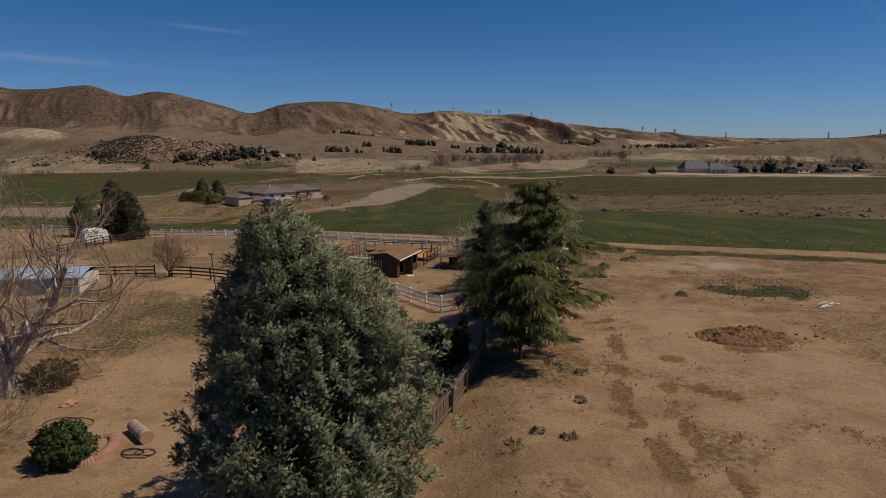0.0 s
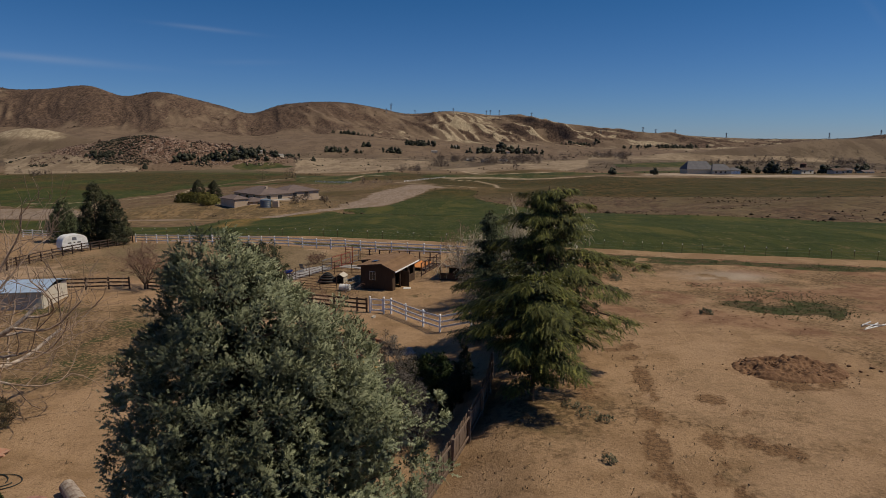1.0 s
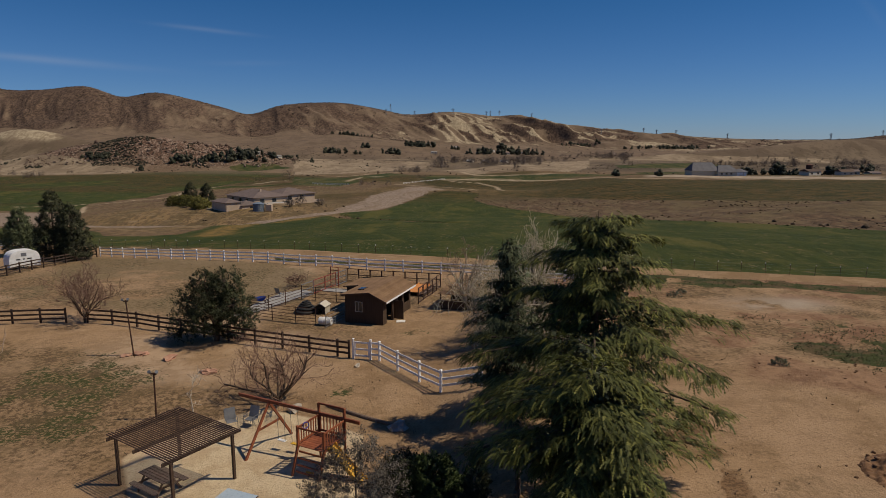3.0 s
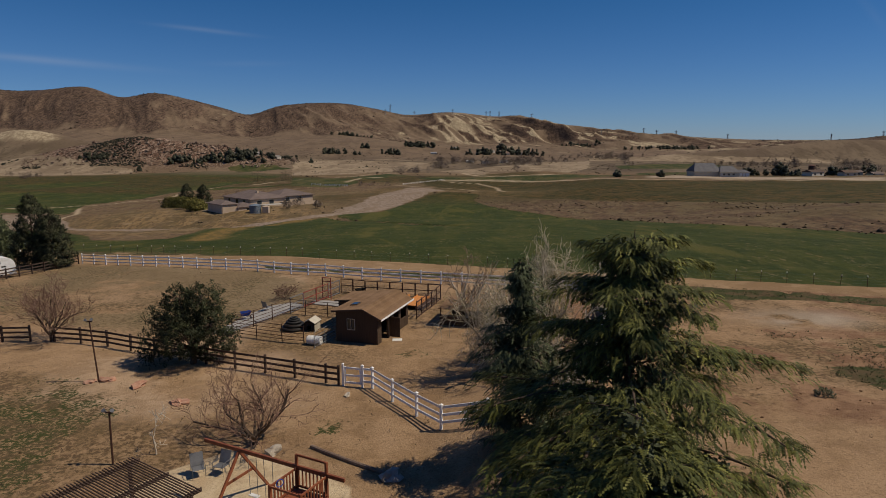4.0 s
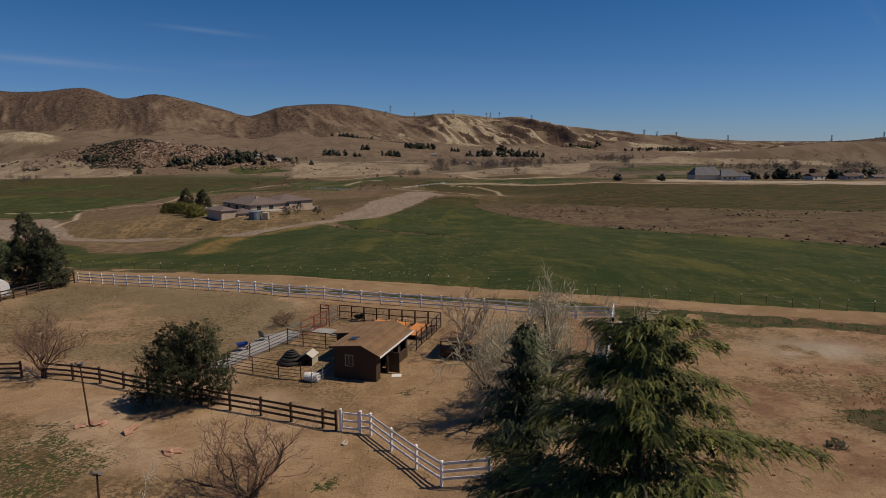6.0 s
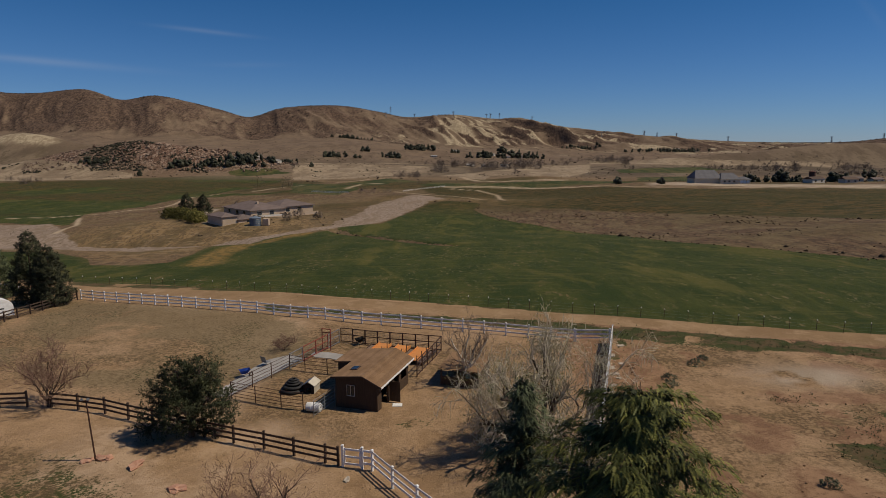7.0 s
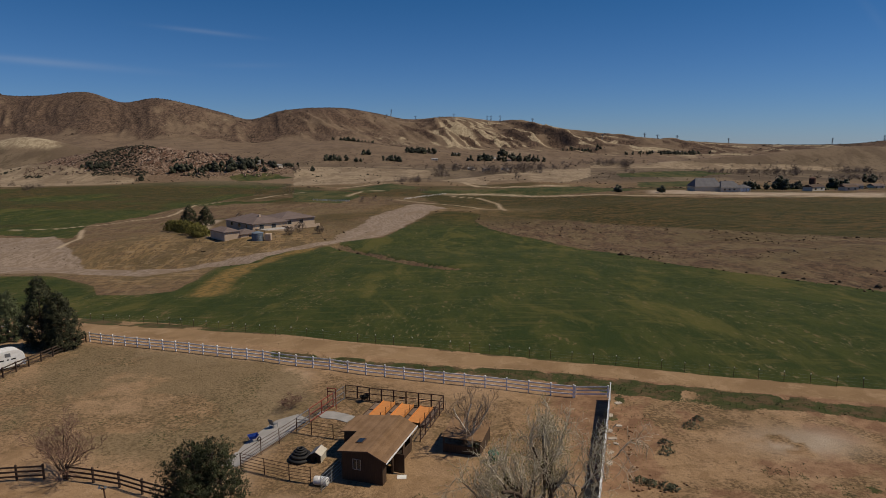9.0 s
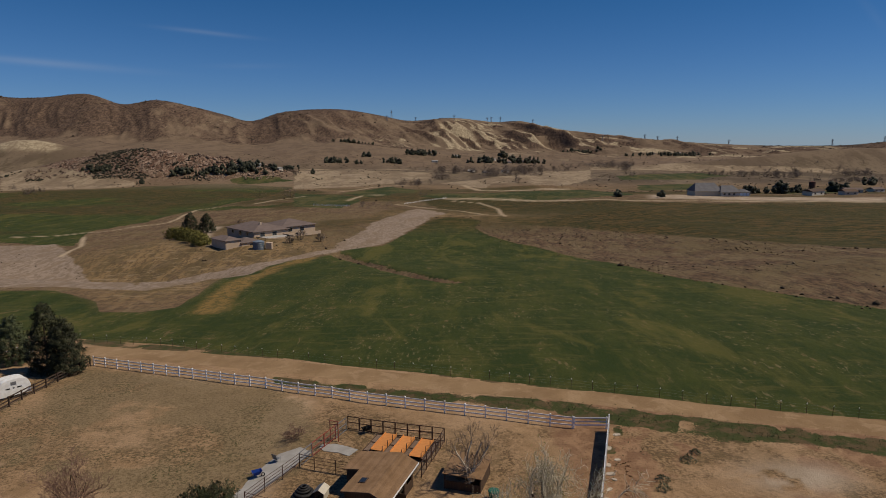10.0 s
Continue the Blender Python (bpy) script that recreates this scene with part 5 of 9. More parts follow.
def deodar(name, label, x, y, H, reach, seed, tiers=26, leaf=CEDAR_LEAF, low=1.2, lop=0.0, droop=0.32, per=4, fan=12, shape=((0, 0.9), (0.3, 0.8), (0.6, 0.5), (0.85, 0.2), (1, 0.04)), size=0.30, core=13000):
    """A cedar: whorls of long drooping boughs, each a flat fan of hanging sprays."""
    rng = np.random.default_rng(seed)
    tree = thing(name, label, "tree", on_ground(x, y))
    seg = [((0, 0, -0.3), (0.08, 0, H * 0.4), 0.24 * H / 11, 0.15 * H / 11), ((0.08, 0, H * 0.4), (0, 0, H * 0.8), 0.15 * H / 11, 0.05 * H / 11), ((0, 0, H * 0.8), (0, 0, H * 0.99), 0.05 * H / 11, 0.012)]
    cs, ds, mid = [], [], []
    for t in range(tiers):
        h = low + (H - low) * (t / tiers) ** 0.95
        rel = (h - low) / (H - low)
        R = reach * float(np.interp(rel, *zip(*shape))) + 0.15
        k = rng.integers(5, 7) if rel < 0.85 else 6
        a0 = rng.uniform(0, 6.28)
        for b in range(k):
            a = a0 + 6.283 * b / k + rng.normal(0, 0.25)
            L = R * rng.choice([rng.uniform(0.45, 0.8), rng.uniform(0.8, 1.3)]) * (1 + lop * math.cos(a))
            hh = h + rng.normal(0, 0.24)
            d = np.array([math.cos(a), math.sin(a), 0.0])
            s = np.array([-d[1], d[0], 0.0])
            pts = []
            for q in np.linspace(0, 1, 6):
                pts.append(np.array([0, 0, hh]) + d * L * q + np.array([0, 0, 0.26 * L * q - droop * L * 1.35 * q * q]))
            for p, q in zip(pts, pts[1:]):
                seg.append((p - np.array([0, 0, 0.06]), q - np.array([0, 0, 0.06]), 0.02 + 0.008 * L * (1 - rel), 0.012))
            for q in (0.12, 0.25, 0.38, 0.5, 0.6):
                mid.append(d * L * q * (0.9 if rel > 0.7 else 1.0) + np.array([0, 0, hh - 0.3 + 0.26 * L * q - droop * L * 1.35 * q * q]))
            n = max(5, int(fan * L))
            u = rng.uniform(0.12 if rel < 0.7 else 0.02, 1.03, n) ** 0.75
            w = rng.normal(0, 0.17, n) * L * (1.25 - u) + rng.normal(0, 0.04, n)
            zc = hh + 0.26 * L * u - droop * L * 1.35 * u * u
            cs.append(d[None, :] * (L * u)[:, None] + s[None, :] * w[:, None] + np.stack([0 * u, 0 * u, zc + 0.07 - np.abs(w) * 0.45], axis=1))
            ds.append(unit(d[None, :] * 0.8 + s[None, :] * np.sign(w)[:, None] * 0.45 + np.array([[0, 0, -0.6]])) + 0 * cs[-1])
    c, o = np.concatenate(cs), np.concatenate(ds)
    put("trunk", arrays_mesh("trunk", *limbs(seg, 6), BARK, True), tree)
    n = len(c) * per
    row = np.repeat(np.arange(len(c)), per)
    p = c[row] + rng.normal(0, 1, (n, 3)) * np.array([0.13, 0.13, 0.06])
    d = unit(o[row] + rng.normal(0, 0.38, (n, 3)) * np.array([1, 1, 0.4]) + np.array([0, 0, 0.45]))
    face = unit(np.array([0, 0, 1.0]) + rng.normal(0, 0.25, (n, 3)))
    out = unit(face * 0.7 + 0.75 * unit(p * np.array([1, 1, 0])) + rng.normal(0, 0.2, (n, 3)))
    v, f, nv = feathers(rng, p, d, face, size * rng.uniform(0.6, 1.35, n), 0.17, out, 6, 0.5)
    # core shards below the boughs, coloured dark as the shade under each tier
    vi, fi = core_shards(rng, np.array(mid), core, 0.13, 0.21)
    put("inner_crown", arrays_mesh("inner_crown", vi, fi, CROWN_SHADE), tree, "inner foliage coloured dark for the crown's shade")
    put("crown", arrays_mesh("crown", v, f, leaf, normals=nv), tree)
    return tree


def winding_tree(name, label, x, y, H, W, seed, bark, twig, thick=0.22, limb_n=7, sub=(5, 6, 6), twig_r=0.016, sag=0.0, wind=0.34, fork=0.22, buds=None, bud_n=0, lean=(0, 0), lift=(0.5, 1.7)):
    """A leafless tree of long winding limbs that fork again and again into fine twigs."""
    rng = np.random.default_rng(seed)
    out, tips = [], []

    def grow(p, d, length, r, level):
        steps = 9 if level == 0 else 6 if level == 1 else 4
        turn = rng.normal(0, wind, 3)
        kids = sub[level] if level < len(sub) else 0
        where = rng.choice(np.arange(1, steps), size=min(kids, steps - 1), replace=False) if kids else ()
        for k in range(steps):
            turn = turn * 0.55 + rng.normal(0, wind, 3) * 0.6
            d = unit(d + turn * 0.7 + np.array([0, 0, 0.10 - sag * (0.6 if level else 0.0) - (sag * 0.5 * k / steps)]))
            q = p + d * length / steps
            r2 = r * (1 - 0.62 / steps)
            out.append((p, q, r, r2))
            if k in where:
                for _ in range(1 + (kids > steps - 1)):
                    side = unit(np.cross(d, rng.normal(0, 1, 3)))
                    grow(q, unit(d * 0.7 + side * 0.85 + np.array([0, 0, 0.12])), length * rng.uniform(0.38, 0.62), r2 * 0.62, level + 1)
            p, r = q, r2
        if level >= len(sub) - 1:
            tips.append(p)

    trunk_top = np.array([lean[0] * H * fork, lean[1] * H * fork, H * fork])
    out.append((np.array([0, 0, -0.2]), trunk_top * 0.5, thick * 1.15, thick))
    out.append((trunk_top * 0.5, trunk_top, thick, thick * 0.85))
    for k in range(limb_n):
        a = 6.283 * (k + rng.uniform(-0.3, 0.3)) / limb_n
        up = rng.uniform(*lift)
        d = unit(np.array([math.cos(a), math.sin(a), up]))
        grow(trunk_top * rng.uniform(0.75, 1.0), d, H * rng.uniform(0.6, 0.85), thick * rng.uniform(0.45, 0.65), 0)
    seg, s = fit_height(out, H, W)
    tree = thing(name, label, "tree", on_ground(x, y))
    big = [g for g in seg if g[2] > thick * 0.2]
    small = [(a, b, max(ra, twig_r), max(rb, twig_r * 0.7)) for a, b, ra, rb in seg if ra <= thick * 0.2]
    put("trunk", arrays_mesh("trunk", *limbs(big, 7), bark, True), tree)
    put("bare_crown", arrays_mesh("bare_crown", *limbs(small, 3), twig), tree, "thin leafless twigs")
    if buds is not None:
        t = np.array(tips) * s
        pick = t[rng.integers(0, len(t), bud_n)] + rng.normal(0, 0.2, (bud_n, 3))
        v, f = blades(rng, pick, np.zeros((bud_n, 3)), 0.075, 0.042, 1.0)
        put("foliage", arrays_mesh("foliage", v, f, buds), tree, "sparse yellow-green spring buds")
    return tree


blue_cypress(-4.75, 20.7)
deodar("cedar_tree", "yellow-green cedar with drooping tiered boughs at the board fence", 4.4, 34.8, 6.3, 3.3, 23, 9, leaf=CEDAR_LEAF, lop=0.1, per=6, fan=19, low=1.7, droop=0.26, size=0.30, core=9000,
       shape=((0, 0.55), (0.3, 0.95), (0.55, 1.0), (0.8, 0.72), (0.93, 0.45), (1, 0.15)))
deodar("cedar_tree", "tall dark green cedar behind the shorter one", 6.2, 42.0, 10.4, 5.3, 27, 17, lop=0.0, per=6, fan=16, low=1.2, droop=0.20, size=0.30, core=13000,
       shape=((0, 0.5), (0.2, 0.78), (0.38, 0.95), (0.49, 1.0), (0.57, 0.52), (0.75, 0.42), (0.9, 0.31), (1, 0.12)))
deodar("cedar_tree", "slim young blue-green conifer standing behind the tall cedar", 3.2, 47.8, 8.8, 2.7, 24, 17, leaf=SPRUCE_LEAF, low=0.3, per=4, fan=17, size=0.27, core=5000, shape=((0, 1.0), (0.3, 0.78), (0.6, 0.5), (0.85, 0.22), (1, 0.03)))
lobed_oak(-17.4, 63.6)
winding_tree("fruit_tree", "leafless spreading fruit tree with dark trunks and red-brown twigs", -9.6, 51.6, 4.9, 7.8, 41, BARK, RED_TWIG, 0.15, 8, (6, 5, 4), 0.010, -0.03, 0.34, 0.1, lift=(0.15, 1.2))
winding_tree("fruit_tree", "small leafless tree beside the dark rail fence", -30.3, 68.6, 5.7, 6.2, 42, BARK, RED_TWIG, 0.12, 8, (6, 5, 4), 0.013, -0.03, 0.26, 0.15)
bare_tree("sapling", "thin pale leafless sapling", -14.2, 50.6, 2.6, 2.0, 43, PALE_BARK, PALE_BARK, 0.04, 3, (4, 4, 4), rise=0.35)
winding_tree("cottonwood_tree", "large leafless tree with pale winding branches and first yellow-green buds", 6.5, 60.2, 9.6, 10.6, 44, BARK, PALE_TWIG, 0.30, 11, (7, 6, 4), 0.016, 0.15, 0.46, 0.22, YELLOW_BUD, 24000, lift=(0.0, 1.1))
winding_tree("cottonwood_tree", "leafless tree with a pruned grey trunk beside the shed", 2.0, 73.2, 6.6, 5.0, 45, PALE_BARK, TWIG, 0.2, 5, (5, 5, 5), 0.014, 0.0, 0.34, 0.3)
winding_tree("cottonwood_tree", "pale leafless tree with long twisting branches", -25.3, 35.0, 17.2, 16.0, 46, WHITE_BARK, PINK_TWIG, 0.34, 11, (7, 5, 4), 0.012, 0.02, 0.40, 0.16, lift=(0.7, 2.2))
for tx, ty, th, tw, ts in ((-55.4, 106.0, 9.8, 2.3, 51), (-52.3, 105.0, 7.9, 2.4, 52)):
    leafy_tree("juniper_tree", "dark dense juniper tree by the end of the white fence", tx, ty, th, 0.2,
               [(0, tw * 0.8), (0.2, tw), (0.5, tw * 0.85), (0.8, tw * 0.5), (1, 0.15)], ts, JUNIPER_LEAF, 420, 60, 0.5, 0.22, 0.1, trunk=0.2, lobes=0.3, group="junipers")
leafy_tree("juniper_tree", "dark blue-green juniper beyond the parked trailer", -63.0, 110.0, 7.0, 0.2,
           [(0, 2.2), (0.3, 2.4), (0.7, 1.6), (1, 0.2)], 53, SPRUCE_LEAF, 380, 60, 0.5, 0.22, 0.1, trunk=0.2, lobes=0.3)
GREY_BUSHES = [(-3.2, 38.0, 4.0, 1.9, 61), (-2.3, 33.8, 3.6, 1.9, 62)]
for bx, by, bh, br, bs in GREY_BUSHES:
    leafy_tree("shrub", "grey-brown half-bare shrub beside the board fence", bx, by, bh, 0.1, [(0, br * 0.7), (0.3, br), (0.7, br * 0.85), (1, br * 0.3)], bs,
               GREY_LEAF, 420, 75, 0.30, 0.065, 0.036, trunk=0.06, lobes=0.3, category="shrub", group="grey shrubs")
leafy_tree("shrub", "rounded bright green leafy shrub", -0.4, 39.4, 2.3, 0.1, [(0, 0.9), (0.35, 1.35), (0.7, 1.15), (1, 0.4)], 63, SHRUB_LEAF, 300, 60, 0.26, 0.11, 0.07, trunk=0.05, category="shrub")
leafy_tree("shrub", "dark evergreen shrub in the shade", -1.6, 41.4, 1.5, 0.1, [(0, 0.9), (0.35, 1.2), (0.7, 0.9), (1, 0.3)], 64, OAK_LEAF, 160, 60, 0.3, 0.11, 0.07, trunk=0.05, category="shrub")
for bx, by, bh, bs in ((1.25, 38.2, 3.0, 65), (0.75, 37.0, 2.2, 66), (0.2, 35.4, 2.0, 67)):
    leafy_tree("italian_cypress", "slim columnar evergreen beside the board fence", bx, by, bh, 0.05, [(0, 0.28), (0.3, 0.36), (0.7, 0.26), (1, 0.05)], bs,
               JUNIPER_LEAF, 120, 60, 0.16, 0.12, 0.035, trunk=0.04, lobes=0.15, up=1.0, category="shrub", group="columnar evergreens")
leafy_tree("shrub", "broad green leafy bush beside a curved red edging", -17.3, 26.9, 1.7, 0.1, [(0, 0.9), (0.35, 1.25), (0.7, 1.0), (1, 0.4)], 68, SHRUB_LEAF, 330, 60, 0.24, 0.12, 0.07, trunk=0.05, category="shrub")
leafy_tree("shrub", "low dry brownish bush with red-brown twigs", -23.6, 36.4, 1.6, 0.1, [(0, 1.0), (0.35, 1.5), (0.7, 1.2), (1, 0.4)], 69, WEED_LEAF, 240, 50, 0.3, 0.09, 0.04, trunk=0.05, category="shrub")
winding_tree("bare_shrub", "tangled pale leafless shrub at the foot of the tall bare tree", -21.6, 27.4, 4.4, 6.5, 47, TWIG, PINK_TWIG, 0.05, 12, (5, 5, 4), 0.009, 0.02, 0.34, 0.08)
winding_tree("bare_shrub", "low reddish leafless shrub beside the pen", -15.6, 82.2, 1.7, 3.6, 48, RED_TWIG, RED_TWIG, 0.03, 10, (5, 4, 3), 0.012, 0.0, 0.3, 0.08)


# ---- fences ----
def along(points, spacing):
    """Places at an even spacing along a line of plan points."""
    p = [Vector((*q, 0)) for q in points]
    out, carry = [p[0].copy()], 0.0
    for a, b in zip(p, p[1:]):
        L = (b - a).length
        s = spacing - carry
        while s <= L + 1e-6:
            out.append(a + (b - a) * (s / L))
            s += spacing
        carry = L - (s - spacing)
    if (out[-1] - p[-1]).length > spacing * 0.35:
        out.append(p[-1])
    return [(q.x, q.y) for q in out]


def post_mesh(kind, h):
    bm = bmesh.new()
    if kind == "vinyl":
        box(bm, (0, 0, h / 2 - 0.1), (0.13, 0.13, h + 0.2), 0.008)
        box(bm, (0, 0, h + 0.01), (0.165, 0.165, 0.03), 0.006)
        bmesh.ops.create_cone(bm, cap_ends=True, segments=4, radius1=0.105, radius2=0.01, depth=0.06, matrix=pose(0, 0, h + 0.055, 0, 0, 45))
        m = WHITE_VINYL
    elif kind == "wood":
        box(bm, (0, 0, h / 2 - 0.1), (0.14, 0.14, h + 0.2), 0.012)
        m = DARK_WOOD
    else:
        tube(bm, (0, 0, -0.2), (0, 0, h), 0.038, sides=7)
        m = RUST_PIPE
    me = bpy.data.meshes.new("post")
    bm.to_mesh(me)
    bm.free()
    me.materials.append(m)
    return me


def rail_fence(name, label, points, spacing, height, kind, levels, group=""):
    """Posts with straight rails from post to post, following the ground."""
    spots = along(points, spacing) if spacing else points
    f = thing(name, label, "fence", on_ground(*spots[0]), group)
    inv = f.matrix_basis.inverted()
    me = post_mesh(kind, height)
    tops = []
    for i, (x, y) in enumerate(spots):
        nx, ny = spots[min(i + 1, len(spots) - 1)]
        px, py = spots[max(i - 1, 0)]
        a = math.degrees(math.atan2(ny - py, nx - px))
        g = ground_at(x, y)
        put("post", me, f, "", inv @ pose(x, y, g, random.uniform(-1, 1), random.uniform(-1, 1), a))
        tops.append(Vector((x, y, g)))
    for a, b in zip(tops, tops[1:]):
        for h in levels:
            bm = bmesh.new()
            pa, pb = inv @ (a + Vector((0, 0, h))), inv @ (b + Vector((0, 0, h)))
            if kind == "vinyl":
                bar(bm, pa, pb, 0.045, 0.14, 0.006)
                part("rail", bm, WHITE_VINYL, f)
            elif kind == "wood":
                off = (pb - pa).cross(Vector((0, 0, 1))).normalized() * 0.085
                sag = Vector((0, 0, random.uniform(-0.02, 0.02)))
                bar(bm, pa + off + sag, pb + off, 0.04, 0.15, 0.006)
                part("rail", bm, DARK_WOOD, f)
            else:
                tube(bm, pa, pb, 0.024, sides=6)
                part("rail", bm, RUST_PIPE if kind == "pipe" else GALV, f)
    return f


BACK_LINE = [(-50.7, 109.0), (-42.1, 105.2), (-33.5, 101.4), (-25.8, 98.1), (-17.9, 95.2), (-9.3, 92.0), (3.6, 87.9), (12.6, 85.4), (14.1, 84.9)]
rail_fence("white_fence", "long white vinyl three-rail fence along the dirt road", BACK_LINE, 2.36, 1.38, "vinyl", (0.38, 0.8, 1.22))
rail_fence("white_fence", "white vinyl fence panel beside the solid white fence", [(13.5, 85.1), (16.9, 84.9)], 0, 1.3, "vinyl", (0.4, 0.8, 1.2))
rail_fence("white_fence", "white vinyl three-rail fence at the yard's gate", [(-5.05, 58.95), (-4.4, 58.7), (-3.0, 56.6), (-1.5, 54.4), (-0.15, 52.4), (2.2, 51.5)], 0, 1.36, "vinyl", (0.4, 0.8, 1.22))
rail_fence("white_fence", "white vinyl fence beyond the junipers", [(-75, 117.5), (-62, 113)], 2.4, 1.36, "vinyl", (0.4, 0.8, 1.22))
rail_fence("white_fence", "far white rail fence across the green fields", [(-33, 550), (-18, 571), (2, 587)], 4.0, 1.3, "vinyl", (0.6, 1.2))
rail_fence("white_fence", "far white rail fence beyond the house", [(-105, 530), (-88, 525), (-75, 525)], 4.0, 1.5, "vinyl", (0.5, 0.95, 1.4))
rail_fence("rail_fence", "dark brown three-rail wooden fence across the dry yard",
           [(-30.0, 68.5), (-25.6, 67.5), (-16.3, 63.4), (-11.6, 61.7), (-6.6, 59.4)], 2.42, 1.3, "wood", (0.38, 0.76, 1.14))
rail_fence("rail_fence", "short dark brown three-rail wooden fence", [(-40.2, 67.2), (-36.0, 67.9), (-31.9, 68.6)], 2.15, 1.3, "wood", (0.38, 0.76, 1.14))
rail_fence("rail_fence", "dark weathered wooden rail fence up to the junipers", [(-51.0, 108.6), (-51.3, 102), (-51.3, 96), (-51.0, 88), (-50.8, 78)], 2.4, 1.3, "wood", (0.38, 0.76, 1.14))


def vinyl_gate(a, b, g):
    """The open-work gate between the dark fence and the white one."""
    ax, ay = a
    gate = thing("white_gate", "white vinyl gate with a latch in the rail fence", "gate", on_ground(ax, ay, math.degrees(math.atan2(b[1] - ay, b[0] - ax))))
    L = math.hypot(b[0] - ax, b[1] - ay)
    me = post_mesh("vinyl", 1.42)
    put("post", me, gate)
    put("post", me, gate, "", pose(L, 0, 0))
    for h in (0.25, 0.72, 1.2):
        bm = bmesh.new()
        box(bm, (L / 2, 0, h), (L - 0.2, 0.045, 0.13), 0.006)
        part("rail", bm, WHITE_VINYL, gate)
    for x in (0.14, L - 0.14):
        bm = bmesh.new()
        box(bm, (x, 0, 0.72), (0.09, 0.05, 1.12), 0.006)
        part("stile", bm, WHITE_VINYL, gate)
    bm = bmesh.new()
    box(bm, (L - 0.07, 0.04, 0.95), (0.12, 0.03, 0.05), 0.004)
    part("latch", bm, STEEL, gate, "grey metal latch")
    return gate


vinyl_gate((-6.3, 59.25), (-5.05, 58.95), 0)


def solid_fence():
    """The tall white panel fence that runs away from the cedar to the road."""
    a, b = Vector((9.6, 59.5, 0)), Vector((16.95, 84.2, 0))
    n = 11
    f = thing("privacy_fence", "tall solid white vinyl fence with capped posts", "fence", on_ground(a.x, a.y))
    inv = f.matrix_basis.inverted()
    me = post_mesh("vinyl", 1.9)
    turn = math.degrees(math.atan2(b.y - a.y, b.x - a.x))
    pts = []
    for i in range(n + 1):
        p = a + (b - a) * (i / n)
        p.z = ground_at(p.x, p.y)
        pts.append(p)
        put("post", me, f, "", inv @ pose(p.x, p.y, p.z, 0, 0, turn))
    for p, q in zip(pts, pts[1:]):
        mid = (p + q) / 2
        L = (q - p).length - 0.13
        bm = bmesh.new()
        for k in range(8):
            box(bm, (-L / 2 + L * (k + 0.5) / 8, 0, 0.92), (L / 8 - 0.006, 0.03, 1.66), 0.003)
        box(bm, (0, 0, 0.12), (L, 0.05, 0.13), 0.005)
        box(bm, (0, 0, 1.78), (L, 0.055, 0.12), 0.005)
        part("panel", bm, WHITE_VINYL, f, "", inv @ pose(mid.x, mid.y, mid.z, 0, 0, turn))
    return f


solid_fence()


def board_fence():
    """The old board fence at the lot's edge, boards on the yard's side and rails on the lot's side."""
    spots = [(-1.9, 24.5), (-0.9, 27.2), (0.45, 30.2), (1.25, 32.2), (1.95, 34.2), (2.5, 36.4), (2.8, 38.6)]
    f = thing("board_fence", "old dark wooden board fence with leaning posts", "fence", on_ground(*spots[2]))
    inv = f.matrix_basis.inverted()
    rng = random.Random(5)
    ps = [Vector((x, y, ground_at(x, y))) for x, y in spots]
    for p in ps:
        bm = bmesh.new()
        box(bm, (0, 0, 0.62), (0.14, 0.14, 1.7), 0.012)
        part("post", bm, GREY_WOOD, f, "", inv @ pose(p.x, p.y, p.z, rng.uniform(-4, 4), rng.uniform(-4, 4), -20))
    for a, b in zip(ps, ps[1:]):
        d = (b - a).normalized()
        off = Vector((-d.y, d.x, 0)) * 0.10
        for h in (0.3, 1.2):
            bm = bmesh.new()
            bar(bm, inv @ (a + Vector((0, 0, h))), inv @ (b + Vector((0, 0, h))), 0.05, 0.1, 0.006)
            part("rail", bm, GREY_WOOD, f)
        n = int((b - a).length / 0.16)
        for k in range(n):
            q = a + (b - a) * ((k + 0.5) / n) + off
            q.z = ground_at(q.x, q.y)
            h = 1.42 + rng.uniform(-0.06, 0.05)
            bm = bmesh.new()
            box(bm, (0, 0, h / 2), (0.145, 0.022, h), 0.004)
            part("board", bm, GREY_WOOD, f, "", inv @ pose(q.x, q.y, q.z, rng.uniform(-1.5, 1.5), rng.uniform(-1.5, 1.5), math.degrees(math.atan2(d.y, d.x))))
    return f


board_fence()

# ---- the shed and its pens ----
SHED = on_ground(-8.25, 68.45, -17.8)


def from_shed(x, y, z=0.0, turn=0.0):
    m = SHED @ pose(x, y, 0, 0, 0, turn)
    p = m.translation
    m.translation = (p.x, p.y, ground_at(p.x, p.y) + z)
    return m


def poly(bm, pts, thick, up=Vector((0, 0, 1))):
    """A flat slab from its upper outline."""
    top = [bm.verts.new(Vector(p)) for p in pts]
    low = [bm.verts.new(Vector(p) - up * thick) for p in pts]
    bm.faces.new(top)
    bm.faces.new(low[::-1])
    for i in range(len(pts)):
        j = (i + 1) % len(pts)
        bm.faces.new((top[j], top[i], low[i], low[j]))
    return bm


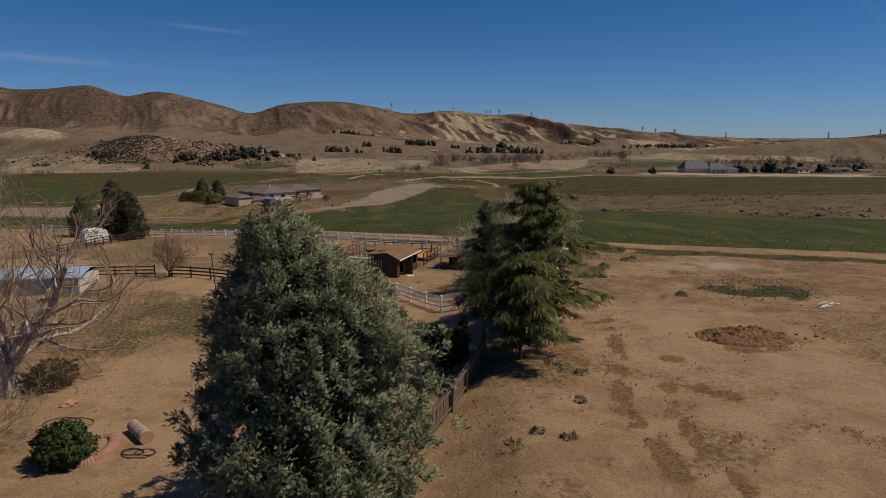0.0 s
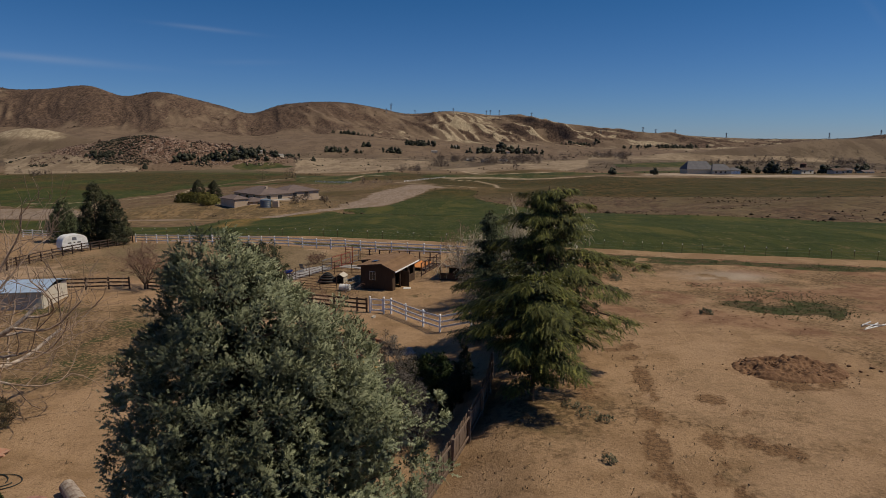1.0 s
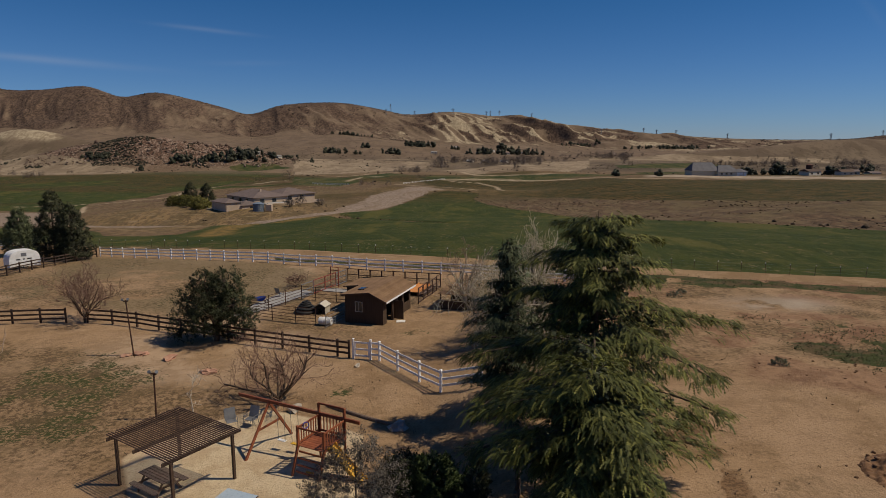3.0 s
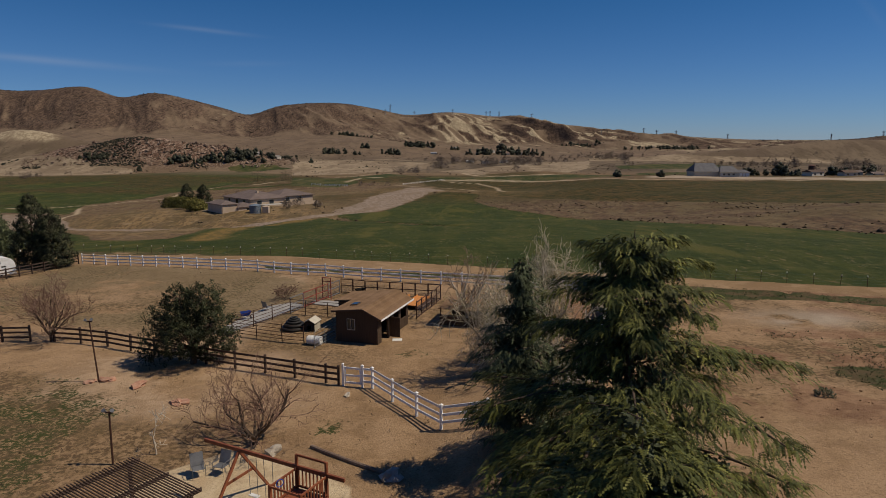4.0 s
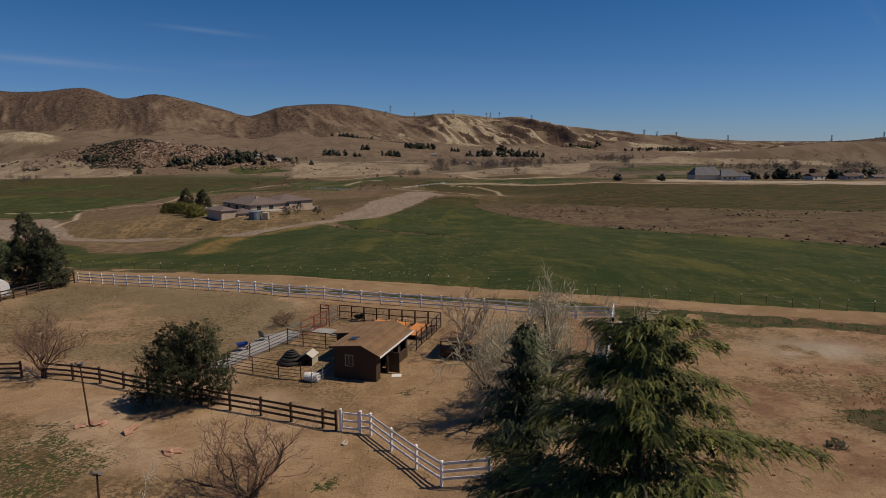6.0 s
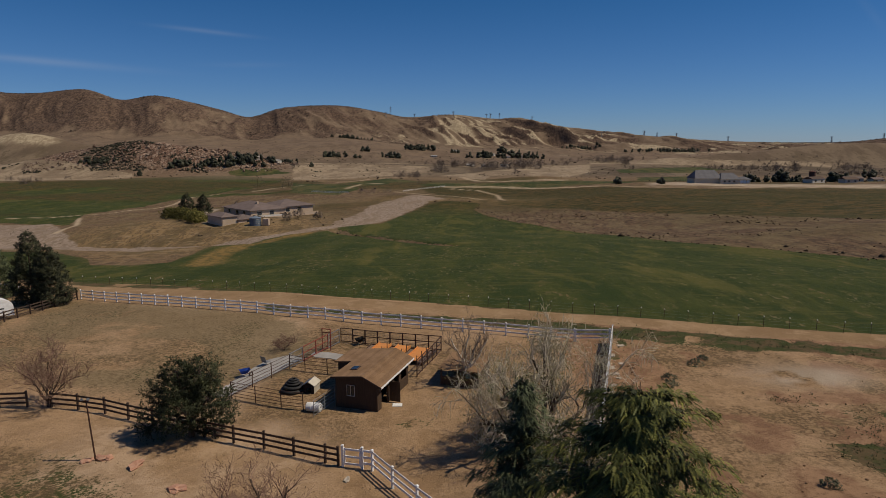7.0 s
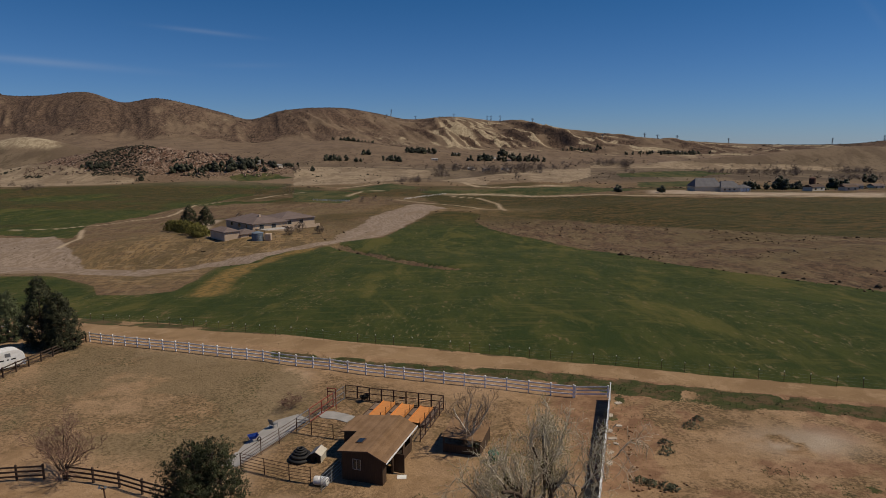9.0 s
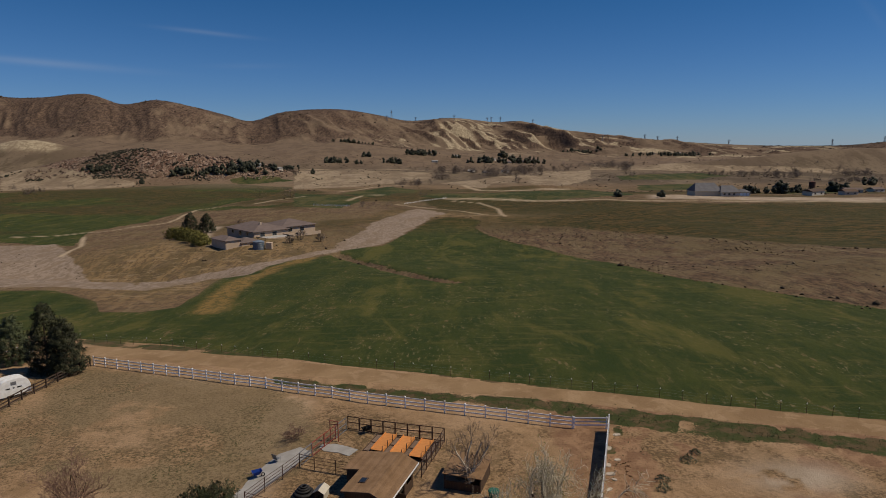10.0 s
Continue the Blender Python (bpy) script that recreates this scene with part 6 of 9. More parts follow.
def wall_with_holes(x0, x1, height, holes, thick=0.1, top=None):
    """A wall along x whose openings (x0, x1, z0, z1) go right through; top(x) gives a sloping upper edge."""
    bm = bmesh.new()
    top = top or (lambda x: height)
    xs = sorted({x0, x1, *[v for h in holes for v in h[:2]]})
    for a, b in zip(xs, xs[1:]):
        cuts = sorted((h[2], h[3]) for h in holes if h[0] <= a + 1e-6 and h[1] >= b - 1e-6)
        z = -0.15
        for lo, hi in cuts:
            if lo > z:
                box(bm, ((a + b) / 2, thick / 2, (z + lo) / 2), (b - a, thick, lo - z))
            z = hi
        pts = [(a, 0, z), (b, 0, z), (b, 0, top(b)), (a, 0, top(a))]
        front = [bm.verts.new(p) for p in pts]
        back = [bm.verts.new((p[0], thick, p[2])) for p in pts]
        bm.faces.new(front)
        bm.faces.new(back[::-1])
        for i in range(4):
            j = (i + 1) % 4
            bm.faces.new((front[j], front[i], back[i], back[j]))
    return bm


def shed():
    s = thing("shed", "dark brown wooden shed with a brown shingle roof and open doorways", "shed", SHED)
    ridge = 2.3

    def roof_z(x):
        return 2.76 - (x - ridge) * 0.46 if x > ridge else 2.76 - (ridge - x) * 0.12

    under = 0.10
    part("wall", wall_with_holes(0.0, ridge, 2.3, [(0.95, 1.6, 1.0, 1.9)], 0.1, lambda x: roof_z(x) - under), SHED_WALL, s, "brown plank front wall")
    part("wall", wall_with_holes(ridge, 3.45, 2.3, [], 0.1, lambda x: roof_z(x) - under), SHED_WALL, s, "", pose(0, 0, 0))
    right_wall = wall_with_holes(0.1, 6.4, 2.1, [(0.75, 2.0, -0.15, 1.75), (3.3, 4.3, -0.15, 1.75), (4.8, 6.0, 0.7, 1.7)], 0.1, lambda x: roof_z(3.45) - under)
    part("wall", right_wall, SHED_WALL, s, "brown plank side wall with open doorways", pose(3.45, 0, 0, 0, 0, 90))
    part("wall", wall_with_holes(0.1, 3.4, 2.1, [], 0.1, lambda x: roof_z(0) - under), SHED_WALL, s, "", pose(0.1, 0, 0, 0, 0, 90))
    part("wall", wall_with_holes(-1.5, 0.0, 2.1, [], 0.1, lambda x: roof_z(x) - under), SHED_WALL, s, "", pose(0, 3.4, 0))
    part("wall", wall_with_holes(3.5, 6.4, 2.1, [], 0.1, lambda x: roof_z(-1.5) - under), SHED_WALL, s, "", pose(-1.4, 0, 0, 0, 0, 90))
    part("wall", wall_with_holes(-1.4, 3.35, 2.1, [], 0.1, lambda x: 2.1), SHED_WALL, s, "", pose(0, 6.4, 0))
    bm = bmesh.new()
    poly(bm, [(ridge, -0.22, roof_z(ridge)), (3.85, -0.22, roof_z(3.85)), (3.85, 6.7, roof_z(3.85)), (ridge, 6.7, roof_z(ridge))], 0.09)
    roof = part("roof", bm, SHINGLE, s, "brown shingle roof")
    bm = bmesh.new()
    poly(bm, [(-0.28, -0.22, roof_z(-0.28)), (ridge - 0.004, -0.22, roof_z(ridge)), (ridge - 0.004, 6.7, roof_z(ridge)), (-1.85, 6.7, roof_z(-1.85)),
              (-1.85, 3.35, roof_z(-1.85)), (-0.28, 3.35, roof_z(-0.28))], 0.09)
    roof2 = part("roof", bm, SHINGLE, s, "brown shingle roof")
    # shingle courses, each a shallow step
    for own, x0, x1, y0, y1 in ((roof, ridge, 3.84, -0.22, 6.7), (roof2, -0.27, ridge - 0.01, -0.22, 6.7), (roof2, -1.84, -0.28, 3.35, 6.7)):
        n = max(3, int(round(abs(x1 - x0) / 0.17)))
        for k in range(n):
            a, b = x0 + (x1 - x0) * k / n, x0 + (x1 - x0) * (k + 1) / n
            low, high = (b, a) if x0 >= ridge else (a, b)
            zl, zh = roof_z(low), roof_z(high)
            bm = bmesh.new()
            pts = [(low, y0, zl + 0.018), (high, y0, zh + 0.005), (high, y1, zh + 0.005), (low, y1, zl + 0.018)]
            if low > high:
                pts = pts[::-1]
            pts = pts[::-1]
            poly(bm, pts, 0.012)
            part("shingle_course", bm, SHINGLE, own)
    bm = bmesh.new()
    bar(bm, (3.87, -0.24, roof_z(3.87) - 0.04), (3.87, 6.72, roof_z(3.87) - 0.04), 0.035, 0.15, 0.004)
    part("fascia", bm, WHITE_VINYL, s, "white painted eave board")
    bm = bmesh.new()
    bar(bm, (ridge, -0.235, roof_z(ridge) - 0.06), (3.85, -0.235, roof_z(3.85) - 0.06), 0.03, 0.13, 0.004)
    bar(bm, (-0.28, -0.235, roof_z(-0.28) - 0.06), (ridge, -0.235, roof_z(ridge) - 0.06), 0.03, 0.13, 0.004)
    part("fascia", bm, SHED_TRIM, s)
    # window in the front wall
    bm = bmesh.new()
    for c, sz in (((1.275, -0.02, 1.87), (0.66, 0.05, 0.04)), ((1.275, -0.02, 1.03), (0.66, 0.05, 0.04)), ((0.96, -0.02, 1.45), (0.04, 0.05, 0.88)),
                  ((1.59, -0.02, 1.45), (0.04, 0.05, 0.88)), ((1.275, -0.02, 1.45), (0.035, 0.05, 0.80))):
        box(bm, c, sz, 0.004)
    win = part("window", bm, CREAM, s, "cream framed sliding window")
    for x in (1.09, 1.46):
        bm = bmesh.new()
        box(bm, (x, 0.03, 1.45), (0.32, 0.012, 0.9))
        part("pane", bm, WINDOW_DARK, win)
    # skylight
    bm = bmesh.new()
    tilt = math.degrees(math.atan(0.12))
    sk = pose(0.95, 1.55, roof_z(0.95) + 0.04, 0, -tilt, 0)
    box(bm, (0, 0, 0), (0.62, 0.8, 0.1), 0.01, sk)
    frame_ob = part("skylight", bm, SHED_TRIM, s, "dark square skylight")
    bm = bmesh.new()
    box(bm, (0, 0, 0.055), (0.5, 0.68, 0.02), 0.004, sk)
    part("pane", bm, WINDOW_DARK, frame_ob)
    # an open door leaf, posts in the doorways and a dark floor
    for x, y in ((3.4, 2.05), (3.4, 3.2), (3.4, 4.35)):
        bm = bmesh.new()
        box(bm, (x, y, 0.95), (0.12, 0.12, 1.9), 0.008)
        part("post", bm, SHED_TRIM, s)
    bm = bmesh.new()
    box(bm, (3.95, 2.2, 0.85), (0.9, 0.05, 1.6), 0.006)
    part("door", bm, SHED_WALL, s, "open dark plank door")
    bm = bmesh.new()
    box(bm, (1.0, 4.9, 0.03), (4.6, 2.9, 0.05))
    part("floor", bm, DARK_GAP, s)
    return s


shed()


def pipe_run(points, height, levels, kind="pipe", label="rusty pipe livestock panel fence", spacing=2.1):
    return rail_fence("pipe_fence", label, points, spacing, height, kind, levels, "pens")


FIVE = (0.25, 0.5, 0.78, 1.06, 1.36)
pipe_run([(-16.8, 70.1), (-14.6, 69.2), (-12.4, 68.3), (-10.6, 67.75)], 1.42, FIVE, spacing=0)
pipe_run([(-16.8, 70.1), (-15.8, 72.4), (-14.8, 74.6), (-13.8, 76.9)], 1.42, FIVE, spacing=0)
pipe_run([(-13.8, 76.9), (-12.3, 76.3), (-10.2, 75.6), (-8.4, 75.0)], 1.35, (0.3, 0.65, 1.0, 1.3), spacing=0)


def mesh_panel(a, b, height, pipe, label):
    """A framed panel of wire mesh."""
    ax, ay = a
    L = math.hypot(b[0] - ax, b[1] - ay)
    f = thing("mesh_panel", label, "fence", on_ground(ax, ay, math.degrees(math.atan2(b[1] - ay, b[0] - ax))), "pen panels")
    for x in (0.03, L - 0.03):
        bm = bmesh.new()
        tube(bm, (x, 0, -0.1), (x, 0, height), 0.045, sides=7)
        part("post", bm, pipe, f)
    for h in (0.1, height * 0.55, height - 0.04):
        bm = bmesh.new()
        bar(bm, (0, 0, h), (L, 0, h), 0.05, 0.07)
        part("rail", bm, pipe, f)
    bm = bmesh.new()
    n, k = max(3, int(L / 0.16)), max(3, int(height / 0.16))
    for i in range(1, n):
        bar(bm, (L * i / n, 0, 0.1), (L * i / n, 0, height - 0.04), 0.005, 0.005)
    for i in range(1, k):
        bar(bm, (0, 0, height * i / k), (L, 0, height * i / k), 0.005, 0.005)
    part("wire_mesh", bm, STEEL, f, "thin grey wire mesh")
    return f


REAR = along([(-10.5, 84.9), (-0.25, 81.9)], 1.34)
for p, q in zip(REAR, REAR[1:]):
    mesh_panel(p, q, 1.5, RUST_PIPE, "dark rusty framed wire panel of the rear pen")
SIDE = along([(-0.25, 81.9), (-2.35, 75.0)], 1.44)
for p, q in zip(SIDE, SIDE[1:]):
    mesh_panel(p, q, 1.5, RUST_PIPE, "dark red framed wire panel beside the plywood ramps")
LEFT = along([(-13.8, 76.9), (-12.8, 79.4), (-10.5, 84.9)], 2.1)
for i, (p, q) in enumerate(zip(LEFT, LEFT[1:])):
    mesh_panel(p, q, 1.45, RED_PIPE if i in (1, 2) else GALV, "wire livestock panel with faded red frame" if i in (1, 2) else "grey galvanised wire livestock panel")


def tall_frame():
    """The red pipe gate frame standing above the pen."""
    f = thing("pen_gate", "red pipe gate frame standing over the wire pen", "gate", from_shed(-7.7, 12.1, 0, 0))
    for x in (0, 0.9):
        bm = bmesh.new()
        tube(bm, (x, 0, -0.1), (x, 0, 2.2), 0.05, sides=7)
        part("post", bm, RED_PIPE, f)
    for h in (2.15, 1.8):
        bm = bmesh.new()
        tube(bm, (0, 0, h), (0.9, 0, h), 0.045, sides=7)
        part("bar", bm, RED_PIPE, f)


tall_frame()


def loose_panel():
    f = thing("leaning_gate", "grey galvanised pipe gate leaning open by the shed", "gate", on_ground(-9.55, 66.5, 68))
    for x in (0, 1.45, 2.9):
        bm = bmesh.new()
        tube(bm, (x, 0, 0), (x, 0, 1.3), 0.025, sides=6)
        part("upright", bm, GALV, f)
    for h in (0.15, 0.4, 0.65, 0.95, 1.28):
        bm = bmesh.new()
        tube(bm, (0, 0, h), (2.9, 0, h), 0.022, sides=6)
        part("bar", bm, GALV, f)


loose_panel()


def ramp(x):
    """A long plywood deck on low sides, with a dark mat beside it."""
    r = thing("plywood_ramp", "orange plywood platform with raised side boards in the pen", "platform", from_shed(x, 10.7), "plywood platforms")
    bm = bmesh.new()
    box(bm, (0.6, 1.9, 0.42), (1.16, 3.7, 0.03), 0.004)
    part("deck", bm, PLYWOOD, r)
    for sx in (0.0, 1.2):
        bm = bmesh.new()
        box(bm, (sx, 1.9, 0.33), (0.035, 3.75, 0.46), 0.004)
        part("side_board", bm, PLYWOOD, r)
    for sx, sy in ((0.1, 0.12), (1.1, 0.12), (0.1, 3.7), (1.1, 3.7)):
        bm = bmesh.new()
        box(bm, (sx, sy, 0.2), (0.08, 0.08, 0.42), 0.004)
        part("leg", bm, GREY_WOOD, r)
    for sy in (0.0, 1.3, 2.6):
        bm = bmesh.new()
        box(bm, (1.24, sy, 0.5), (0.05, 0.07, 0.9), 0.004)
        part("stake", bm, SHED_TRIM, r)
    return r


for rx in (-2.6, -0.6, 1.4):
    ramp(rx)


def bed(x, w):
    b = thing("planting_bed", "dark timber-edged bed filled with brown mulch", "garden bed", from_shed(x, 10.7), "mulch beds")
    for c, s in (((w / 2, 0, 0.14), (w, 0.05, 0.28)), ((w / 2, 3.7, 0.14), (w, 0.05, 0.28)), ((w / 2, 1.85, 0.14), (w, 0.05, 0.28)), ((0.02, 1.85, 0.14), (0.05, 3.7, 0.28)), ((w - 0.02, 1.85, 0.14), (0.05, 3.7, 0.28))):
        bm = bmesh.new()
        box(bm, c, s, 0.005)
        part("plank", bm, SHED_TRIM, b)
    bm = bmesh.new()
    bmesh.ops.create_grid(bm, x_segments=8, y_segments=24, size=0.5, matrix=Matrix.Translation((w / 2, 1.85, 0.2)) @ Matrix.Diagonal((w - 0.06, 3.6, 1, 1)))
    for v in bm.verts:
        v.co.z += 0.05 * noise.noise(v.co * 3)
    part("mulch", bm, GREY_WOOD, b, "brown mulch")


for bx_, bw in ((-3.45, 0.8), (-1.36, 0.72), (0.64, 0.72), (2.62, 0.6)):
    bed(bx_, bw)


def tyres(x, y):
    t = thing("tyre_stack", "stack of black tractor tyres lying flat", "tyres", on_ground(x, y))
    z = 0.0
    for r, h in ((1.02, 0.30), (0.86, 0.26), (0.62, 0.2), (0.5, 0.16), (0.34, 0.13)):
        bm = bmesh.new()
        ring(bm, (random.uniform(-0.04, 0.04), random.uniform(-0.04, 0.04), z + h / 2), r - h * 0.75, h * 0.72, 28, 10, 0.72)
        part("tyre", bm, BLACK_RUBBER, t, flat=False)
        z += h * 0.98
    return t


tyres(-12.25, 71.7)


def dog_house(x, y):
    d = thing("dog_house", "small cream dog house with a pitched grey lid", "dog house", on_ground(x, y, -12))
    part("wall", wall_with_holes(-0.45, 0.45, 0.7, [(-0.18, 0.18, -0.15, 0.5)], 0.04, lambda a: 0.95 - abs(a) * 0.6), DARK_GAP, d, "dark front with a doorway", pose(0, -0.6, 0))
    for sx in (-0.45, 0.41):
        bm = bmesh.new()
        box(bm, (sx + 0.02, 0, 0.33), (0.04, 1.15, 0.7), 0.005)
        part("wall", bm, CREAM, d)
    part("wall", wall_with_holes(-0.45, 0.45, 0.7, [], 0.04, lambda a: 0.95 - abs(a) * 0.6), CREAM, d, "", pose(0, 0.56, 0))
    for sx, a in ((-0.27, -31), (0.27, 31)):
        bm = bmesh.new()
        box(bm, (0, 0, 0), (0.64, 1.36, 0.04), 0.006, pose(sx, 0, 0.84, 0, a, 0))
        part("roof", bm, CREAM if sx > 0 else STEEL, d)


dog_house(-10.75, 71.6)


def barrel(x, y, turn):
    b = thing("plastic_barrel", "white plastic barrel lying on its side", "barrel", on_ground(x, y, turn))
    bm = bmesh.new()
    prof = [(-0.56, 0.0), (-0.56, 0.30), (-0.52, 0.335), (-0.2, 0.345), (-0.18, 0.36), (-0.14, 0.36), (-0.12, 0.345), (0.12, 0.345), (0.14, 0.36), (0.18, 0.36), (0.2, 0.345), (0.52, 0.335), (0.56, 0.30), (0.56, 0.0)]
    rows = [[bm.verts.new((x_, r * math.cos(a), 0.36 + r * math.sin(a))) for a in (2 * math.pi * k / 20 for k in range(20))] for x_, r in prof[1:-1]]
    for p, q in zip(rows, rows[1:]):
        for k in range(20):
            bm.faces.new((p[k], p[(k + 1) % 20], q[(k + 1) % 20], q[k]))
    bm.faces.new(rows[0])
    bm.faces.new(rows[-1][::-1])
    part("drum", bm, WHITE_PLASTIC, b)
    for yy in (-0.12, 0.14):
        bm = bmesh.new()
        tube(bm, (0.55, yy, 0.46), (0.585, yy, 0.46), 0.035, sides=10)
        part("bung", bm, STEEL, b)


barrel(-9.75, 67.55, -12)


def slab(name, label, pts, z=0.03):
    cx, cy = sum(p[0] for p in pts) / len(pts), sum(p[1] for p in pts) / len(pts)
    bm = bmesh.new()
    verts = [Vector((x, y, ground_at(x, y) + z)) for x, y in pts]
    poly(bm, verts, 0.14)
    return tagged(part(name, bm, CONCRETE), label, "slab")


slab("concrete_path", "pale grey concrete walk beside the livestock panels", [(-18.6, 70.6), (-17.2, 70.4), (-15.8, 73.6), (-14.2, 77.2), (-13.2, 79.6), (-14.6, 80.8), (-16.4, 79.4), (-17.6, 76)], 0.05)
slab("concrete_pad", "pale broken concrete pad inside the rear pen", [(-12.7, 80.7), (-12.1, 79.9), (-10.6, 79.6), (-9.5, 78.9), (-8.8, 80.2), (-9.9, 80.9), (-11.2, 81.5), (-12.5, 81.4)], 0.05)


def wheelbarrow(x, y, turn, tray, label):
    w = thing("wheelbarrow", label, "wheelbarrow", on_ground(x, y, turn))
    bm = bmesh.new()
    top = [(-0.35, -0.34, 0.66), (0.55, -0.3, 0.7), (0.55, 0.3, 0.7), (-0.35, 0.34, 0.66)]
    low = [(-0.2, -0.2, 0.36), (0.3, -0.18, 0.36), (0.3, 0.18, 0.36), (-0.2, 0.2, 0.36)]
    tv, lv = [bm.verts.new(p) for p in top], [bm.verts.new(p) for p in low]
    bm.faces.new(lv[::-1])
    for i in range(4):
        j = (i + 1) % 4
        bm.faces.new((tv[i], tv[j], lv[j], lv[i]))
    bmesh.ops.solidify(bm, geom=bm.faces[:], thickness=0.02)
    part("tray", bm, tray, w)
    for sy in (-0.24, 0.24):
        bm = bmesh.new()
        tube(bm, (0.6, sy * 0.3, 0.2), (-1.0, sy * 1.1, 0.6), 0.02, sides=6)
        part("handle", bm, GREY_WOOD, w)
        bm = bmesh.new()
        tube(bm, (-0.2, sy, 0.4), (-0.3, sy, 0.0), 0.016, sides=6)
        part("leg", bm, STEEL, w)
    bm = bmesh.new()
    ring(bm, (0, 0, 0), 0.15, 0.05, 18, 8)
    bmesh.ops.transform(bm, matrix=pose(0.62, 0, 0.2, 90, 0, 0), verts=bm.verts)
    part("wheel", bm, BLACK_RUBBER, w, flat=False)


wheelbarrow(-17.3, 74.9, 30, BLUE, "blue wheelbarrow on the concrete walk")
wheelbarrow(-8.5, 84.0, 40, BLACK_RUBBER, "black wheelbarrow inside the rear pen")


def planks():
    p = thing("plank_pile", "pale loose boards lying by the rear pen", "boards", from_shed(-0.2, 16.3, 0, 4))
    for k in range(4):
        bm = bmesh.new()
        box(bm, (random.uniform(-0.3, 0.3), k * 0.2, 0.03 + 0.012 * k), (3.2 + random.uniform(-0.4, 0.4), 0.15, 0.035), 0.004, pose(0, 0, 0, 0, 0, random.uniform(-5, 5)))
        part("board", bm, CUT_WOOD, p)


planks()


def coop():
    c = thing("coop", "low dark animal shelter with a tan roof beside the bare tree", "shelter", from_shed(6.2, 6.9, 0, 0))
    for x, y in ((0, 0), (3.2, 0), (0, 3.4), (3.2, 3.4)):
        bm = bmesh.new()
        box(bm, (x, y, 0.75), (0.1, 0.1, 1.6), 0.006)
        part("post", bm, SHED_TRIM, c)
    bm = bmesh.new()
    poly(bm, [(-0.2, -0.2, 1.5), (3.4, -0.2, 1.5), (3.4, 3.6, 1.72), (-0.2, 3.6, 1.72)], 0.06)
    part("roof", bm, SHINGLE, c, "tan weathered roof")
    for c0, s0 in (((1.6, 3.4, 0.75), (3.2, 0.05, 1.5)), ((3.2, 1.7, 0.75), (0.05, 3.4, 1.5)), ((1.6, 0, 0.4), (3.2, 0.04, 0.8))):
        bm = bmesh.new()
        box(bm, c0, s0, 0.004)
        part("wall", bm, SHED_WALL, c)
    return c


coop()


def green_bin():
    b = thing("green_bin", "green plastic bin beside the shelter", "bin", on_ground(3.9, 71.2, 15))
    bm = bmesh.new()
    tube(bm, (0, 0, 0), (0, 0, 0.8), 0.38, 0.46, sides=14)
    part("body", bm, GREEN_TARP, b)
    bm = bmesh.new()
    tube(bm, (0, 0, 0.8), (0, 0, 0.86), 0.5, 0.44, sides=14)
    part("lid", bm, GREEN_TARP, b)


green_bin()
bm = bmesh.new()
box(bm, (0, 0, 0.03), (0.75, 0.6, 0.05), 0.006)
tagged(part("doormat", bm, WHITE_PLASTIC, at=from_shed(4.35, 1.7, 0.0, 20)), "white board lying by the shed doorway", "board")


# ---- the play yard ----
def beam_between(name, a, b, w, h, material, parent, label="", bevel=0.006):
    bm = bmesh.new()
    bar(bm, a, b, w, h, bevel)
    return part(name, bm, material, parent, label)


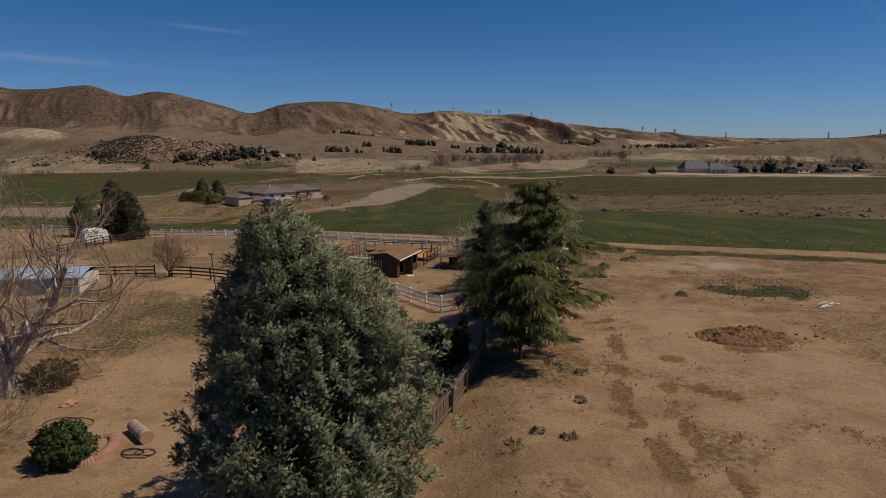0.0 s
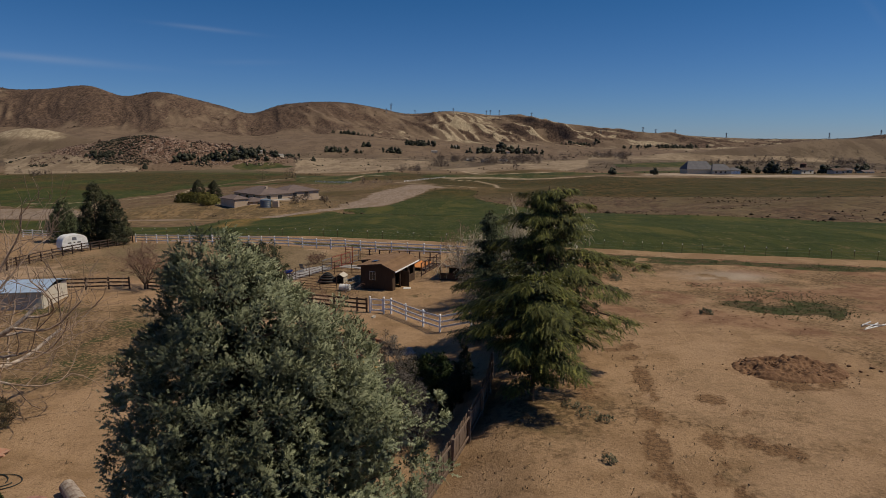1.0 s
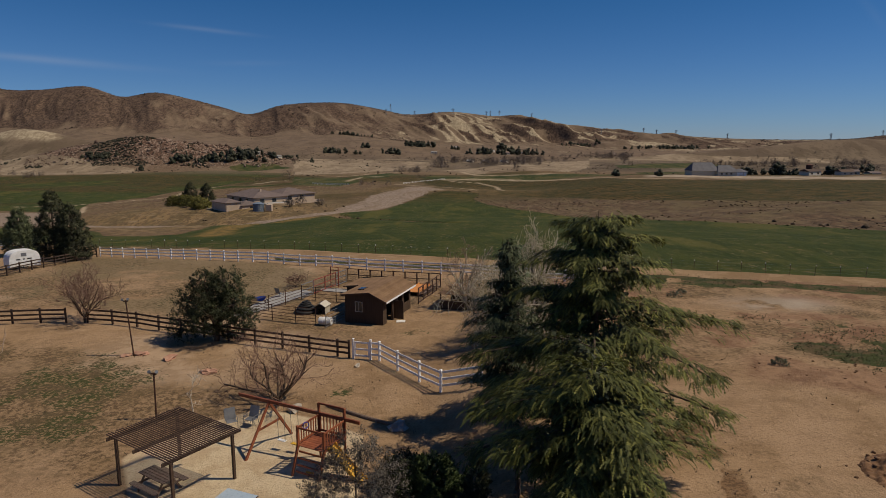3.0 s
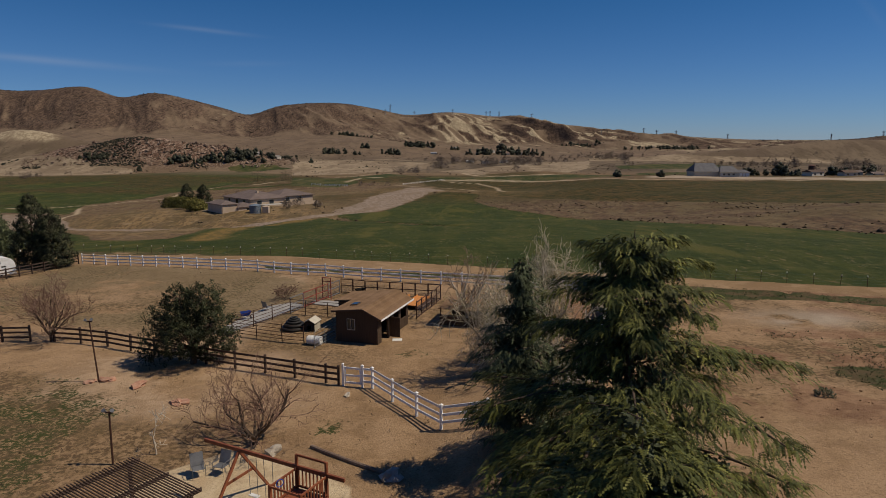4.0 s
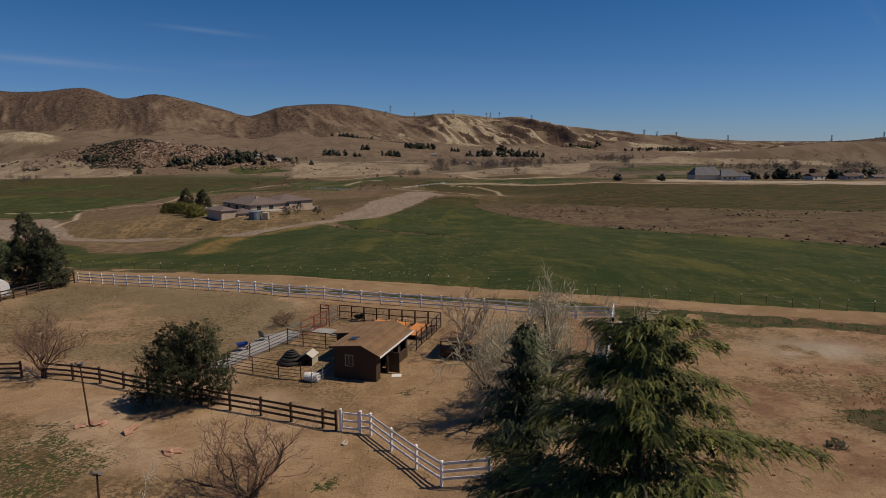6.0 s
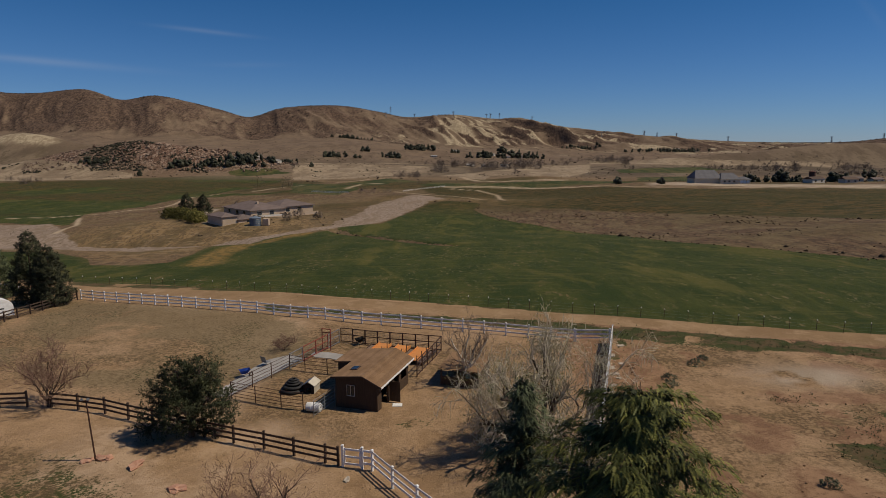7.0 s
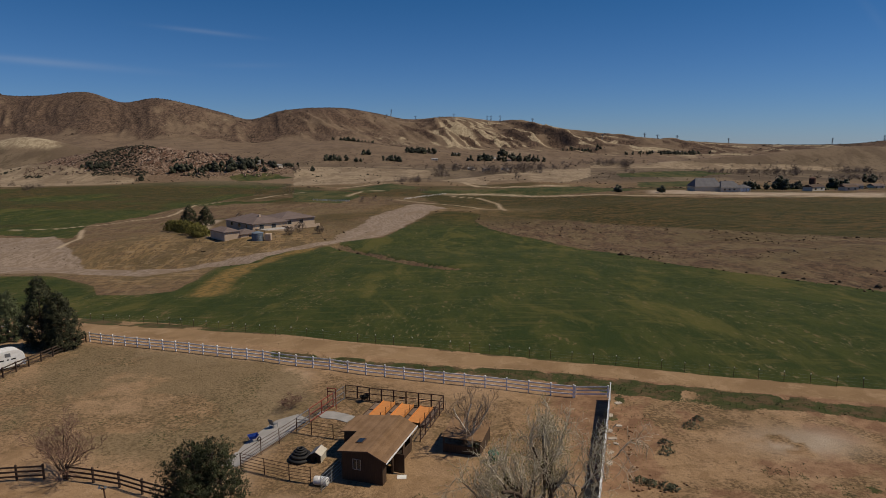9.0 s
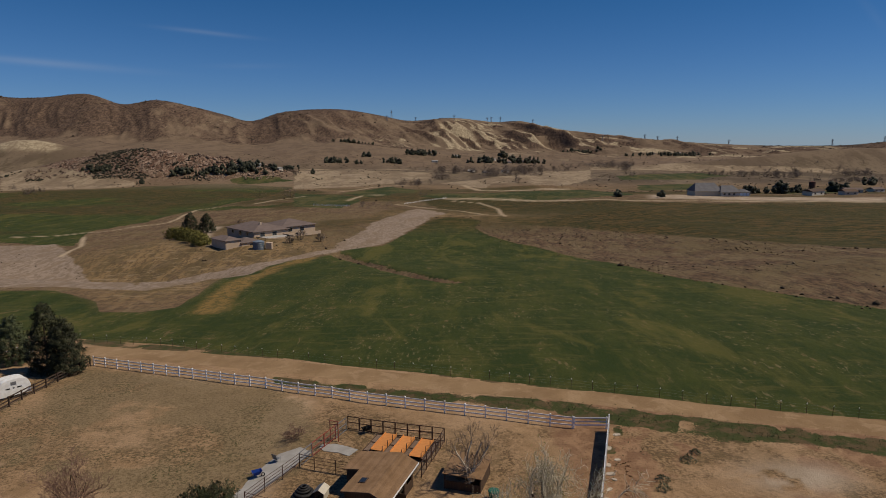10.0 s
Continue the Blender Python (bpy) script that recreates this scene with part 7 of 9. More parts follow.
def playset():
    p = thing("playset", "red-stained wooden playset with swings and a railed tower", "playset", on_ground(-8.6, 46.15, -27))
    beam_between("beam", (-1.9, 0, 2.42), (5.4, 0, 2.42), 0.10, 0.16, RED_WOOD, p)
    for sy in (-1.72, 1.72):
        beam_between("leg", (0.05, 0, 2.38), (-0.05, sy, -0.1), 0.09, 0.12, RED_WOOD, p)
    beam_between("cross_bar", (0, -0.9, 1.2), (0, 0.9, 1.2), 0.05, 0.12, RED_WOOD, p)
    for x in (0.75, 1.6):
        s = None
        for dx in (-0.23, 0.23):
            bm = bmesh.new()
            tube(bm, (x + dx, 0, 2.34), (x + dx * 0.9, 0.02, 0.55), 0.012, sides=5)
            rope = part("chain", bm, STEEL, p)
        bm = bmesh.new()
        box(bm, (x, 0.02, 0.53), (0.5, 0.2, 0.04), 0.012)
        part("swing_seat", bm, YELLOW if x > 1 else WHITE_PLASTIC, p, "plastic swing seat")
    x0, y0, w, d, deck = 3.1, -1.55, 1.45, 1.55, 1.5
    for x in (x0, x0 + w):
        for y in (y0, y0 + d):
            top = 2.95 if y > y0 else 2.45
            beam_between("post", (x, y, deck - 0.1), (x, y, top), 0.10, 0.10, RED_WOOD, p)
            beam_between("leg", (x, y, deck + 0.05), (x - 0.05, y - (0.5 if y == y0 else -0.1), -0.1), 0.10, 0.10, RED_WOOD, p)
    for k in range(9):
        bm = bmesh.new()
        box(bm, (x0 + w / 2, y0 + d * (k + 0.5) / 9, deck), (w + 0.12, d / 9 - 0.012, 0.035), 0.004)
        part("deck_board", bm, RED_WOOD, p)
    beam_between("rail", (x0, y0 + d, 2.92), (x0 + w, y0 + d, 2.92), 0.06, 0.09, RED_WOOD, p)
    for y in (y0 + d, y0):
        for h in (deck + 0.12, deck + 0.86):
            if y == y0 and h < 2:
                continue
            beam_between("rail", (x0, y, h), (x0 + w, y, h), 0.05, 0.09, RED_WOOD, p)
    for x in (x0, x0 + w):
        for h in (deck + 0.12, deck + 0.86):
            beam_between("rail", (x, y0, h), (x, y0 + d, h), 0.05, 0.09, RED_WOOD, p)
        for k in range(9):
            y = y0 + d * (k + 0.5) / 9
            beam_between("slat", (x, y, deck + 0.08), (x, y, deck + 0.84), 0.022, 0.07, RED_WOOD, p, "", 0.0)
    for k in range(8):
        x = x0 + w * (k + 0.5) / 8
        beam_between("slat", (x, y0 + d, deck + 0.08), (x, y0 + d, deck + 0.84), 0.022, 0.07, RED_WOOD, p, "", 0.0)
    bm = bmesh.new()
    ring(bm, (0, 0, 0), 0.15, 0.02, 16, 6)
    bmesh.ops.transform(bm, matrix=pose(x0 + 0.1, y0 + 0.45, deck + 0.8, 90, 0, 70), verts=bm.verts)
    part("steering_wheel", bm, BLUE, p, "blue plastic steering wheel")
    # slide and climbing grips
    bm = bmesh.new()
    for k in range(10):
        s0, s1 = k / 10, (k + 1) / 10
        z = lambda s: deck * (1 - s) ** 1.25 + 0.12
        a, b = (x0 + w + 0.1 + 2.1 * s0, y0 + 0.4, z(s0)), (x0 + w + 0.1 + 2.1 * s1, y0 + 0.4, z(s1))
        bar(bm, a, b, 0.5, 0.03)
        for sy in (-0.26, 0.26):
            bar(bm, (a[0], a[1] + sy, a[2] + 0.07), (b[0], b[1] + sy, b[2] + 0.07), 0.03, 0.16)
    part("slide", bm, YELLOW, p, "yellow plastic slide")
    for k in range(5):
        beam_between("ladder_rung", (x0 + 0.1, y0 - 0.06 - 0.09 * (4 - k), 0.28 * (k + 0.6)), (x0 + w - 0.1, y0 - 0.06 - 0.09 * (4 - k), 0.28 * (k + 0.6)), 0.05, 0.08, RED_WOOD, p)
    bm = bmesh.new()
    tube(bm, (x0 + 0.5, y0 - 0.1, 0.4), (x0 + 0.9, y0 - 0.14, 0.45), 0.05, 0.05, 8)
    part("grip", bm, YELLOW, p, "yellow plastic hand grip")
    return p


playset()


def pergola():
    p = thing("pergola", "dark wooden pergola with a roof of close slats", "pergola", on_ground(-11.0, 40.35, -33.5))
    W, D, H = 4.3, 3.3, 2.15
    for x in (-W + 0.15, -0.12):
        for y in (0.15, D - 0.15):
            beam_between("post", (x, y, -0.1), (x, y, H), 0.12, 0.12, PERGOLA_WOOD, p)
    for x in (-W + 0.15, -W / 2, -0.12):
        beam_between("beam", (x, -0.25, H + 0.06), (x, D + 0.3, H + 0.06), 0.06, 0.16, PERGOLA_WOOD, p)
    n = 30
    for k in range(n):
        y = -0.1 + (D + 0.2) * k / (n - 1)
        beam_between("slat", (-W - 0.1 + random.uniform(-0.06, 0.06), y, H + 0.185), (0.15 + random.uniform(-0.06, 0.06), y, H + 0.185), 0.045, 0.05, PERGOLA_WOOD, p)
    return p


pergola()


def picnic_table(x, y, turn):
    t = thing("picnic_table", "weathered wooden picnic table with benches", "table", on_ground(x, y, turn), "picnic tables")
    for k in range(5):
        bm = bmesh.new()
        box(bm, (0, -0.32 + 0.16 * k, 0.74), (1.8, 0.14, 0.04), 0.005)
        part("table_board", bm, GREY_WOOD, t)
    for sy in (-0.72, 0.72):
        bm = bmesh.new()
        box(bm, (0, sy, 0.44), (1.8, 0.26, 0.04), 0.005)
        part("bench", bm, GREY_WOOD, t)
    for sx in (-0.65, 0.65):
        for sy in (-1, 1):
            beam_between("leg", (sx, sy * 0.2, 0.72), (sx, sy * 0.62, 0), 0.05, 0.09, GREY_WOOD, t)
        beam_between("brace", (sx, -0.85, 0.4), (sx, 0.85, 0.4), 0.05, 0.09, GREY_WOOD, t)


picnic_table(-12.4, 42.3, -33)


def glass_table(x, y, turn):
    t = thing("patio_table", "patio table with a pale blue-grey glass top", "table", on_ground(x, y, turn))
    bm = bmesh.new()
    box(bm, (0, 0, 0.74), (1.5, 0.95, 0.02), 0.006)
    part("tabletop", bm, GLASS_BLUE, t)
    bm = bmesh.new()
    for c, s in (((0, 0.47, 0.715), (1.5, 0.04, 0.04)), ((0, -0.47, 0.715), (1.5, 0.04, 0.04)), ((0.74, 0, 0.715), (0.04, 0.98, 0.04)), ((-0.74, 0, 0.715), (0.04, 0.98, 0.04))):
        box(bm, c, s)
    part("frame", bm, RUST_PIPE, t)
    for sx in (-0.68, 0.68):
        for sy in (-0.42, 0.42):
            bm = bmesh.new()
            tube(bm, (sx, sy, 0.0), (sx, sy, 0.72), 0.022, sides=6)
            part("leg", bm, RUST_PIPE, t)


glass_table(-8.35, 40.1, -22)


def patio_chair(x, y, turn, label):
    c = thing("patio_chair", label, "chair", on_ground(x, y, turn), "patio chairs")
    for sx in (-0.28, 0.28):
        bm = bmesh.new()
        tube(bm, (sx, -0.25, 0), (sx, -0.25, 0.62), 0.014, sides=5)
        tube(bm, (sx, -0.25, 0.62), (sx, 0.25, 0.62), 0.014, sides=5)
        part("armrest", bm, STEEL, c)
        bm = bmesh.new()
        tube(bm, (sx, 0.3, 0), (sx, 0.2, 0.42), 0.014, sides=5)
        tube(bm, (sx, 0.2, 0.42), (sx, 0.42, 1.0), 0.014, sides=5)
        part("back_leg", bm, STEEL, c)
    bm = bmesh.new()
    box(bm, (0, 0, 0.42), (0.54, 0.5, 0.02), 0.004)
    part("seat", bm, STEEL, c)
    bm = bmesh.new()
    box(bm, (0, 0, 0), (0.54, 0.02, 0.6), 0.004, pose(0, 0.31, 0.72, -20, 0, 0))
    part("backrest", bm, STEEL, c)


patio_chair(-10.3, 48.7, -20, "grey metal patio chair on the sand")
patio_chair(-11.3, 48.5, 30, "grey metal patio chair on the sand")
patio_chair(-16.2, 77.9, 150, "old grey metal chair on the concrete walk")


def timber(points, r, label):
    f = thing("edging_log", label, "log", on_ground(*points[0]))
    inv = f.matrix_basis.inverted()
    for a, b in zip(points, points[1:]):
        bm = bmesh.new()
        tube(bm, inv @ Vector((*a, ground_at(*a) + r * 0.6)), inv @ Vector((*b, ground_at(*b) + r * 0.6)), r, r * 0.95, 8)
        part("log", bm, GREY_WOOD, f)


timber([(-6.6, 50.9), (-4.6, 49.4), (-2.6, 48.0)], 0.11, "long weathered log edging the sand")


# ---- poles, stones, logs ----
def lamp_pole(x, y, h, lean_x, lean_y, label):
    p = thing("lamp_pole", label, "pole", on_ground(x, y) @ pose(0, 0, 0, lean_y, lean_x, 0))
    bm = bmesh.new()
    tube(bm, (0, 0, -0.2), (0, 0, h), 0.055, 0.045, 8)
    part("pole", bm, RUST_PIPE, p)
    bm = bmesh.new()
    box(bm, (0, 0, h - 0.06), (0.34, 0.08, 0.08), 0.01)
    part("arm", bm, RUST_PIPE, p)
    for sx in (-0.16, 0.16):
        bm = bmesh.new()
        tube(bm, (sx, 0, h - 0.02), (sx * 1.3, -0.12, h + 0.10), 0.05, 0.1, 8)
        part("lamp_head", bm, STEEL, p, "grey floodlight head")


lamp_pole(-22.2, 60.3, 4.1, -3.5, 0, "rusty leaning pole with a small floodlight")
lamp_pole(-15.8, 49.6, 2.7, 1.0, 0, "short dark pole with a floodlight behind the pergola")
for i, (x, y, sx, sy, sz, mt) in enumerate(((-19.3, 59.7, 0.5, 0.4, 0.3, ROCK), (-15.6, 56.8, 0.55, 0.45, 0.28, ROCK), (-5.8, 57.6, 0.26, 0.16, 0.14, PALE_ROCK), (-8.4, 50.6, 0.45, 0.3, 0.3, PALE_ROCK),
                                       (-2.4, 47.8, 0.5, 0.45, 0.35, PALE_ROCK), (-1.6, 34.2, 0.4, 0.4, 0.3, PALE_ROCK), (-22.0, 60.6, 0.5, 0.35, 0.2, ROCK), (-22.7, 60.3, 0.4, 0.3, 0.18, ROCK),
                                       (-21.6, 60.6, 0.35, 0.3, 0.2, ROCK), (-21.0, 33.4, 0.5, 0.4, 0.25, ROCK))):
    rg = random.Random(100 + i)
    o = part("rock", stone(rg, (sx, sy, sz * 0.8), 0.45), mt, at=on_ground(x, y, rg.uniform(0, 360), sz * 0.2))
    tagged(o, "weathered reddish rock on the bare ground" if mt is ROCK else "pale weathered rock on the ground", "rock", "rocks")


def cut_log(x, y, turn):
    l = thing("log", "short cut log with pale peeling bark", "log", on_ground(x, y, turn))
    bm = bmesh.new()
    tube(bm, (-0.95, 0, 0.31), (0.95, 0, 0.31), 0.30, 0.33, 18, caps=False)
    part("bark", bm, LOG_BARK, l)
    for s in (-1, 1):
        bm = bmesh.new()
        tube(bm, (s * 0.94, 0, 0.31), (s * 0.953, 0, 0.31), 0.295 if s < 0 else 0.325, sides=16)
        part("cut_end", bm, CUT_WOOD, l, "pale sawn end grain")


cut_log(-15.1, 29.5, -46)


def hose(cx, cy, r, seed):
    rng = random.Random(seed)
    cu = bpy.data.curves.new("hose", 'CURVE')
    cu.dimensions, cu.bevel_depth, cu.bevel_resolution = '3D', 0.022, 2
    sp = cu.splines.new('NURBS')
    pts = []
    for k in range(46):
        a = k * 0.42
        rr = r * (0.75 + 0.3 * math.sin(a * 0.53 + seed))
        x, y = cx + rr * 1.5 * math.cos(a) + 0.02 * k, cy + rr * math.sin(a)
        pts.append((x, y, ground_at(x, y) + 0.03 + 0.004 * (k % 7)))
    sp.points.add(len(pts) - 1)
    for p, q in zip(sp.points, pts):
        p.co = (*q, 1)
    sp.use_endpoint_u = True
    cu.materials.append(HOSE)
    return tagged(new("garden_hose", cu), "dark garden hose lying in loops on the ground", "hose", "hoses")


hose(-20.0, 30.9, 0.75, 1)
hose(-14.9, 27.8, 0.5, 2)


def red_edging():
    """A low rounded kerb, bent like a hook round the bush."""
    e = thing("kerb", "low curved reddish stone kerb round the bush", "edging", on_ground(-16.9, 27.8))
    inv = e.matrix_basis.inverted()
    n = 26
    for k in range(n):
        a0, a1 = math.radians(-78 + 190 * k / n), math.radians(-78 + 190 * (k + 0.995) / n)
        rows = []
        for a in (a0, a1):
            w = 0.26 + 0.05 * math.sin(a * 2.3)
            cx, cy = -16.75 + 0.8 * math.cos(a), 28.1 + 1.5 * math.sin(a)
            rows.append([Vector((cx + q * math.cos(a), cy + q * math.sin(a), ground_at(cx, cy) + h)) for q, h in ((-w, -0.05), (-w * 0.85, 0.13), (-w * 0.3, 0.2), (w * 0.4, 0.19), (w * 0.9, 0.1), (w, -0.05))])
        bm = bmesh.new()
        vs = [[bm.verts.new(inv @ p) for p in r] for r in rows]
        for i in range(5):
            bm.faces.new((vs[0][i + 1], vs[0][i], vs[1][i], vs[1][i + 1]))
        bm.faces.new(vs[0])
        bm.faces.new(vs[1][::-1])
        part("kerb_stone", bm, BRICK_RED, e, flat=False)


red_edging()


# ---- the trailer and the buildings at the yard's edge ----
def trailer(x, y, turn):
    t = thing("trailer", "white rounded camping trailer parked behind the rail fence", "trailer", on_ground(x, y, turn))
    W, L = 2.0, 3.5
    bm = bmesh.new()
    prof = [(-L / 2, 0.4)] + [(-L / 2 * math.copysign(abs(math.cos(q)) ** 0.55, math.cos(q)), 0.95 + 1.5 * abs(math.sin(q)) ** 0.75) for q in np.linspace(0, math.pi, 17)] + [(L / 2, 0.4)]
    a = [bm.verts.new((px, -W / 2, pz)) for px, pz in prof]
    b = [bm.verts.new((px, W / 2, pz)) for px, pz in prof]
    bm.faces.new(a)
    bm.faces.new(b[::-1])
    for i in range(len(prof)):
        j = (i + 1) % len(prof)
        bm.faces.new((a[j], a[i], b[i], b[j]))
    bmesh.ops.bevel(bm, geom=[e for e in bm.edges if abs(e.verts[0].co.y - e.verts[1].co.y) < 0.01], offset=0.05, segments=2, affect='EDGES')
    part("body", bm, WHITE_PLASTIC, t)
    bm = bmesh.new()
    box(bm, (-0.1, -W / 2 - 0.012, 1.95), (0.6, 0.03, 0.42), 0.01)
    part("vent", bm, STEEL, t, "grey louvred vent")
    for k, w in enumerate((0.45, 0.2, 0.5)):
        bm = bmesh.new()
        box(bm, (-0.75 + 0.62 * k, -W / 2 - 0.008, 1.38), (w, 0.02, 0.15), 0.004)
        part("lettering", bm, BLACK_RUBBER, t, "dark lettering")
    for sy in (-1, 1):
        bm = bmesh.new()
        ring(bm, (0, 0, 0), 0.24, 0.1, 20, 8)
        bmesh.ops.transform(bm, matrix=pose(0, sy * (W / 2 - 0.1), 0.34, 90, 0, 0), verts=bm.verts)
        part("wheel", bm, BLACK_RUBBER, t, flat=False)
    bm = bmesh.new()
    tube(bm, (L / 2, 0, 0.5), (L / 2 + 1.0, 0, 0.5), 0.05, sides=6)
    part("hitch", bm, STEEL, t)


trailer(-53.3, 95.6, 52)


def low_barn(x, y, turn, W, D, H, roof_mat, label):
    b = thing("barn", label, "barn", on_ground(x, y, turn))
    for c, s in (((0, -D / 2, H / 2), (W, 0.12, H)), ((0, D / 2, H / 2), (W, 0.12, H)), ((-W / 2, 0, H / 2), (0.12, D - 0.13, H)), ((W / 2, 0, H / 2), (0.12, D - 0.13, H))):
        bm = bmesh.new()
        box(bm, c, s, 0.01)
        part("wall", bm, CREAM, b)
    rise = 0.22 * D / 2
    for s in (-1, 1):
        bm = bmesh.new()
        pts = [(-W / 2 - 0.3, 0, H + rise), (W / 2 + 0.3, 0, H + rise), (W / 2 + 0.3, s * (D / 2 + 0.3), H), (-W / 2 - 0.3, s * (D / 2 + 0.3), H)]
        poly(bm, pts if s < 0 else pts[::-1], 0.05)
        r = part("roof", bm, roof_mat, b)
        for k in range(int(W / 0.5)):
            bm = bmesh.new()
            xx = -W / 2 + 0.5 * k
            bar(bm, (xx, 0, H + rise + 0.03), (xx, s * (D / 2 + 0.28), H + 0.03), 0.04, 0.04)
            part("seam", bm, roof_mat, r)


low_barn(-39.9, 62.6, 8, 7.6, 5.0, 1.7, BLUE_ROOF, "low shelter with a pale blue metal roof")


# ---- the lot: dirt heap, weeds, debris ----
def dirt_heap(x, y):
    rng = np.random.default_rng(91)
    n = 130
    gx, gy = np.meshgrid(np.linspace(-3.4, 3.4, n), np.linspace(-2.6, 2.6, n))
    r = np.hypot(gx / 3.1, gy / 2.3)
    wx, wy = x + gx, y + gy
    h = 0.62 * np.clip(1 - r, 0, 1) ** 0.6 * (1 - 0.75 * np.exp(-((gx - 0.9) / 1.1) ** 2 - ((gy - 0.1) / 0.8) ** 2)) * (0.25 + 1.3 * layers(wx, wy, 1.1, 8)) + 0.42 * np.clip(1.1 - r, 0, 1) ** 0.6 * (layers(wx, wy, 0.5, 18, 3) - 0.35) * 1.6 + 0.26 * np.clip(1.1 - r, 0, 1) ** 0.5 * (layers(wx, wy, 0.2, 28, 2) - 0.4) - 0.07
    z = land(wx, wy) + h
    base = ground_at(x, y)
    verts = np.stack([gx.ravel(), gy.ravel(), z.ravel() - base], axis=1)
    i = (np.arange(n - 1)[:, None] * n + np.arange(n - 1)[None, :]).ravel()
    me = arrays_mesh("dirt_heap", verts, np.stack([i, i + 1, i + n + 1, i + n], axis=1), HEAP, True)
    return tagged(put("dirt_heap", me, at=pose(x, y, base)), "rough low heap of dark reddish dirt", "dirt heap")


HEAP = worn("dark_red_dirt", (0.125, 0.064, 0.032), (0.22, 0.124, 0.064), 3.2, 0.95, 0, 0.9)
CLOD = worn("dry_clods", (0.24, 0.143, 0.077), (0.16, 0.088, 0.046), 2.0, 0.95, 0, 0.6)
dirt_heap(19.6, 39.6)


def clods():
    rng = np.random.default_rng(92)
    vs, fs, k = [], [], 0
    bm = bmesh.new()
    bmesh.ops.create_icosphere(bm, subdivisions=1, radius=1.0)
    unit_v = np.array([v.co[:] for v in bm.verts])
    unit_f = np.array([[v.index for v in f.verts] for f in bm.faces])
    bm.free()
    spots = [(19.6 + rng.normal(0, 1.15), 39.6 + rng.normal(0, 0.95), 0.04 + 0.13 * rng.beta(1.2, 5)) for _ in range(300)]
    spots += [(rng.uniform(4, 48), rng.uniform(18, 82), rng.uniform(0.012, 0.035)) for _ in range(260)]
    spots += [(24.5 + rng.normal(0, 1.0), 40.5 + rng.normal(0, 1.5), rng.uniform(0.05, 0.16)) for _ in range(12)]
    spots += [(27 + rng.normal(0, 5.0), 54 + rng.normal(0, 2.5), rng.uniform(0.03, 0.10)) for _ in range(80)]
    spots += [(16.2 + rng.normal(0, 1.3), 66.9 + rng.normal(0, 0.9), rng.uniform(0.04, 0.14)) for _ in range(40)]
    spots += [(15.2 + 0.23 * (q - 70) + rng.normal(0, 0.35), q, rng.uniform(0.05, 0.15)) for q in rng.uniform(61, 78, 45)]
    for x, y, r in spots:
        s = rng.uniform(0.7, 1.3, 3) * r * np.array([1, 1, 0.6])
        v = unit_v * s * (1 + rng.uniform(-0.25, 0.25, (len(unit_v), 1)))
        d = math.hypot((x - 19.6) / 3.1, (y - 39.6) / 2.3)
        lift = 0.42 * max(0, 1 - d) ** 0.6 * (1 - 0.7 * math.exp(-((x - 20.5) / 1.1) ** 2 - ((y - 39.7) / 0.8) ** 2))
        vs.append(v + np.array([x, y, ground_at(x, y) + r * 0.3 + lift]))
        fs.append(unit_f + k)
        k += len(unit_v)
    me = arrays_mesh("clods", np.concatenate(vs), np.concatenate(fs), CLOD)
    return tagged(put("clods", me), "scattered dirt clods and small stones", "clods", kind="stuff")


clods()


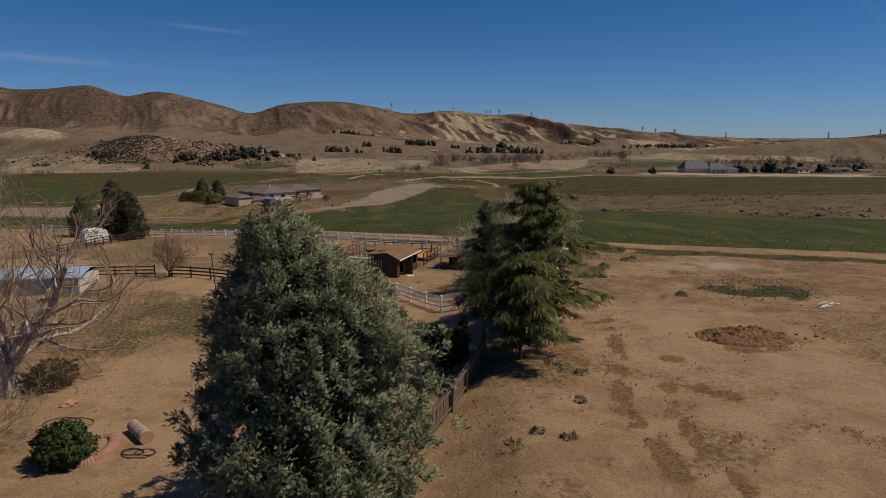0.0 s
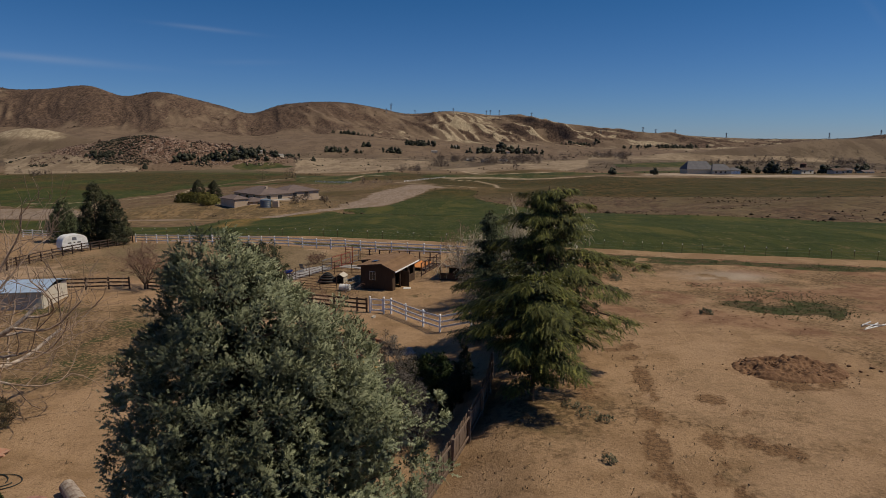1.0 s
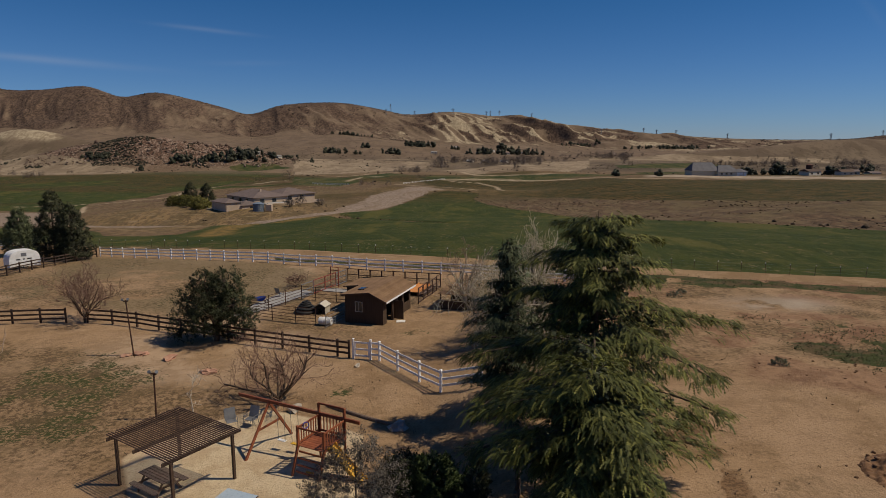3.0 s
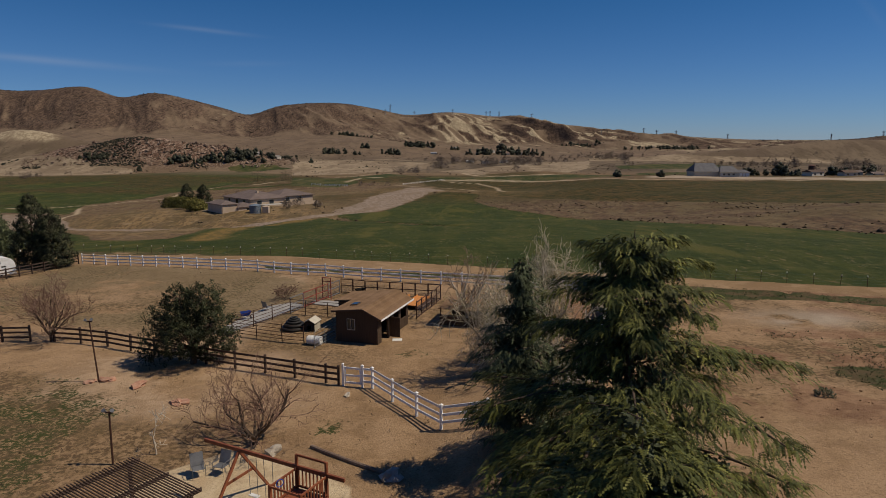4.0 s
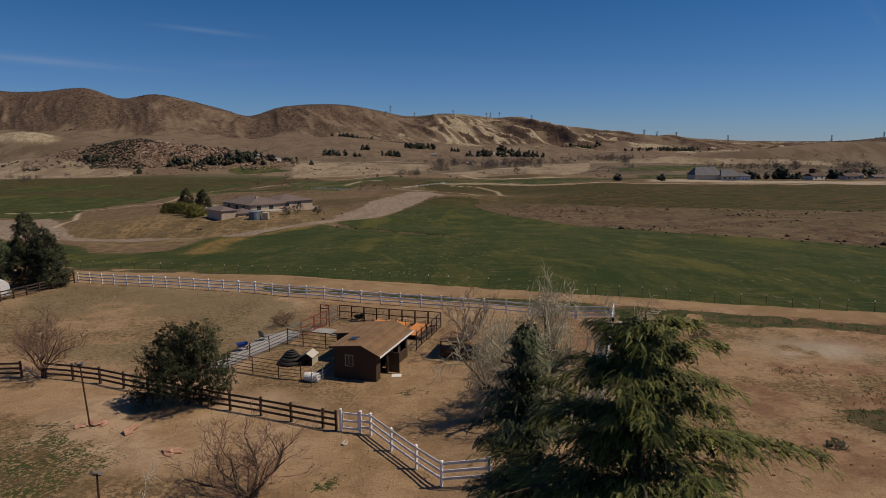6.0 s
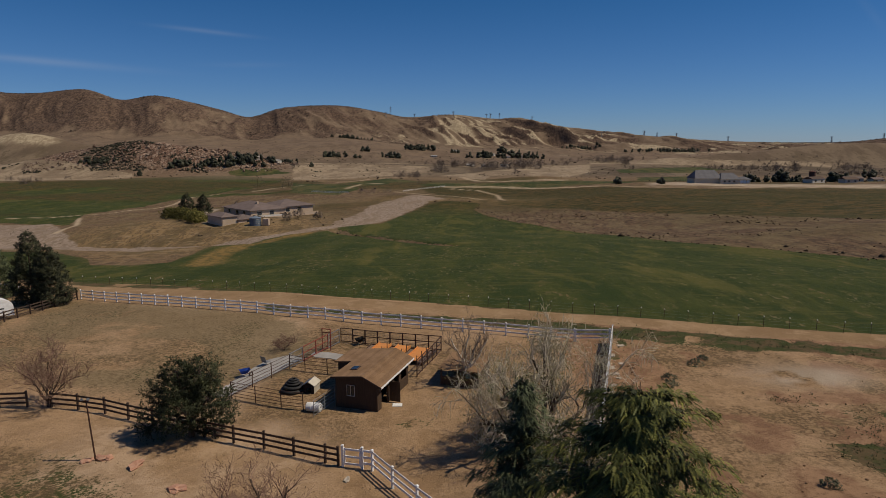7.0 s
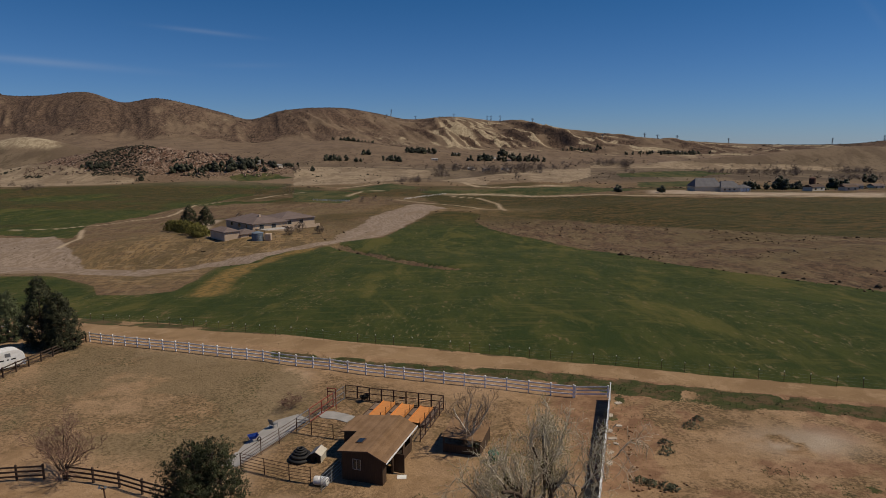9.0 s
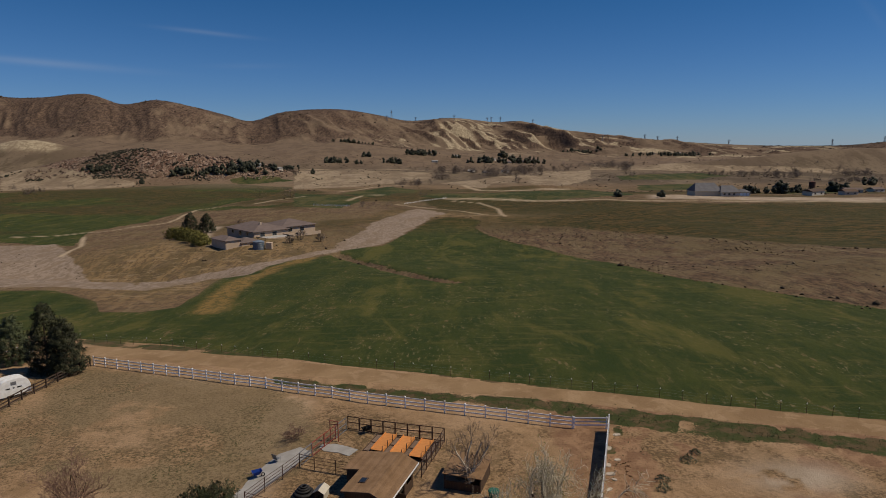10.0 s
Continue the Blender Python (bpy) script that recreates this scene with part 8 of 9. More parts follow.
def weed_field():
    """Low dead tufts over the lot and yard, thick along the strips, and green ones on the verge."""
    rng = np.random.default_rng(93)
    n = 30000
    x, y = rng.uniform(-48, 58, n), rng.uniform(17, 108, n)
    keep_out = ((x > -15) & (x < -3) & (y > 37) & (y < 50)) | ((x > -17) & (x < 4) & (y > 66) & (y < 88))
    thin = smooth(70, 20, y) * 0.5 + 0.5
    lot = (x > 4) * thin * (0.01 + 0.06 * smooth(0.5, 0.64, layers(x, y, 7.0, 61)))
    lot = lot + (x <= 4) * thin * (0.03 + 0.16 * smooth(0.48, 0.62, layers(x, y, 5.0, 62)))
    strip = np.max([np.exp(-(off_line(p, x, y) / (1.2 * w)) ** 2) for w, p in STRIPS], axis=0)
    base = 0.6 * np.exp(-((x - 3.2) / 2.6) ** 2 - ((y - 28.5) / 4.5) ** 2)
    keep = (rng.uniform(0, 1, n) < lot + 0.7 * strip + base) & ~keep_out & ((y < 84) | (x < -14))
    x, y = x[keep], y[keep]
    c = np.stack([x, y, land(x, y) + 0.01], axis=1)
    o = np.tile(np.array([[0, 0, 1.0]]), (len(c), 1))
    v, f, _ = clumped(rng, c, o, 7, 0.13 * rng.uniform(0.4, 1.7, len(c)), 0.11, 0.03, 0.1, 0.8, 0.35)
    tagged(put("weeds", arrays_mesh("weeds", v, f, DEAD_WEED)), "dry brown weeds on bare soil", "weeds", kind="stuff")
    n = 22000
    x, y = rng.uniform(-23, 60, n), rng.uniform(50, 101, n)
    green = np.max([inside(p, x, y, 1.0) for p in (VERGE, LOT_WEEDS, BAND_WEEDS, SIDE_WEEDS)], axis=0) * (0.2 + smooth(0.4, 0.6, layers(x, y, 3.0, 71)))
    keep = rng.uniform(0, 1, n) < green
    x, y = x[keep], y[keep]
    c = np.stack([x, y, land(x, y) + 0.02], axis=1)
    o = np.tile(np.array([[0, 0, 1.0]]), (len(c), 1))
    v, f, _ = clumped(rng, c, o, 7, 0.20 * rng.uniform(0.4, 1.6, len(c)), 0.09, 0.06, 0.0, 0.8, 0.35)
    return tagged(put("grass", arrays_mesh("grass", v, f, GREEN_WEED)), "low green weeds along the dirt road", "grass", kind="stuff")


DEAD_WEED = leafy("dead_brown_weeds", (0.055, 0.036, 0.024), (0.115, 0.076, 0.046), (0.20, 0.140, 0.080), 0.1)
SAGE_LEAF = leafy("grey_green_weeds", (0.075, 0.085, 0.055), (0.13, 0.14, 0.09), (0.20, 0.205, 0.13), 0.1)
GREEN_WEED = leafy("low_green_weeds", (0.030, 0.040, 0.014), (0.052, 0.066, 0.022), (0.095, 0.098, 0.038), 0.15)
weed_field()
for i, (x, y, r, h) in enumerate(((6.64, 28.8, 0.28, 0.26), (5.27, 24.7, 0.36, 0.24), (4.07, 25.2, 0.34, 0.20), (6.7, 33.2, 0.6, 0.3), (7.5, 32.6, 0.4, 0.26), (6.2, 34.2, 0.45, 0.24), (2.9, 24.3, 0.5, 0.36),
                                (19.2, 74.3, 0.7, 0.4), (18.8, 72.9, 0.75, 0.4), (22.9, 78.0, 0.8, 0.45), (21.4, 55.2, 0.55, 0.4), (24.2, 79.5, 0.55, 0.35),
                                (15.0, 67.6, 0.55, 0.35), (15.7, 67.2, 0.5, 0.32), (16.6, 66.6, 0.6, 0.35), (17.1, 66.3, 0.45, 0.3))):
    leafy_tree("weed_tuft", "low grey-green weed tuft on the bare lot", x, y, h, 0.0, [(0, r), (0.5, r * 0.9), (1, r * 0.4)], 300 + i, DEAD_WEED if i in (1, 2) else SAGE_LEAF, 70 if i > 6 else 26, 24, 0.12, 0.09, 0.03 if i > 6 else 0.022,
               trunk=0.015, limbs_n=3, category="weed", group="weed tufts", up=0.9)


def pipes():
    p = thing("pipe_pile", "pale loose pipes lying on the ground", "pipes", on_ground(31.5, 50.0, 28))
    for k in range(4):
        bm = bmesh.new()
        tube(bm, (-1.3 + 0.35 * k, k * 0.3 - 0.2 * (k % 2), 0.05 + 0.02 * k), (1.4 - 0.25 * k, 0.5 * (k % 3) - 0.1 * k, 0.06 + 0.03 * k), 0.045, sides=8)
        part("pipe", bm, WHITE_PLASTIC, p)


pipes()


# ---- the house on the knoll ----
def hip_block(parent, x0, x1, y0, y1, h, rise, over=0.7, openings=()):
    """A block of the house: stuccoed walls and a hipped tile roof with thick eaves."""
    for c, s in ((((x0 + x1) / 2, y0, h / 2 - 1), (x1 - x0, 0.25, h + 2)), (((x0 + x1) / 2, y1, h / 2 - 1), (x1 - x0, 0.25, h + 2)),
                 ((x0, (y0 + y1) / 2, h / 2 - 1), (0.25, y1 - y0 - 0.26, h + 2)), ((x1, (y0 + y1) / 2, h / 2 - 1), (0.25, y1 - y0 - 0.26, h + 2))):
        bm = bmesh.new()
        box(bm, c, s)
        part("wall", bm, STUCCO, parent)
    a0, a1, b0, b1 = x0 - over, x1 + over, y0 - over, y1 + over
    half = min(a1 - a0, b1 - b0) / 2
    if a1 - a0 >= b1 - b0:
        r0, r1 = (a0 + half, (b0 + b1) / 2), (a1 - half, (b0 + b1) / 2)
    else:
        r0, r1 = ((a0 + a1) / 2, b0 + half), ((a0 + a1) / 2, b1 - half)
    bm = bmesh.new()
    low = [bm.verts.new(p) for p in ((a0, b0, h - 0.18), (a1, b0, h - 0.18), (a1, b1, h - 0.18), (a0, b1, h - 0.18))]
    eave = [bm.verts.new(p) for p in ((a0, b0, h), (a1, b0, h), (a1, b1, h), (a0, b1, h))]
    p, q = bm.verts.new((*r0, h + rise)), bm.verts.new((*r1, h + rise))
    bm.faces.new(low[::-1])
    for i in range(4):
        j = (i + 1) % 4
        bm.faces.new((low[i], low[j], eave[j], eave[i]))
    if a1 - a0 >= b1 - b0:
        bm.faces.new((eave[0], eave[1], q, p))
        bm.faces.new((eave[1], eave[2], q))
        bm.faces.new((eave[2], eave[3], p, q))
        bm.faces.new((eave[3], eave[0], p))
    else:
        bm.faces.new((eave[0], eave[1], p))
        bm.faces.new((eave[1], eave[2], q, p))
        bm.faces.new((eave[2], eave[3], q))
        bm.faces.new((eave[3], eave[0], p, q))
    part("roof", bm, TILE_ROOF, parent, "grey-brown tiled hip roof")
    for ox, w, lo, hi in openings:
        bm = bmesh.new()
        box(bm, (ox, y0 - 0.14, (lo + hi) / 2), (w + 0.2, 0.06, hi - lo + 0.2))
        win = part("window", bm, CREAM, parent)
        bm = bmesh.new()
        box(bm, (ox, y0 - 0.18, (lo + hi) / 2), (w, 0.04, hi - lo))
        part("pane", bm, WINDOW_DARK, win)


def knoll_house():
    h = thing("house", "single-storey tan stucco house with grey-brown tiled hip roofs", "house", on_ground(-93, 287.5, -45))
    # garage in front, a low wing beside it, then the long main house behind a walled terrace
    hip_block(h, -13, 0, 0, 6.8, 3.9, 1.5, 0.6)
    hip_block(h, -9.5, 0.2, 7.1, 16.5, 2.3, 1.7, 0.6)
    hip_block(h, -50, -23, 25.5, 44, 3.0, 3.2, 0.9, openings=((-44, 2.0, 0.6, 2.3), (-36, 2.4, 0.3, 2.3), (-29, 2.0, 0.6, 2.3)))
    hip_block(h, -47.5, -29, 44.3, 64, 3.0, 2.9, 0.9)
    for y in (30, 36.5, 49, 56):
        x = -23 if y < 44 else -29
        bm = bmesh.new()
        box(bm, (x + 0.14, y, 1.3), (0.06, 2.6, 2.1))
        win = part("window", bm, CREAM, h)
        bm = bmesh.new()
        box(bm, (x + 0.18, y, 1.3), (0.04, 2.3, 1.8))
        part("pane", bm, WINDOW_DARK, win)
    bm = bmesh.new()
    box(bm, (0.32, 12.0, 1.2), (0.06, 2.0, 0.8))
    part("window", bm, WINDOW_DARK, h)
    for c, s in (((-17.5, 26.8, -0.2), (10.5, 0.3, 2.0)), ((-12.3, 34.0, -0.2), (0.3, 14.2, 2.0)), ((-18.5, 41.3, -0.2), (12.6, 0.3, 2.0)), ((-21, 52, -0.4), (0.3, 20, 1.6))):
        bm = bmesh.new()
        box(bm, c, s)
        part("terrace_wall", bm, STUCCO, h, "low tan terrace wall")
    bm = bmesh.new()
    box(bm, (-17.6, 34, 0.1), (10.2, 14, 0.3))
    part("terrace", bm, CONCRETE, h, "pale paved terrace")
    bm = bmesh.new()
    box(bm, (-30, 33, 5.6), (1.0, 1.0, 1.6))
    part("chimney", bm, STUCCO, h)
    return h


knoll_house()


def water_tank(x, y):
    t = thing("water_tank", "round blue-grey metal water tank", "tank", on_ground(x, y))
    bm = bmesh.new()
    tube(bm, (0, 0, -0.3), (0, 0, 3.3), 2.4, sides=28)
    part("body", bm, TANK_BLUE, t)
    bm = bmesh.new()
    bmesh.ops.create_cone(bm, cap_ends=True, segments=28, radius1=2.5, radius2=0.3, depth=0.7, matrix=pose(0, 0, 3.65))
    part("lid", bm, TANK_BLUE, t)
    for z in (0.9, 1.8, 2.7):
        bm = bmesh.new()
        ring(bm, (0, 0, z), 2.42, 0.05, 28, 5)
        part("hoop", bm, STEEL, t)
    bm = bmesh.new()
    box(bm, (4.4, 0.5, 1.4), (2.6, 2.6, 2.8), 0.05)
    part("pump_housing", bm, STUCCO, t)


water_tank(-79.3, 288.5)
for i, (x, y, r, h) in enumerate(((-138, 344, 6.0, 5.0), (-131, 336, 6.0, 5.0), (-124, 324, 5.5, 4.6), (-116, 312, 5.5, 4.6), (-109, 302, 4.5, 4.2))):
    leafy_tree("hedge", "rounded olive-green hedge beside the house", x, y, h, 0.0, [(0, r * 0.9), (0.4, r), (0.8, r * 0.7), (1, r * 0.25)], 400 + i, HEDGE_LEAF, 160, 30, 1.0, 0.5, 0.3, trunk=0.1, limbs_n=4, category="hedge", group="hedges")
for i, (x, y, h, r) in enumerate(((-139, 366, 11.5, 5.4), (-129.5, 364, 10.5, 4.8))):
    leafy_tree("pine_tree", "dark conical pine behind the house", x, y, h, 0.8, [(0, r * 0.9), (0.15, r), (0.55, r * 0.6), (0.85, r * 0.25), (1, 0.15)], 420 + i, JUNIPER_LEAF, 300, 36, 0.8, 0.55, 0.18, trunk=0.25, lobes=0.35, group="pines")
for i, (x, y, h, r) in enumerate(((-113, 372, 6, 3.5), (-68, 318, 4.5, 2.6), (-58, 315, 3.5, 2.4), (-70, 305, 3.5, 2.0), (-180, 640, 13, 9), (-155, 650, 11, 8), (-150, 640, 9, 7))):
    leafy_tree("tree", "half-bare brown tree near the house" if y < 400 else "bare brown tree in the far field", x, y, h, 0.6, [(0, r * 0.5), (0.4, r), (0.8, r * 0.7), (1, r * 0.2)], 440 + i, FAR_BARE, 60, 26, 0.8, 0.5, 0.10, trunk=0.16, limbs_n=10, group="far bare trees")


def far_house():
    h = thing("house", "large grey-roofed ranch house far across the fields", "house", on_ground(222, 540, 4))

    def gable(x0, x1, y0, y1, hh, rise):
        bm = bmesh.new()
        box(bm, ((x0 + x1) / 2, (y0 + y1) / 2, hh / 2 - 1), (x1 - x0, y1 - y0, hh + 2))
        part("wall", bm, CREAM, h)
        ym = (y0 + y1) / 2
        bm = bmesh.new()
        tri = [(y0 - 0.8, hh), (y1 + 0.8, hh), (ym, hh + rise)]
        a = [bm.verts.new((x0 + (3 if k == 2 else -0.8), p[0], p[1])) for k, p in enumerate(tri)]
        b = [bm.verts.new((x1 - (3 if k == 2 else -0.8), p[0], p[1])) for k, p in enumerate(tri)]
        bm.faces.new(a)
        bm.faces.new(b[::-1])
        for i in range(3):
            j = (i + 1) % 3
            bm.faces.new((a[j], a[i], b[i], b[j]))
        part("roof", bm, GREY_ROOF, h, "grey roof")

    gable(-20, 2, -6, 8, 4.0, 6.5)
    gable(0, 16, -9, 4, 3.4, 5.0)
    gable(15.5, 25, -8, 0, 3.2, 2.2)
    for x in (17.5, 20.2, 22.9):
        bm = bmesh.new()
        box(bm, (x, -8.1, 1.4), (2.2, 0.1, 2.6))
        part("garage_door", bm, WHITE_VINYL, h)
    for x in (3, 7, 11):
        bm = bmesh.new()
        box(bm, (x, -9.1, 1.8), (1.6, 0.1, 1.4))
        part("window", bm, WINDOW_DARK, h)


far_house()


def far_cottage(x, y, w, d, hh, roof, turn, label):
    h = thing("house", label, "house", on_ground(x, y, turn), "far houses")
    bm = bmesh.new()
    box(bm, (0, 0, hh / 2 - 1), (w, d, hh + 2))
    part("wall", bm, CREAM, h)
    bm = bmesh.new()
    rz = d * 0.22
    a = [bm.verts.new((-w / 2 - 0.5, yy, zz)) for yy, zz in ((-d / 2 - 0.5, hh), (d / 2 + 0.5, hh), (0, hh + rz))]
    b = [bm.verts.new((w / 2 + 0.5, yy, zz)) for yy, zz in ((-d / 2 - 0.5, hh), (d / 2 + 0.5, hh), (0, hh + rz))]
    bm.faces.new(a)
    bm.faces.new(b[::-1])
    for i in range(3):
        j = (i + 1) % 3
        bm.faces.new((a[j], a[i], b[i], b[j]))
    part("roof", bm, roof, h)
    for k in (-0.25, 0.25):
        bm = bmesh.new()
        box(bm, (k * w, -d / 2 - 0.03, hh * 0.5), (w * 0.14, 0.08, hh * 0.4))
        part("window", bm, WINDOW_DARK, h)


rng = random.Random(71)
COTTAGES = [(-226, 1385), (-108, 1420), (-60, 1600), (-36, 1590), (88, 1530), (118, 1540), (150, 1500), (182, 1525), (205, 1530), (52, 1230), (80, 1215), (118, 1240), (-292, 1020), (-318, 1010),
            (-262, 1030), (305, 545), (338, 552), (372, 600), (448, 680), (640, 1980), (720, 1990), (-20, 1470), (30, 1580)]
for cx, cy in COTTAGES:
    far_cottage(cx, cy, rng.uniform(9, 17), rng.uniform(7, 10), rng.uniform(2.6, 3.4), rng.choice([GREY_ROOF, TILE_ROOF, TILE_ROOF, SHED_TRIM, CONCRETE]), rng.uniform(-40, 40), "small far house among trees")


def water_tower(x, y):
    t = thing("water_tower", "rust-red water tower among far trees", "water tower", on_ground(x, y))
    for sx in (-1, 1):
        for sy in (-1, 1):
            bm = bmesh.new()
            bar(bm, (sx * 2.2, sy * 2.2, -0.5), (sx * 1.9, sy * 1.9, 5.0), 0.4, 0.4)
            part("leg", bm, RUST_TANK, t)
    bm = bmesh.new()
    tube(bm, (0, 0, 4.8), (0, 0, 10.4), 2.9, sides=18)
    part("tank", bm, RUST_TANK, t)
    bm = bmesh.new()
    tube(bm, (0, 0, 10.4), (0, 0, 11.4), 3.1, 0.3, sides=18)
    part("lid", bm, RUST_TANK, t)


RUST_TANK = worn("rust_red_steel", (0.13, 0.055, 0.038), (0.09, 0.042, 0.03), 0.6, 0.8)
water_tower(362, 646)


SLABS = [(17.6, 83.4, 20, 0.9, 0.6), (15.1, 77.0, 70, 0.8, 0.5), (14.9, 75.5, 10, 1.1, 0.6), (14.1, 72.8, 40, 0.8, 0.4), (16.2, 78.0, 0, 0.7, 0.5), (13.5, 71.0, 80, 0.9, 0.6), (15.0, 74.5, 130, 0.6, 0.4), (16.0, 80.4, 60, 1.0, 0.6)]


def stone_slab(x, y, turn, w, d):
    rng = random.Random(int(x * 91 + y * 17))
    bm = bmesh.new()
    rim = [(w * (0.5 + rng.uniform(-0.08, 0.06)) * math.cos(a), d * (0.5 + rng.uniform(-0.08, 0.06)) * math.sin(a)) for a in (0.5, 1.1, 2.1, 2.7, 3.6, 4.3, 5.2, 5.8)]
    low, high = [bm.verts.new((px, py, -0.04)) for px, py in rim], [bm.verts.new((px * 0.97, py * 0.97, 0.07)) for px, py in rim]
    bm.faces.new(low[::-1])
    bm.faces.new(high)
    for i in range(8):
        j = (i + 1) % 8
        bm.faces.new((low[i], low[j], high[j], high[i]))
    me = bpy.data.meshes.new("stone_slab")
    bm.to_mesh(me)
    bm.free()
    me.materials.append(PALE_ROCK)
    tagged(put("stone_slab", me, at=on_ground(x, y, turn)), "flat pale stone slab lying beside the white wall", "stone slab", "stone slabs")


for sx, sy, st, sw, sd in SLABS:
    stone_slab(sx, sy, st, sw, sd)


# ---- far trees, one mass for each belt ----
def tree_belt(name, label, spots, leaf, seed, bare=False):
    """Many far trees: leaf masses heaped from the ground to the tip, with loose sprays at the outline."""
    rng = np.random.default_rng(seed)
    cs, rs, vs, fs, k = [], [], [], [], 0
    for x, y, h, r in spots:
        g = ground_at(x, y)
        n = 7 if h > 4 else 3
        tall = rng.uniform(0, 1) < 0.35 and not bare
        a, t = rng.uniform(0, 6.283, n), np.linspace(0.12, 0.88, n) + rng.normal(0, 0.05, n)
        shape = np.interp(t, [0, 0.25, 1], [0.55, 0.6, 0.03]) if tall else np.interp(t, [0, 0.45, 1], [0.5, 0.65, 0.2])
        rad = r * shape * rng.uniform(0.3, 1.0, n)
        c = np.stack([x + rad * np.cos(a), y + rad * np.sin(a), g + t * h], axis=1)
        if not bare:
            cs.append(c)
            rs.append(r * (0.22 + 0.5 * shape) * rng.uniform(0.75, 1.15, n))
        v, f, _ = clumped(rng, c, unit(rng.normal(0, 1, (n, 3))), 12 if not bare else 24, (0.62 if not bare else 0.8) * r * np.ones(n), (0.22 if not bare else 0.40) * r, (0.13 if not bare else 0.085) * r, 0.3, 0.9, plumes=6)
        vs.append(v)
        fs.append(f + k)
        k += len(v)
    v, f = np.concatenate(vs), np.concatenate(fs)
    if cs:
        bv, bf = lumps_mesh(rng, np.concatenate(cs), np.concatenate(rs), 0.35)
        f = np.concatenate([f[:, [0, 1, 2]], f[:, [0, 2, 3]], bf + len(v)])
        v = np.concatenate([v, bv])
    return tagged(put(name, arrays_mesh(name, v, f, leaf)), label, "trees", kind="stuff")


def round_clusters(rg, clusters, wide, deep):
    """Trees scattered over clusters of (x, y, half width, height, number)."""
    out = []
    for x, y, half, h, n in clusters:
        for _ in range(round(n * 1.5)):
            hh = h * rg.uniform(0.45, 1.05)
            out.append((x + rg.triangular(-1, 1, 0) * half * 1.3, y + rg.uniform(-1, 1) * deep * (h + half * 0.3), hh, hh * wide * rg.uniform(0.75, 1.3)))
    return out


rg = random.Random(81)
GROVES = [
    (-383, 974, 28, 11.0, 13), (-340, 984, 20, 11.0, 9), (-304, 1001, 31, 13.0, 12), (-280, 1024, 14, 10.0, 6), (-538, 983, 9, 7.0, 6), (-513, 981, 20, 7.0, 14),
    (-299, 1256, 14, 8.9, 7), (-226, 1361, 24, 12.1, 10), (-180, 1359, 6, 9.7, 3), (-173, 1468, 13, 10.5, 5), (-108, 1394, 20, 12.4, 8), (-53, 1577, 40, 13.0, 14),
    (-260, 1898, 55, 10.2, 22), (30, 1562, 10, 8.4, 5), (110, 1495, 47, 14.0, 15), (153, 1676, 15, 19.0, 4), (192, 1506, 36, 16.0, 12), (682, 1954, 114, 11.0, 40)]
COPSES = [
    (281, 600, 8, 9.0, 5), (292, 598, 5, 7.3, 3), (309, 606, 8, 11.0, 5), (368, 685, 12, 8.4, 6), (420, 701, 8, 9.8, 4), (587, 896, 4, 11.1, 2), (141, 535, 0.5, 6.5, 1),
    (172, 521, 2.0, 5.9, 2), (-238, 1184, 2, 9.5, 2), (-376, 961, 9, 6.8, 5), (-429, 918, 6, 7.3, 4), (444, 2078, 56, 9.0, 24), (-303, 1012, 9, 10.8, 4), (340, 640, 14, 6.0, 7)]
tree_belt("dark_trees", "belts of dark trees round far houses", round_clusters(rg, GROVES + COPSES, 0.56, 0.5), FAR_LEAF, 82)
THICKETS = [
    (-229, 1012, 4, 10.8, 2), (21, 1204, 48, 12.5, 22), (119, 1143, 56, 14.5, 24), (181, 1260, 56, 12.5, 24), (0, 1043, 14, 10.0, 7), (-48, 916, 24, 8.7, 12),
    (336, 1378, 80, 12.5, 30), (354, 1270, 17, 14.0, 6), (339, 1331, 15, 11.0, 6), (320, 1116, 5, 13.5, 2), (518, 1128, 48, 9.0, 24), (561, 1074, 33, 12.3, 14), (711, 1120, 45, 11.0, 18),
    (614, 983, 60, 7.0, 34), (110, 978, 4, 11.3, 2)]
HEDGEROWS = [
    (-538, 817, 3, 6.5, 2), (-465, 730, 6, 7.1, 4), (-474, 761, 5, 5.4, 4), (-500, 876, 5, 6.2, 3), (-458, 893, 35, 2.4, 30), (-56, 524, 13, 4.2, 12),
    (-20, 609, 7, 3.7, 8), (651, 1210, 176, 5.4, 60), (346, 815, 90, 2.4, 40), (420, 760, 60, 4.0, 20)]
tree_belt("bare_trees", "grey-brown leafless trees along the far valley", round_clusters(rg, THICKETS + HEDGEROWS, 0.5, 0.9), FAR_BARE, 83, True)


